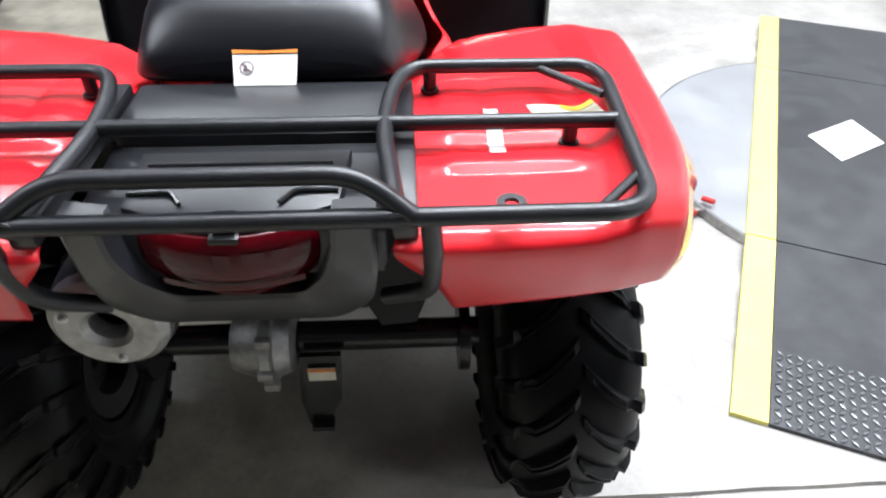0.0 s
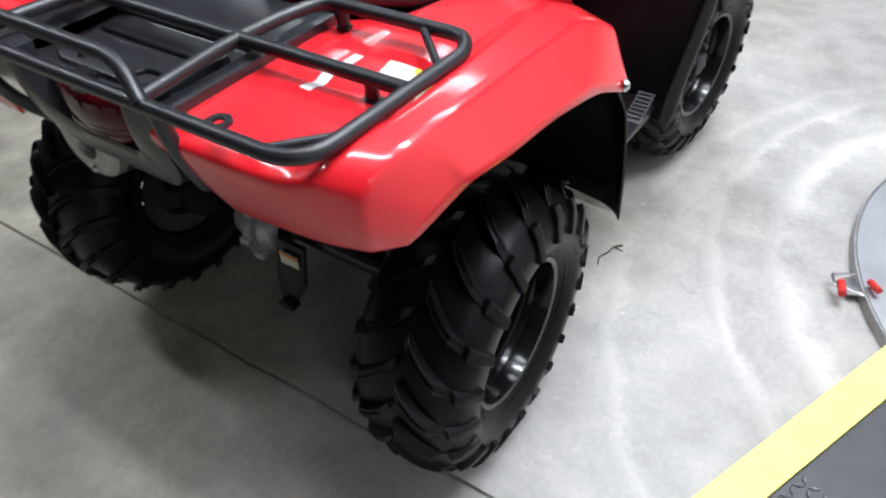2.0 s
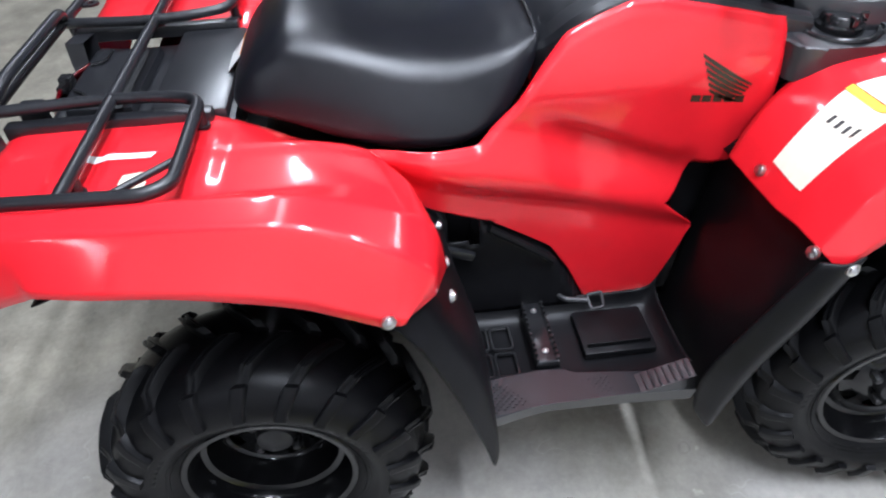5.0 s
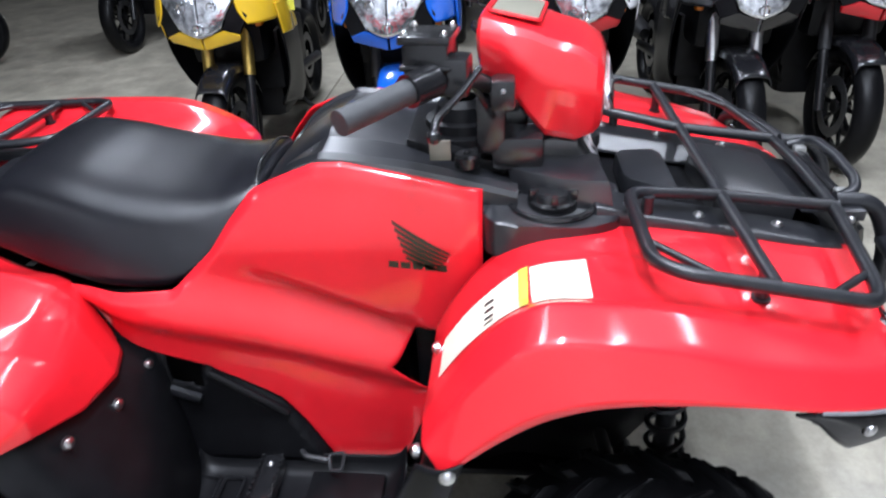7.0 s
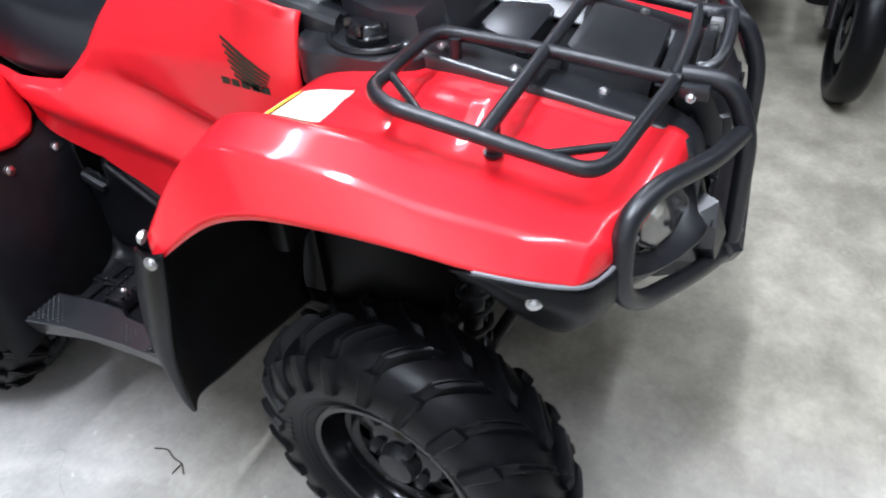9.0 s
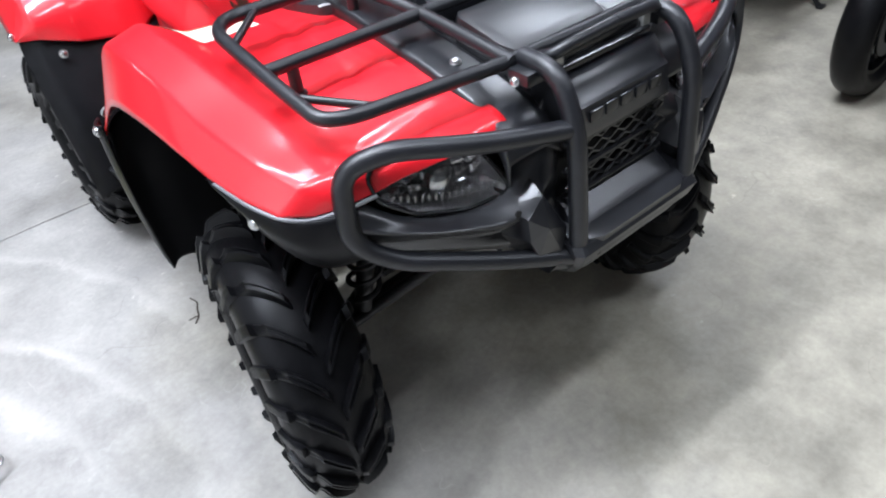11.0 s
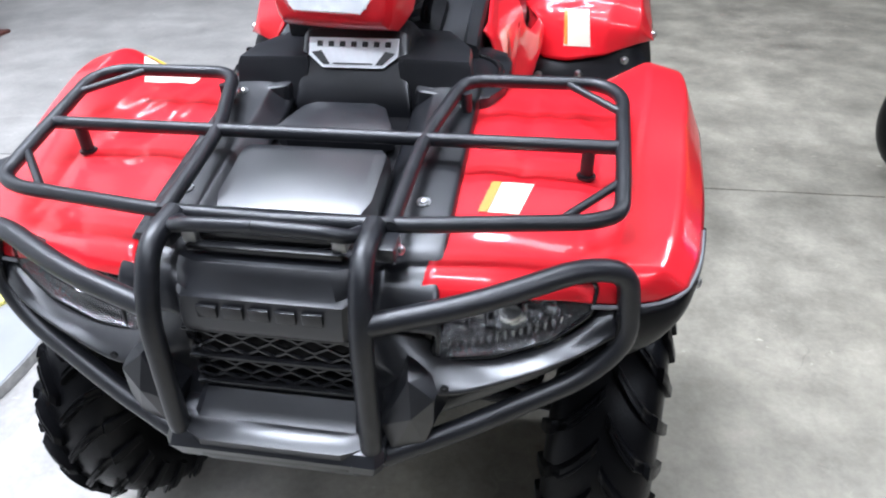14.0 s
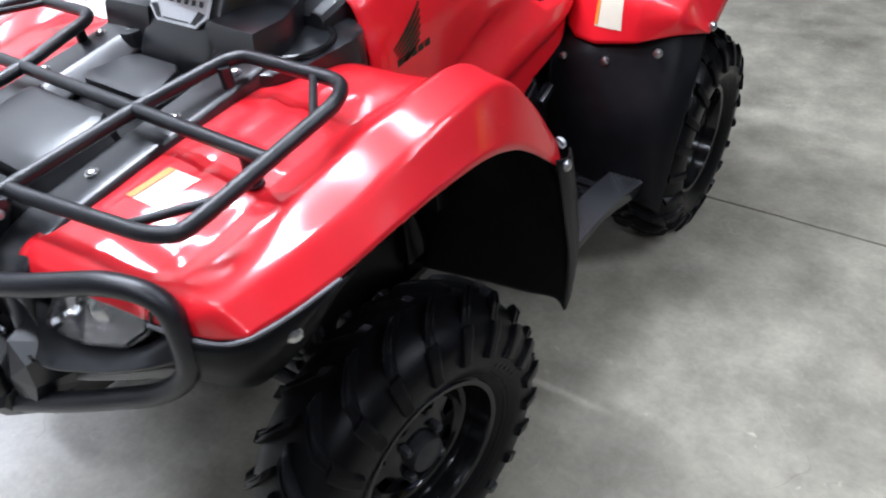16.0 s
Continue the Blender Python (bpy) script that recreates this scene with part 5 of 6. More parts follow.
boards = both("footboard", footboard, BLACK_DULL, "black plastic footboard with a serrated peg", thick=0.004, face=(0, 0, 1))
for s, board in zip((1, -1), boards):
    side = (lambda b: b) if s > 0 else flip
    wing = part("tread_wing", side(tread_wing()), BLACK, board, "black plastic tread wing", angle=30)
    part("tread_studs", side(tread_studs()), BLACK, wing, smooth=False)
    bm = bmesh.new()
    prism(bm, [(0.478, 0.100, 0.388), (0.478, 0.200, 0.422), (0.478, 0.206, 0.385)], (0, 0, 0), (0.044, 0, 0))
    for k in range(7):
        block(bm, (0.500, 0.112 + 0.013 * k, 0.3935 + 0.0044 * k), (0.036, 0.004, 0.005), 0.001)
    part("wing_toe", side(bm), BLACK, wing, "ribbed raised toe", smooth=False)
    bm = bmesh.new()
    block(bm, (s * 0.352, -0.058, 0.385), (0.165, 0.048, 0.03), 0.004)
    for k in range(12):
        for dy in (-0.020, 0.020):
            block(bm, (s * (0.276 + 0.0138 * k), -0.058 + dy, 0.403), (0.008, 0.006, 0.010), 0.001)
    part("foot_peg", bm, BLACK_GLOSS, board, "serrated steel foot peg")
    for k in range(2):
        bolt(board, (s * (0.295 + 0.11 * k), -0.058, 0.4005), (0, 0, 1), 0.005)
    for y0, x0 in ((-0.205, 0.305), (-0.155, 0.305), (-0.205, 0.375), (-0.155, 0.375)):
        bm = bmesh.new()
        tube(bm, [(s * x0, y0, 0.367), (s * (x0 + 0.058), y0, 0.367), (s * (x0 + 0.058), y0 + 0.042, 0.367), (s * x0, y0 + 0.042, 0.367)], 0.0045, 0.008, True, 6)
        part("drain_rim", bm, BLACK_GLOSS, board)
    bm = bmesh.new()
    block(bm, (s * 0.35, 0.10, 0.37), (0.12, 0.15, 0.018), 0.006)
    block(bm, (s * 0.39, 0.10, 0.384), (0.006, 0.13, 0.012), 0.002)
    part("heel_rest", bm, BLACK_DULL, board)
    for at, way in (((0.603, -0.352, 0.737), (1, 0.3, 0.2)), ((0.520, -0.252, 0.695), (0.2, 1, 0.1)), ((0.396, -0.248, 0.655), (0.1, 1, 0.1)), ((0.285, -0.248, 0.648), (0.3, 1, 0)), ((0.601, 0.334, 0.742), (1, 0.1, 0.2)), ((0.565, 0.288, 0.752), (0.3, -1, 0.3)), ((0.365, 0.300, 0.765), (0.3, -1, 0.2))):
        bolt(atv, (s * at[0], at[1], at[2]), (s * way[0], way[1], way[2]), 0.0085)

def lip_highlight():
    """Worn edge between the red fender and the black edging, paled where it catches light."""
    bm = bmesh.new()
    path = spline([(0.553, 0.80, 0.825), (0.542, 0.86, 0.818), (0.527, 0.901, 0.811), (0.512, 0.922, 0.806), (0.486, 0.935, 0.799), (0.445, 0.950, 0.801), (0.400, 0.962, 0.807)], 40)
    sweep(bm, [Vector(p) for p in path], 0.0030, 8)
    return bm


LIT_LIP = material("lit_edge_grey", (0.16, 0.16, 0.17), 0.4, 0, 0.2, 60)
both("lip_highlight", lip_highlight, LIT_LIP, "pale grey strip for the lit edge under the fender")


def knee_backing():
    bm = bmesh.new()
    block(bm, (0.125, 0.39, 0.64), (0.09, 0.22, 0.40), 0.02)
    block(bm, (0.27, 0.335, 0.63), (0.14, 0.04, 0.14), 0.015)
    block(bm, (0.15, 0.275, 0.53), (0.10, 0.07, 0.40), 0.012)
    return bm


both("knee_backing", knee_backing, BLACK_DULL)
# engine, gearbox and frame between the panels
for name, c, d, r in (("engine", (0, 0.0, 0.47), (0.38, 0.46, 0.28), 0.04), ("cylinder", (0.02, -0.05, 0.64), (0.28, 0.34, 0.16), 0.04), ("air_box", (0, -0.38, 0.60), (0.34, 0.40, 0.28), 0.03), ("radiator", (0, 0.48, 0.66), (0.26, 0.30, 0.30), 0.03)):
    bm = bmesh.new()
    block(bm, c, d, r)
    part(name, bm, BLACK_DULL, atv)


def gear_cover():
    bm = lathe([(0.19, 0.10), (0.225, 0.095), (0.24, 0.07), (0.243, 0.001)], 30, at=(0, 0.08, 0.47))
    block(bm, (0.205, -0.10, 0.52), (0.06, 0.16, 0.12), 0.02)
    return bm


both("gear_cover", gear_cover, BLACK_DULL)


def wall_x(y, z):
    edge = lerp_table(PANEL_LOW, y)
    return 0.226 + 0.034 * smooth_step(edge + 0.004, edge - 0.03, z) + 0.010 * smooth_step(0.50, 0.40, z)


def under_cover():
    """Black plastic wall below the red panel, with an opening near its upper rear corner."""
    bm = bmesh.new()
    ys = [-0.315 + 0.0105 * i for i in range(51)]
    zs = [0.385 + 0.0115 * j for j in range(31)]
    vs = [[bm.verts.new((wall_x(y, z), y, z)) for z in zs] for y in ys]
    for i in range(50):
        for j in range(30):
            y, z = ys[i] + 0.005, zs[j] + 0.006
            if z > lerp_table(PANEL_LOW, y) + 0.012 or y > 0.06:
                continue
            if -0.236 < y < -0.170 and 0.578 - 0.2 * (y + 0.2) < z < 0.652 - 0.35 * (y + 0.2):
                continue
            bm.faces.new((vs[i][j], vs[i + 1][j], vs[i + 1][j + 1], vs[i][j + 1]))
    bmesh.ops.delete(bm, geom=[v for v in bm.verts if not v.link_faces], context="VERTS")
    return bm


def cover_ridge():
    """The rolled edge along the red panel."""
    bm = bmesh.new()
    path = [Vector((0.262, y, lerp_table(PANEL_LOW, y) - 0.020)) for y in (-0.150, -0.12, -0.09, -0.06, -0.035, -0.015)]
    return sweep(bm, path, 0.008, 10)


def cover_ledge():
    bm = bmesh.new()
    block(bm, (0, 0, 0), (0.030, 0.070, 0.020), 0.006, Matrix.Translation((0.256, -0.212, 0.556)) @ Matrix.Rotation(radians(-22), 4, "X"))
    return bm


covers = both("under_cover", under_cover, BLACK_DULL, "black plastic cover below the red side panel", thick=0.004, face=(1, 0, 0))
part("cover_ridge", cover_ridge(), BLACK_DULL, covers[0])
part("cover_ridge", flip(cover_ridge()), BLACK_DULL, covers[1])
part("cover_ledge", cover_ledge(), BLACK, covers[0])
part("cover_ledge", flip(cover_ledge()), BLACK, covers[1])
for s in (-1, 1):
    bm = bmesh.new()
    tube(bm, [(s * 0.13, -0.80, 0.62), (s * 0.15, -0.55, 0.58), (s * 0.15, -0.30, 0.36), (s * 0.15, 0.40, 0.34), (s * 0.14, 0.85, 0.50), (s * 0.12, 1.00, 0.66)], 0.016, 0.06)
    part("frame_rail", bm, DARK_STEEL, atv)
    bm = bmesh.new()
    tube(bm, [(s * 0.14, 0.60, 0.40), (s * 0.40, 0.66, 0.30)], 0.014)
    tube(bm, [(s * 0.14, 0.74, 0.40), (s * 0.40, 0.67, 0.30)], 0.014)
    tube(bm, [(s * 0.15, 0.66, 0.33), (s * 0.40, 0.665, 0.312)], 0.02)
    part("suspension_arm", bm, DARK_STEEL, atv)
    bm = bmesh.new()
    path = [Vector((s * (0.33 - 0.09 * u), 0.70, 0.36 + 0.38 * u)) for u in np.linspace(0, 1, 2)]
    sweep(bm, path, 0.018, 12)
    coil = []
    for i in range(121):
        u = i / 120
        a = u * 2 * math.pi * 8
        coil.append(Vector((s * (0.322 - 0.072 * u) + 0.032 * math.cos(a), 0.70 + 0.032 * math.sin(a), 0.40 + 0.29 * u)))
    sweep(bm, coil, 0.006, 6)
    part("shock_absorber", bm, DARK_STEEL, atv)


bm = bmesh.new()
tube(bm, [(0.255, -0.005, 0.412), (0.282, 0.010, 0.412), (0.288, 0.060, 0.408)], 0.006, 0.012, sides=8)
sweep(bm, rounded([(0.276, 0.060, 0.412), (0.276, 0.092, 0.418), (0.308, 0.090, 0.404), (0.304, 0.066, 0.396)], 0.006, True, 3), 0.0035, 6, True)
part("brake_pedal", bm, DARK_STEEL, atv, "dark steel brake pedal with an open serrated pad")


def inner_arch(y0, y1, zt, x0, x1, drop=0.20, ends=0.10):
    def made():
        g = []
        for y, z in ((y0, zt - ends), (y0 + 0.12, zt - 0.01), ((y0 + y1) / 2, zt), (y1 - 0.12, zt - 0.01), (y1, zt - 0.9 * ends)):
            out = x1 if y < 0.8 else x1 - 0.13
            low = drop if y < y1 - 0.3 else drop * 0.38
            g.append([(x0, y, z - low), (x0 + 0.01, y, z - 0.02), (x0 + 0.06, y, z), ((x0 + out) / 2, y, z), (out, y, z)])
        return sheet(g, 24, 16)
    return made


both("inner_arch", inner_arch(0.30, 0.95, 0.83, 0.17, 0.53, 0.50), BLACK_DULL, thick=0.003)
both("inner_arch", inner_arch(-0.84, -0.37, 0.835, 0.27, 0.545, 0.05, 0.05), BLACK_DULL, thick=0.003)

# rear end: pad, tool box, tail light, guard -------------------------------
bm = bmesh.new()
block(bm, (0, -0.668, 0.848), (0.36, 0.135, 0.045), 0.010)
pad = part("rear_pad", bm, BLACK, atv, "flat black pad behind the seat")
bm = loft([[(w, y, z - 0.05), (w, y, z), (w - 0.02, y, z + 0.004), (-w + 0.02, y, z + 0.004), (-w, y, z), (-w, y, z - 0.05)] for w, y, z in ((0.188, -0.59, 0.848), (0.188, -0.72, 0.848), (0.186, -0.745, 0.838), (0.184, -0.86, 0.838), (0.176, -0.912, 0.846), (0.170, -0.922, 0.832))], 30)
part("rear_deck", bm, BLACK, atv, "black plastic rear deck", angle=30)
bm = bmesh.new()
prism(bm, [(x, y, 0.842) for x, y in ((-0.130, -0.775), (0.130, -0.775), (0.122, -0.892), (0.09, -0.906), (-0.09, -0.906), (-0.122, -0.892))], (0, 0, 0), (0, 0, 0.018), 0.006)
lid = part("toolbox_lid", bm, BLACK, atv, "black toolbox lid with a rubber latch")
bm = bmesh.new()
tube(bm, [(-0.11, -0.815, 0.864), (0.11, -0.815, 0.864)], 0.003, sides=6)
tube(bm, [(-0.12, -0.870, 0.862), (-0.07, -0.870, 0.864), (-0.055, -0.895, 0.864)], 0.003, 0.01, sides=6)
tube(bm, [(0.12, -0.870, 0.862), (0.07, -0.870, 0.864), (0.055, -0.895, 0.864)], 0.003, 0.01, sides=6)
part("lid_ridge", bm, BLACK_GLOSS, lid)
bm = bmesh.new()
block(bm, (0.0, -0.926, 0.852), (0.026, 0.024, 0.036), 0.004)
block(bm, (0.0, -0.938, 0.846), (0.034, 0.016, 0.014), 0.004)
part("latch_strap", bm, BLACK_GLOSS, lid)
for s in (-1, 1):
    bm = bmesh.new()
    block(bm, (s * 0.197, -0.79, 0.868), (0.028, 0.34, 0.026), 0.006)
    part("deck_rail", bm, BLACK, atv)
bm = loft([[(s0 * w, y, z), (s0 * w, y - 0.02, z), (-s0 * w, y - 0.02, z), (-s0 * w, y, z), (-s0 * w * 0.9, y + 0.08, z), (s0 * w * 0.9, y + 0.08, z)] for s0, w, y, z in ((1, 0.165, -0.882, 0.838), (1, 0.150, -0.878, 0.80), (1, 0.135, -0.872, 0.76), (1, 0.12, -0.865, 0.72), (1, 0.10, -0.85, 0.69))], 20)
part("tail_housing", bm, BLACK_DULL, atv, "black plastic tail housing", angle=28)
# broad moulded frame round the tail light
bm = bmesh.new()
outer = [(-0.166, -0.946, 0.884), (-0.164, -0.944, 0.800), (-0.156, -0.930, 0.742), (-0.112, -0.914, 0.698), (0.112, -0.914, 0.698), (0.156, -0.930, 0.742), (0.164, -0.944, 0.800), (0.166, -0.946, 0.884)]
inner = [(-0.118, -0.956, 0.884), (-0.116, -0.958, 0.842), (-0.104, -0.950, 0.800), (-0.074, -0.930, 0.757), (0.074, -0.930, 0.757), (0.104, -0.950, 0.800), (0.116, -0.958, 0.842), (0.118, -0.956, 0.884)]
rings = []
for (a, b) in zip(rounded(outer, 0.02, False, 4), rounded(inner, 0.016, False, 4)):
    back = Vector((0, 0.035, 0))
    rings.append([bm.verts.new(p) for p in (a + back, a, a.lerp(b, 0.12) + Vector((0, -0.004, 0)), a.lerp(b, 0.88) + Vector((0, -0.004, 0)), b, b + back)])
for r0, r1 in zip(rings, rings[1:]):
    for k in range(5):
        bm.faces.new((r0[k], r0[k + 1], r1[k + 1], r1[k]))
bm.faces.new(rings[0])
bm.faces.new(rings[-1][::-1])
part("tail_guard", bm, BLACK, atv, "broad black moulded frame round the tail light", angle=28)
bm = sheet([[(w * u, -0.950 + 0.028 * u * u + dy, z) for u in (-1, -0.6, -0.2, 0.2, 0.6, 1)] for w, z, dy in ((0.094, 0.852, 0.010), (0.100, 0.838, 0.0), (0.098, 0.808, -0.003), (0.088, 0.778, 0.006), (0.074, 0.752, 0.022))], 16, 24)
tail = part("tail_light", bm, LENS_RED, atv, "dark red tail light", thick=0.006, face=(0, -1, 0))
for x, w in ((-0.004, 0.018), (0.030, 0.024), (0.060, 0.020)):
    bm = sheet([[(x + w * u, -0.9535 + 2.75 * (x + w * u) ** 2, z) for u in (-0.5, 0, 0.5)] for z in (0.836, 0.829, 0.822)], 4, 4)
    part("tail_reflector", bm, LENS_RED, tail, face=(0, -1, 0))
bm = sheet([[(u, -0.9525 + 2.75 * u * u, z) for u in (-0.080, -0.04, 0, 0.04, 0.080)] for z in (0.792, 0.788, 0.784)], 4, 12)
part("tail_reflector", bm, LENS_RED, tail, face=(0, -1, 0))


def mud_plate():
    """Dull plate that hangs inside the rear fender."""
    bm = bmesh.new()
    prism(bm, [(0.128, -0.80, 0.74), (0.225, -0.80, 0.74), (0.222, -0.80, 0.62), (0.208, -0.80, 0.572), (0.155, -0.80, 0.566), (0.132, -0.80, 0.62)], (0, -0.003, 0), (0, 0.003, 0), 0.002)
    return bm


both("mud_plate", mud_plate, BLACK_DULL, "dull grey plate inside the rear fender")
# plain blocks added to hide the floor and shade it below the body
for name, c, d, r in (("swing_arm_housing", (0, -0.44, 0.52), (0.48, 0.08, 0.44), 0.02), ("belly_plate", (0, 0.10, 0.285), (0.40, 0.95, 0.02), 0.006), ("rear_liner", (0, -0.76, 0.70), (0.46, 0.02, 0.16), 0.006)):
    bm = bmesh.new()
    block(bm, c, d, r)
    part(name, bm, BLACK_DULL, atv)

# axle, final drive, hitch and silencer
bm = bmesh.new()
tube(bm, [(-0.33, AXLE_R, 0.335), (0.33, AXLE_R, 0.335)], 0.030, sides=16)
for x in (-0.31, 0.29):
    sweep(bm, [Vector((x, AXLE_R, 0.335)), Vector((x + 0.02, AXLE_R, 0.335))], 0.075, 20)
part("rear_axle", bm, BLACK_GLOSS, atv, "gloss black rear axle tube")
bm = lathe([(-0.145, 0.02), (-0.14, 0.055), (-0.12, 0.062), (-0.085, 0.07), (-0.08, 0.085), (-0.062, 0.085), (-0.058, 0.07), (-0.03, 0.06), (-0.02, 0.04)], 26, at=(0, AXLE_R - 0.01, 0.335))
drive = part("final_drive", bm, CAST, atv, "cast aluminium final drive casing")
for k in range(8):
    a = k * math.pi / 4
    bm = bmesh.new()
    block(bm, (0, 0, 0), (0.03, 0.018, 0.018), 0.004, Matrix.Translation((-0.071, AXLE_R - 0.01 + 0.085 * math.cos(a), 0.335 + 0.085 * math.sin(a))))
    part("boss", bm, CAST, drive)
bm = bmesh.new()
prism(bm, [(-0.012, -0.66, 0.345), (0.065, -0.66, 0.345), (0.060, -0.675, 0.24), (0.03, -0.69, 0.175), (-0.005, -0.69, 0.175), (-0.02, -0.675, 0.24)], (0, -0.006, 0), (0, 0.006, 0))
block(bm, (0.02, -0.70, 0.185), (0.045, 0.03, 0.012), 0.004)
hitch = part("hitch_plate", bm, BLACK_GLOSS, atv, "black steel hitch plate with a label", smooth=False)
bm = bmesh.new()
block(bm, (0.027, -0.677, 0.307), (0.052, 0.002, 0.034))
part("hitch_label", bm, CREAM, hitch, "cream warning label", smooth=False)
bm = bmesh.new()
block(bm, (0.027, -0.6785, 0.320), (0.052, 0.002, 0.007))
part("label_band", bm, ORANGE, hitch, smooth=False)
bm = lathe([(-0.30, 0.075), (-0.76, 0.085), (-0.79, 0.083), (-0.80, 0.075)], 30, "y", at=(-0.203, -0.055, 0.652))
silencer = part("silencer", bm, DARK_STEEL, atv, "silencer with a cast aluminium end cap")
bm = lathe([(-0.795, 0.080), (-0.812, 0.078), (-0.822, 0.066), (-0.824, 0.034), (-0.815, 0.026), (-0.79, 0.024)], 30, "y", at=(-0.203, -0.055, 0.652))
part("end_cap", bm, CAST, silencer, "grey cast end cap")
for k in range(3):
    a = 0.6 + k * 2.1
    bolt(silencer, (-0.203 + 0.055 * math.cos(a), -0.879, 0.652 + 0.055 * math.sin(a)), (0, -1, 0), 0.006)


# labels -------------------------------------------------------------------
def label(name, corners, mat, parent, lift, text=""):
    """A thin sticker laid over four corners, split so that it can follow a curve."""
    bm = bmesh.new()
    a, b, c, d = (Vector(p) for p in corners)
    n = (b - a).cross(d - a).normalized() * lift
    prism(bm, [a + n, b + n, c + n, d + n], (0, 0, 0), n.normalized() * 0.0008)
    return part(name, bm, mat, parent, text, smooth=False)


label("seat_label", [(-0.047, -0.572, 0.910), (0.047, -0.572, 0.910), (0.044, -0.612, 0.868), (-0.044, -0.612, 0.868)], WHITE, atv, -0.004, "white warning label behind the seat")
label("label_band", [(-0.047, -0.5725, 0.910), (0.047, -0.5725, 0.910), (0.0465, -0.580, 0.902), (-0.0465, -0.580, 0.902)], ORANGE, atv, -0.0055)

def round_sign():
    """A ring with a bar across it, lying on the sloping seat label."""
    bm = bmesh.new()
    up = Vector((0, 0.040, 0.042)).normalized()
    out = Vector((0, -0.042, 0.040)).normalized()
    c = Vector((-0.026, -0.595, 0.8865)) + out * 0.0056
    n = 24
    loops = [[bm.verts.new(c + r * (math.cos(a) * Vector((1, 0, 0)) + math.sin(a) * up)) for a in (2 * math.pi * k / n for k in range(n))] for r in (0.0085, 0.0102)]
    for k in range(n):
        bm.faces.new((loops[0][k], loops[0][(k + 1) % n], loops[1][(k + 1) % n], loops[1][k]))
    for a, b, w in (((-0.006, 0.006), (0.006, -0.006), 0.0009), ((-0.003, -0.005), (-0.001, 0.004), 0.0020), ((-0.004, -0.003), (0.005, -0.004), 0.0014)):
        p, q = (c + x * Vector((1, 0, 0)) + z * up for x, z in (a, b))
        side = (q - p).normalized().cross(out) * w
        bm.faces.new([bm.verts.new(v) for v in (p - side, q - side, q + side, p + side)])
    return bm


SIGN_INK = material("sign_ink", (0.16, 0.10, 0.12), 0.5)
part("printed_sign", round_sign(), SIGN_INK, atv, smooth=False, face=(0, -1, 1))


from mathutils.bvhtree import BVHTree


def draped(name, corners, over, mat, parent, lift=0.0055, text="", n=14, way=(0, 0, -1)):
    """A sticker that follows a surface: corners in plan, dropped on to the body."""
    a, b, c, d = (Vector(p) for p in corners)
    bm, way = bmesh.new(), Vector(way).normalized()
    rows = []
    for i in range(n + 1):
        row = []
        for j in range(n + 1):
            u, v = i / n, j / n
            p = a * (1 - u) * (1 - v) + b * u * (1 - v) + c * u * v + d * (1 - u) * v
            hit = over.ray_cast(p - way * 1.5, way)
            q = hit[0] if hit[0] else p
            nn = hit[1] if hit[0] else -way
            row.append(bm.verts.new(q + (nn if nn.dot(way) < 0 else -nn) * (lift - 0.0042)))
        rows.append(row)
    for r0, r1 in zip(rows, rows[1:]):
        for j in range(n):
            bm.faces.new((r0[j], r1[j], r1[j + 1], r0[j + 1]))
    return part(name, bm, mat, parent, text, face=(0, 0, 1))


def tree_of(make, mirrored):
    bm = make()
    if mirrored:
        flip(bm)
    bm.normal_update()
    t = BVHTree.FromBMesh(bm)
    bm.free()
    return t


FRONT_R, FRONT_L = tree_of(front_fender, False), tree_of(front_fender, True)
REAR_R, REAR_L = tree_of(rear_fender, False), tree_of(rear_fender, True)
# two sheets on the slope of the right front fender
draped("fender_label", [(0.420, 0.530, 0), (0.320, 0.530, 0), (0.328, 0.446, 0), (0.462, 0.446, 0)], FRONT_R, CREAM, atv, text="cream paper sheet on the red fender")
draped("fender_label", [(0.461, 0.440, 0), (0.326, 0.442, 0), (0.370, 0.316, 0), (0.461, 0.314, 0)], FRONT_R, CREAM, atv, text="white warning label with an orange band")
draped("label_band", [(0.4612, 0.441, 0), (0.3258, 0.443, 0), (0.330, 0.429, 0), (0.4612, 0.428, 0)], FRONT_R, YELLOW_LABEL, atv, lift=0.0068)
for k in range(4):
    x0 = 0.372 + 0.020 * k
    draped("printed_mark", [(x0 + 0.010, 0.394, 0), (x0 + 0.002, 0.393, 0), (x0 + 0.004, 0.380, 0), (x0 + 0.011, 0.381, 0)], FRONT_R, INK, atv, lift=0.0068, n=3)
draped("fender_label", [(-0.246, 0.862, 0), (-0.300, 0.858, 0), (-0.317, 0.795, 0), (-0.259, 0.800, 0)], FRONT_L, CREAM, atv, text="cream warning label under the front rack")
draped("label_band", [(-0.2455, 0.862, 0), (-0.258, 0.861, 0), (-0.272, 0.799, 0), (-0.2585, 0.800, 0)], FRONT_L, ORANGE, atv, lift=0.0068)
draped("fender_label", [(0.365, -0.69, 0), (0.455, -0.69, 0), (0.462, -0.735, 0), (0.372, -0.728, 0)], REAR_R, CREAM, atv, text="cream label under the rear rack")
draped("label_band", [(0.41, -0.69, 0), (0.455, -0.69, 0), (0.457, -0.702, 0), (0.411, -0.702, 0)], REAR_R, YELLOW_LABEL, atv, lift=0.0068)
draped("fender_label", [(0.305, -0.693, 0), (0.324, -0.698, 0), (0.322, -0.812, 0), (0.302, -0.811, 0)], REAR_R, WHITE, atv, text="narrow white label")
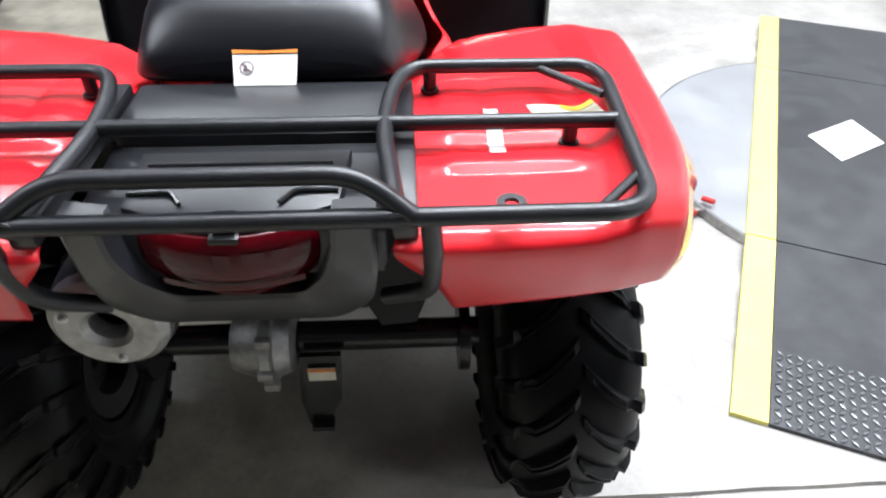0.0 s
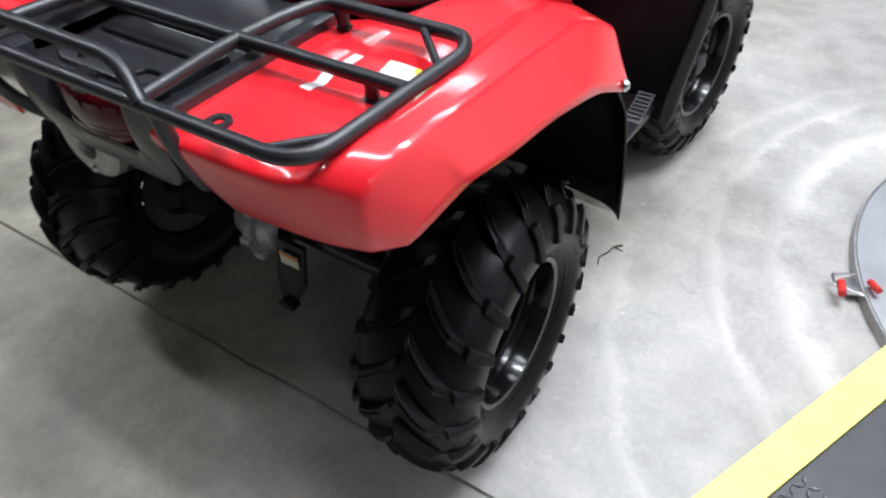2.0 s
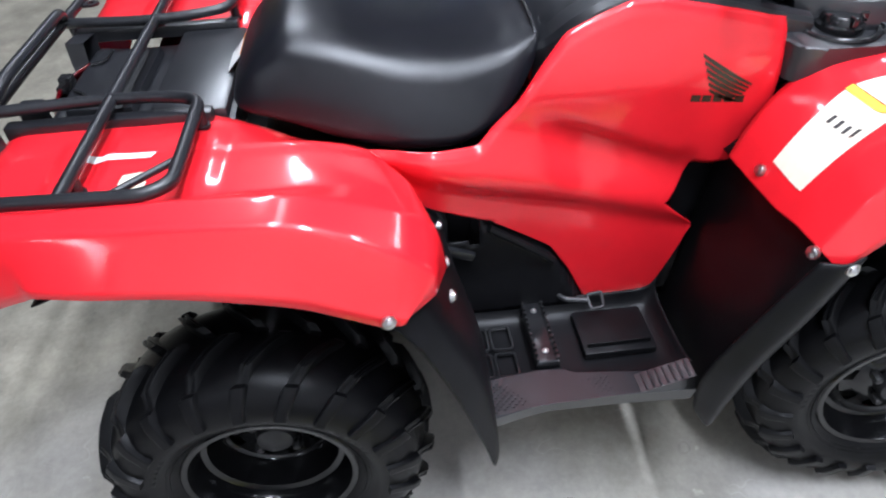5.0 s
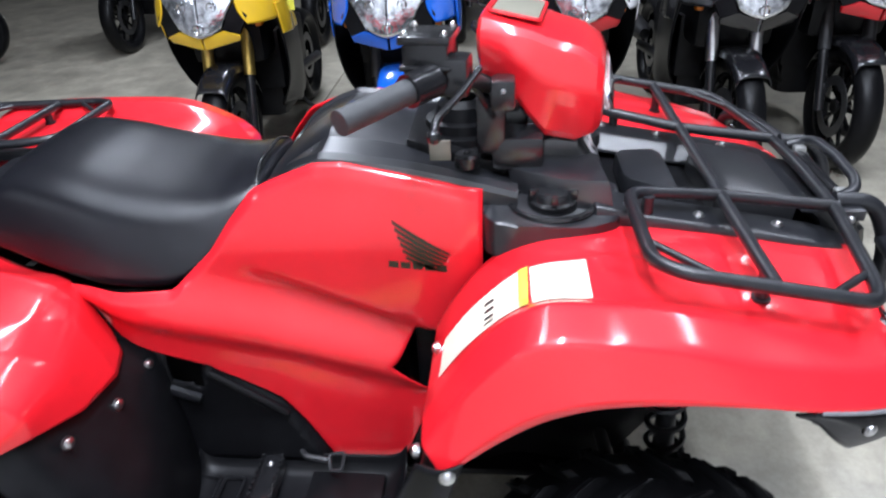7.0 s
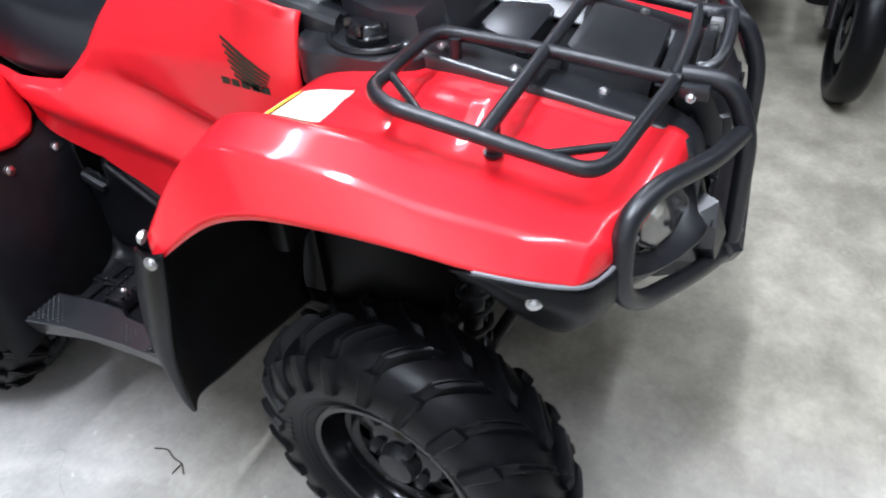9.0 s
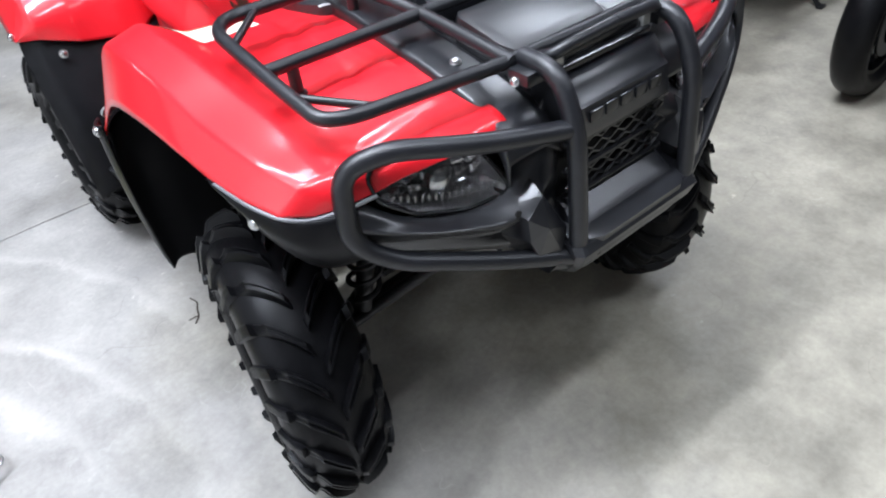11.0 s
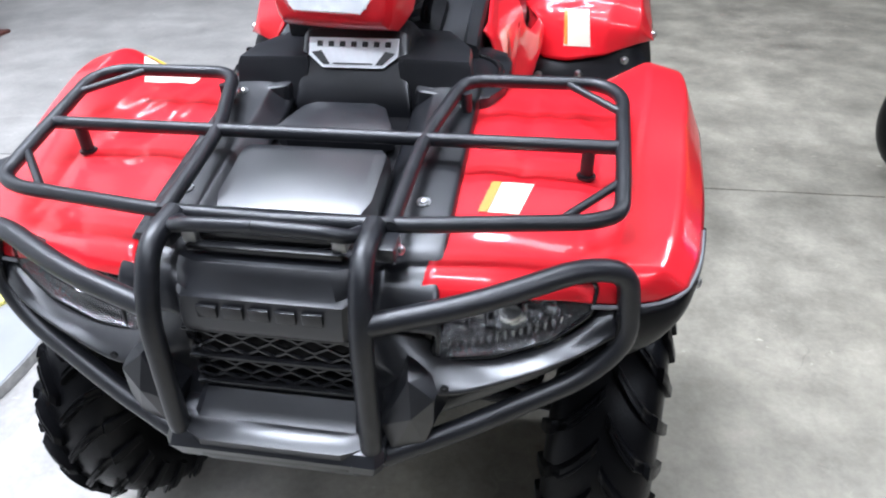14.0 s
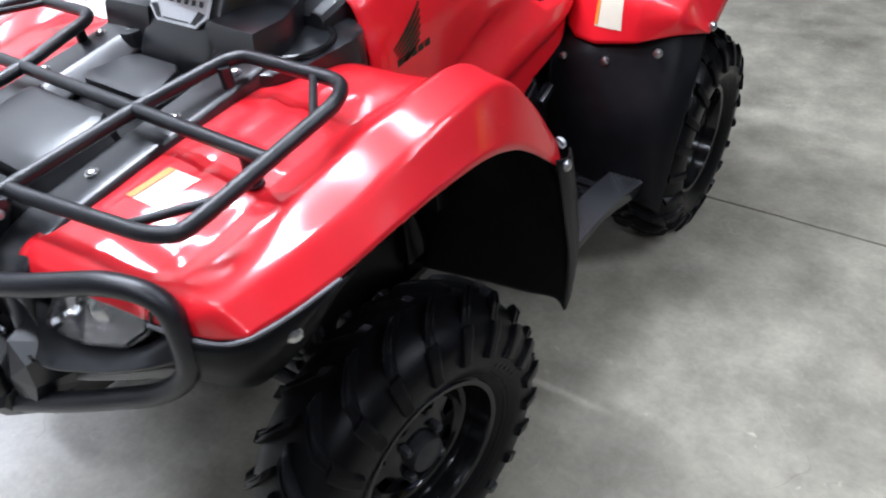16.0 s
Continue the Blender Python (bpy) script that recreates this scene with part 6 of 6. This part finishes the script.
draped("fender_label", [(-0.347, 0, 0.815), (-0.413, 0, 0.818), (-0.424, 0, 0.728), (-0.351, 0, 0.726)], REAR_L, CREAM, atv, text="cream label on the front face of the rear fender", way=(0, -1, 0))
draped("label_band", [(-0.347, 0, 0.812), (-0.356, 0, 0.812), (-0.361, 0, 0.730), (-0.352, 0, 0.730)], REAR_L, ORANGE, atv, lift=0.0068, way=(0, -1, 0))


# ---- ramp and round plate beside the quad bike ----
YELLOW_PAINT = material("yellow_paint", (0.82, 0.75, 0.20), 0.5, 0, 0.10, 14, 0.2, 200)
TREAD = material("worn_tread_steel", (0.17, 0.175, 0.185), 0.34, 0.5, 0.3, 40, rough_var=0.1)
PLATE = material("ramp_black", (0.048, 0.049, 0.052), 0.5, 0.1, 0.35, 12, 0.2, 200, rough_var=0.1)
ALU = material("brushed_aluminium", (0.42, 0.43, 0.45), 0.40, 0.45, 0.10, 8, 0.1, 300, rough_var=0.1)
HANDLE_RED = material("red_handle", (0.55, 0.03, 0.025), 0.4, 0, 0.1, 40)
RA, RB = Vector((0.942, -0.590, 0)), Vector((0.416, 0.909, 0))
RN = Vector((RB.y, -RB.x, 0))


def on_ramp(s, w, z):
    return RA + RB * s + RN * w + Vector((0, 0, z))


def ramp_height(s):
    return 0.012 + 0.038 * min(s / 0.68, 1)


ramp = thing("loading_ramp", RA, "black steel loading ramp with yellow painted edge", "ramp")
SEAMS = (0.0, 0.684, 1.99, 2.66)
for k, (s0, s1) in enumerate(zip(SEAMS, SEAMS[1:])):
    for name, w0, w1, mat in (("edge_strip", 0.0, 0.085, YELLOW_PAINT), ("ramp_panel", 0.087, 1.05, PLATE)):
        bm = bmesh.new()
        q = [on_ramp(s, w, ramp_height(s)) for s, w in ((s0 + 0.003, w0), (s0 + 0.003, w1), (s1 - 0.003, w1), (s1 - 0.003, w0))]
        prism(bm, q, (0, 0, -0.012), (0, 0, 0.0 if mat is PLATE else 0.002), 0.002)
        for v in bm.verts:
            v.co -= RA
        part(name, bm, mat, ramp, smooth=False)
# raised diamond treads over the foot of the ramp
tread = bmesh.new()
for i in range(12):
    for j in range(44):
        s, w = 0.014 + 0.0195 * i, 0.010 + 0.0235 * j
        if w < 0.097:
            continue
        bm = tread
        m = Matrix.Translation(on_ramp(s, w, ramp_height(s) + 0.0005) - RA) @ Matrix.Rotation(math.atan2(RB.y, RB.x) + radians(45 if (i + j) % 2 else -45), 4, "Z")
        q = [m @ Vector(p) for p in ((-0.0130, 0, 0), (0, -0.0052, 0), (0.0130, 0, 0), (0, 0.0052, 0))]
        top = [m @ Vector(p) for p in ((-0.0100, 0, 0.0022), (0, -0.0030, 0.0034), (0.0100, 0, 0.0022), (0, 0.0030, 0.0034))]
        a, b = [bm.verts.new(p) for p in q], [bm.verts.new(p) for p in top]
        for k in range(4):
            bm.faces.new((a[k], a[(k + 1) % 4], b[(k + 1) % 4], b[k]))
        bm.faces.new(b)
tagged(part("tread_pattern", tread, TREAD, ramp, smooth=False), kind="stuff")
bm = bmesh.new()
block(bm, (0, 0, 0), (0.06, 2.55, 0.03), 0.003, Matrix.Translation(on_ramp(1.36, 0.4, 0.022) - RA) @ Matrix.Rotation(math.atan2(RB.y, RB.x) - math.pi / 2, 4, "Z"))
part("bearer", bm, PLATE, ramp)
bm = bmesh.new()
q = [on_ramp(s, w, 0.0515) - RA for s, w in ((1.40, 0.192), (1.253, 0.30), (1.45, 0.455), (1.60, 0.355))]
prism(bm, q, (0, 0, 0), (0, 0, 0.0015))
part("paper_diamond", bm, WHITE, ramp, "white paper diamond", smooth=False)

plate = thing("round_plate", (1.9, 0.49, 0), "round brushed metal plate lying on the concrete", "metal plate")
bm = lathe([(0.0, 0.80), (0.033, 0.80), (0.036, 0.798), (0.037, 0.79), (0.037, 0.4), (0.037, 0.001)], 96, "z")
part("disc", bm, ALU, plate)
bm = lathe([(0.002, 0.801), (0.002, 0.806), (0.035, 0.806), (0.035, 0.801)], 96, "z", closed=True)
band = part("clamp_band", bm, CAST, plate)
for a in (radians(199.5),):
    c = Vector((0.812 * math.cos(a), 0.812 * math.sin(a), 0.02))
    m = Matrix.Translation(c) @ Matrix.Rotation(a, 4, "Z")
    bm = bmesh.new()
    block(bm, (0, 0, 0), (0.05, 0.06, 0.008), 0.002, m)
    tube(bm, [m @ Vector(p) for p in ((-0.01, -0.04, 0.01), (0.06, -0.02, 0.018), (0.06, 0.02, 0.018), (-0.01, 0.04, 0.01))], 0.004, 0.01)
    part("toggle_clamp", bm, STEEL, band)
    bm = bmesh.new()
    tube(bm, [m @ Vector(p) for p in ((0.045, 0.01, 0.022), (0.055, 0.065, 0.030))], 0.010)
    part("clamp_handle", bm, HANDLE_RED, band, "red plastic handle")
    bm = bmesh.new()
    tube(bm, [m @ Vector(p) for p in ((-0.02, 0.01, 0.034), (-0.03, 0.05, 0.042))], 0.009)
    part("clamp_handle", bm, HANDLE_RED, band, "red plastic handle")

# a dry twig on the concrete
twig = thing("twig", (0.53, 0.03, 0), "thin dry twig lying on the concrete", "twig")
bm = bmesh.new()
tube(bm, [(0.02, 0.05, 0.003), (0.0, 0.03, 0.006), (-0.005, 0.0, 0.003), (-0.02, -0.03, 0.003), (-0.01, -0.06, 0.004)], 0.0018, 0.01, sides=6)
tube(bm, [(0.0, 0.03, 0.006), (0.03, 0.025, 0.004)], 0.0014, sides=6)
part("stem", bm, material("dry_wood", (0.05, 0.035, 0.025), 0.8, 0, 0.3, 200), twig)


# ---- the row of sports motorcycles behind ----
def paint(name, color, rough=0.2):
    return material(name, color, rough, 0, 0.05, 20, coat=0.5, rough_var=0.04)


P_BLACK = paint("black_paint", (0.010, 0.010, 0.012))
P_YELLOW = paint("yellow_bike_paint", (0.80, 0.50, 0.02))
P_BLUE = paint("blue_bike_paint", (0.01, 0.12, 0.62))
P_WHITE = paint("white_bike_paint", (0.75, 0.75, 0.77))
P_RED = paint("red_bike_paint", (0.55, 0.012, 0.02))
GOLD = material("gold_fork", (0.55, 0.38, 0.10), 0.3, 0.9, 0.1, 40)
SCREEN = material("smoked_screen", (0.015, 0.015, 0.02), 0.08, 0, 0.1, 20)
DISC = material("brake_disc_steel", (0.16, 0.16, 0.165), 0.35, 0.9, 0.2, 60)
AMBER = material("amber_lens", (0.7, 0.2, 0.02), 0.2)
LAMP_FACE = material("headlamp_face", (0.66, 0.68, 0.72), 0.09, 0.85, 0.75, 45, 1.0, 42)
TAG = material("yellow_tag", (0.8, 0.8, 0.1), 0.5)


def bike_wheel(parent, x, width, mat_rim, spokes=10):
    r = 0.30
    h = width / 2
    prof = spline([(-h * 0.55, 0.212), (-h * 0.9, 0.232), (-h, 0.262), (-h * 0.72, 0.287), (-h * 0.3, 0.298), (0, 0.30), (h * 0.3, 0.298), (h * 0.72, 0.287), (h, 0.262), (h * 0.9, 0.232), (h * 0.55, 0.212)], 24)
    rim = lathe([(-h * 0.55, 0.20), (-h * 0.6, 0.216), (-h * 0.4, 0.205), (0, 0.196), (h * 0.4, 0.205), (h * 0.6, 0.216), (h * 0.55, 0.20), (0, 0.188)], 40, "y", closed=True)
    arms = []
    for k in range(spokes):
        a = 2 * math.pi * k / spokes
        sp = bmesh.new()
        sweep(sp, [Vector((0.03 * math.cos(a), 0, 0.03 * math.sin(a))), Vector((0.195 * math.cos(a + 0.12), 0, 0.195 * math.sin(a + 0.12)))], 0.011, 6)
        arms.append(sp)
    sweep(rim, [Vector((0, -h * 0.6, 0)), Vector((0, h * 0.6, 0))], 0.035, 14)
    wheel = part("wheel", rim, mat_rim, parent)
    wheel.location = (x, 0, r)
    for sp in arms:
        part("spoke", sp, mat_rim, wheel)
    part("tyre", lathe([tuple(q) for q in prof], 48, "y"), RUBBER, wheel)
    for s in (-1, 1):
        d = lathe([(s * (h * 0.62), 0.145), (s * (h * 0.62 + 0.005), 0.145), (s * (h * 0.62 + 0.005), 0.10), (s * (h * 0.62), 0.10)], 36, "y", closed=True)
        part("brake_disc", d, DISC, wheel)
    return wheel


def nosed(p):
    """Widens the cowl towards the nose."""
    x, y, z = p
    f = smooth_step(0.25, 0.60, x)
    return (x, y * (1 + 0.32 * f), z + (z - 0.735) * 0.30 * f)


def side_sheet(rows, n=14):
    return sheet([[nosed(p) for p in r] for r in rows], n, n)


def sport_bike(main, accent, label, rim=None, fork=None, place=None, tag=False, guard_mat=None):
    """A sports motorcycle that faces +x, with its origin below the engine."""
    bike = thing("motorcycle", (0, 0, 0), label, "motorcycle", "row of motorcycles")
    rim, fork = rim or RIM, fork or DARK_STEEL
    bike_wheel(bike, 0.70, 0.12, rim)
    bike_wheel(bike, -0.70, 0.18, rim)
    for s in (-1, 1):
        bm = bmesh.new()
        sweep(bm, [Vector((0.70, s * 0.098, 0.28)), Vector((0.605, s * 0.098, 0.56))], 0.024, 12)
        part("fork_leg", bm, BLACK_GLOSS, bike)
        bm = bmesh.new()
        sweep(bm, [Vector((0.61, s * 0.098, 0.55)), Vector((0.50, s * 0.098, 0.88))], 0.029, 12)
        part("fork_tube", bm, fork, bike)
        bm = bmesh.new()
        block(bm, (0.655, s * 0.085, 0.36), (0.07, 0.03, 0.10), 0.01)
        part("brake_caliper", bm, BLACK_GLOSS, bike)
    # mudguard
    g = []
    for k in range(7):
        a = radians(52 + 17 * k)
        c, z = 0.70 + 0.325 * math.cos(a), 0.30 + 0.325 * math.sin(a)
        g.append([(c, -0.075, z - 0.045), (c, -0.06, z - 0.008), (c, 0, z), (c, 0.06, z - 0.008), (c, 0.075, z - 0.045)])
    part("mudguard", sheet(g, 20, 12), guard_mat or accent, bike, thick=0.004)
    # engine, frame, tank, seat
    bm = bmesh.new()
    block(bm, (0.10, 0, 0.46), (0.52, 0.36, 0.44), 0.06)
    block(bm, (0.40, 0, 0.70), (0.34, 0.36, 0.22), 0.05)
    block(bm, (0.34, 0, 0.56), (0.10, 0.40, 0.30), 0.02)
    block(bm, (-0.25, 0, 0.50), (0.36, 0.26, 0.30), 0.05)
    part("engine", bm, BLACK_DULL, bike)
    for s in (-1, 1):
        bm = bmesh.new()
        tube(bm, [(-0.15, s * 0.12, 0.36), (-0.70, s * 0.125, 0.30)], 0.028)
        part("swing_arm", bm, DARK_STEEL, bike)
    bm = loft([hull(-0.20, 0.10, 0.83, 0.70, 0.02), hull(-0.05, 0.16, 0.90, 0.70, 0.03), hull(0.12, 0.19, 0.97, 0.70, 0.03), hull(0.26, 0.17, 0.98, 0.72, 0.03), hull(0.36, 0.10, 0.93, 0.75, 0.02)], 20)
    bmesh.ops.rotate(bm, verts=bm.verts, matrix=Matrix.Rotation(-math.pi / 2, 3, "Z"))
    part("fuel_tank", bm, main, bike)
    bm = loft([hull(-0.86, 0.04, 0.93, 0.88, 0.004), hull(-0.70, 0.11, 0.92, 0.82, 0.01), hull(-0.45, 0.13, 0.86, 0.74, 0.01), hull(-0.18, 0.12, 0.82, 0.72, 0.01)], 14)
    bmesh.ops.rotate(bm, verts=bm.verts, matrix=Matrix.Rotation(-math.pi / 2, 3, "Z"))
    part("seat_tail", bm, accent, bike)
    # front cowl round the headlamp: fins, dark intakes and a chin
    def plate(name, corners, mat, depth=0.016, text=""):
        bm = bmesh.new()
        prism(bm, [nosed(p) for p in corners], (-depth, 0, 0), (0, 0, 0), 0.003)
        return part(name, bm, mat, bike, text, angle=30)

    for s in (-1, 1):
        rows = [
            [(0.800, s * 0.152, 0.806), (0.74, s * 0.178, 0.800), (0.65, s * 0.203, 0.795), (0.52, s * 0.222, 0.79)],
            [(0.812, s * 0.128, 0.850), (0.75, s * 0.164, 0.855), (0.66, s * 0.195, 0.86), (0.53, s * 0.217, 0.87)],
            [(0.806, s * 0.121, 0.900), (0.745, s * 0.152, 0.91), (0.65, s * 0.180, 0.92), (0.52, s * 0.205, 0.94)],
            [(0.770, s * 0.108, 0.945), (0.71, s * 0.132, 0.965), (0.61, s * 0.155, 0.985), (0.48, s * 0.18, 0.99)],
            [(0.735, s * 0.088, 0.972), (0.67, s * 0.112, 1.000), (0.58, s * 0.130, 1.020), (0.46, s * 0.16, 1.02)],
        ]
        part("cowl_side", side_sheet(rows, 16), main, bike, thick=0.006)
        plate("air_intake", [(0.800, s * 0.120, 0.880), (0.795, s * 0.150, 0.830), (0.815, s * 0.120, 0.775), (0.838, s * 0.072, 0.790), (0.826, s * 0.096, 0.850)], BLACK_DULL, 0.03)
        plate("nose_chin", [(0.850, s * 0.004, 0.768), (0.842, s * 0.075, 0.792), (0.818, s * 0.122, 0.772), (0.800, s * 0.115, 0.752), (0.835, s * 0.004, 0.728)], accent if accent is not P_BLACK else main)
        rows = [
            [(0.60, s * 0.205, 0.80), (0.40, s * 0.235, 0.80), (0.18, s * 0.225, 0.76), (0.02, s * 0.20, 0.70)],
            [(0.56, s * 0.215, 0.68), (0.38, s * 0.245, 0.66), (0.16, s * 0.235, 0.62), (-0.02, s * 0.20, 0.58)],
            [(0.47, s * 0.205, 0.52), (0.32, s * 0.235, 0.48), (0.10, s * 0.225, 0.42), (-0.10, s * 0.18, 0.40)],
            [(0.36, s * 0.15, 0.34), (0.24, s * 0.19, 0.30), (0.02, s * 0.18, 0.24), (-0.20, s * 0.13, 0.24)],
        ]
        part("side_fairing", side_sheet(rows), BLACK_DULL, bike, thick=0.006)
        rows = [
            [(0.62, s * 0.212, 0.845), (0.48, s * 0.24, 0.85), (0.30, s * 0.25, 0.80), (0.16, s * 0.24, 0.74)],
            [(0.60, s * 0.216, 0.79), (0.46, s * 0.247, 0.79), (0.28, s * 0.255, 0.745), (0.16, s * 0.245, 0.71)],
            [(0.57, s * 0.218, 0.73), (0.44, s * 0.25, 0.72), (0.27, s * 0.255, 0.69), (0.15, s * 0.245, 0.68)],
        ]
        part("fairing_wing", side_sheet(rows), main, bike, thick=0.006)
        bm = bmesh.new()
        tube(bm, [(0.60, s * 0.16, 0.97), (0.60, s * 0.26, 1.05), (0.58, s * 0.31, 1.07)], 0.009, 0.03)
        block(bm, (0.57, s * 0.35, 1.09), (0.04, 0.13, 0.075), 0.02)
        part("mirror", bm, P_BLACK, bike)
        bm = bmesh.new()
        tube(bm, [(0.50, s * 0.10, 0.90), (0.46, s * 0.22, 0.91), (0.36, s * 0.35, 0.88)], 0.014, 0.04)
        part("clip_on_bar", bm, BLACK_GLOSS, bike)
        bm = bmesh.new()
        block(bm, (0.64, s * 0.20, 0.80), (0.05, 0.03, 0.03), 0.008)
        part("turn_signal", bm, AMBER, bike)
    face = [
        [(0.858, 0.0, 0.772), (0.850, 0.0, 0.83), (0.828, 0.0, 0.90), (0.796, 0.0, 0.950)],
        [(0.850, 0.036, 0.782), (0.843, 0.050, 0.835), (0.822, 0.062, 0.90), (0.790, 0.062, 0.948)],
        [(0.838, 0.070, 0.800), (0.828, 0.092, 0.845), (0.806, 0.118, 0.895), (0.768, 0.106, 0.942)],
    ]
    face = [[nosed((x + 0.004, y, z)) for x, y, z in r] for r in face]
    bm = sheet(face, 10, 10)
    sheet([[(x, -y, z) for x, y, z in r] for r in face], 10, 10, bm=bm)
    lamp_ = part("headlamp", bm, LAMP_FACE, bike, "clear multi-reflector headlamp", thick=0.004)
    for y, z, x, r in ((0.0, 0.800, 0.858, 0.022), (0.050, 0.868, 0.838, 0.020), (-0.050, 0.868, 0.838, 0.020)):
        part("bulb_lens", lathe([(-0.004, r * 1.15), (0.006, r), (0.002, r * 0.85), (-0.004, r * 0.4), (0.004, r * 0.25), (0.006, 0.001)], 16, "x", at=nosed((x, y, z))), CHROME, lamp_)
    rows = [[(0.785, 0.0, 0.945), (0.70, 0.0, 1.005), (0.56, 0.0, 1.08), (0.46, 0.0, 1.13)], [(0.775, 0.06, 0.945), (0.69, 0.085, 0.995), (0.55, 0.10, 1.07), (0.46, 0.10, 1.115)], [(0.755, 0.095, 0.950), (0.66, 0.118, 0.985), (0.53, 0.145, 1.04), (0.45, 0.16, 1.07)]]
    rows = [[nosed(p) for p in r] for r in rows]
    bm = sheet(rows, 10, 10)
    sheet([[(x, -y, z) for x, y, z in r] for r in rows], 10, 10, bm=bm)
    part("windscreen", bm, SCREEN, bike, "smoked windscreen", thick=0.003)
    bm = bmesh.new()
    tube(bm, [(-0.05, 0.16, 0.22), (-0.10, 0.33, 0.012)], 0.011)
    block(bm, (-0.105, 0.34, 0.008), (0.05, 0.03, 0.012), 0.003)
    part("kickstand", bm, DARK_STEEL, bike)
    bm = lathe([(-0.75, 0.05), (-0.70, 0.055), (-0.40, 0.055), (-0.30, 0.03)], 18, "x", at=(0, -0.20, 0.46))
    part("exhaust", bm, DARK_STEEL, bike)
    if tag:
        bm = bmesh.new()
        block(bm, (0.42, 0.30, 0.83), (0.002, 0.03, 0.05))
        part("paper_tag", bm, TAG, bike)
    bike.matrix_basis = place
    return bike


sport_bike(P_YELLOW, P_BLACK, "yellow and black sports motorcycle on its stand", fork=GOLD, place=pose(-2.52, -0.93, 0, 0, 0, 2), tag=True)
sport_bike(P_BLUE, P_BLACK, "blue sports motorcycle with a clear headlamp", fork=DARK_STEEL, place=pose(-2.45, -0.10, 0, 0, 0, 2), guard_mat=P_BLUE)
# black guard_mat here paints in the dark that hides this mudguard
sport_bike(P_WHITE, P_RED, "white and red sports motorcycle", fork=GOLD, place=pose(-2.60, 0.70, 0, 0, 0, 3), guard_mat=P_BLACK)
black_bike = sport_bike(P_BLACK, P_BLACK, "black sports motorcycle with a clear headlamp", fork=STEEL, place=pose(-2.60, 1.44, 0, 0, 0, 2))
sport_bike(P_RED, P_BLACK, "red and black sports motorcycle", fork=DARK_STEEL, place=pose(-2.75, 2.02, 0, 0, 0, 0))
silver_rim_bike = sport_bike(P_BLACK, P_BLACK, "black motorcycle with polished wheel rims", rim=ALU, place=pose(-3.9, -4.7, 0, 0, 0, -62))
for x, y, a in ((-5.3, -2.9, 0), (-5.3, -2.1, 4), (-5.4, -1.2, 0), (-5.4, 0.0, 2), (-5.4, 0.9, 0), (-5.4, 1.8, 0)):
    copy_thing(black_bike, pose(x, y, 0, 0, 0, a))
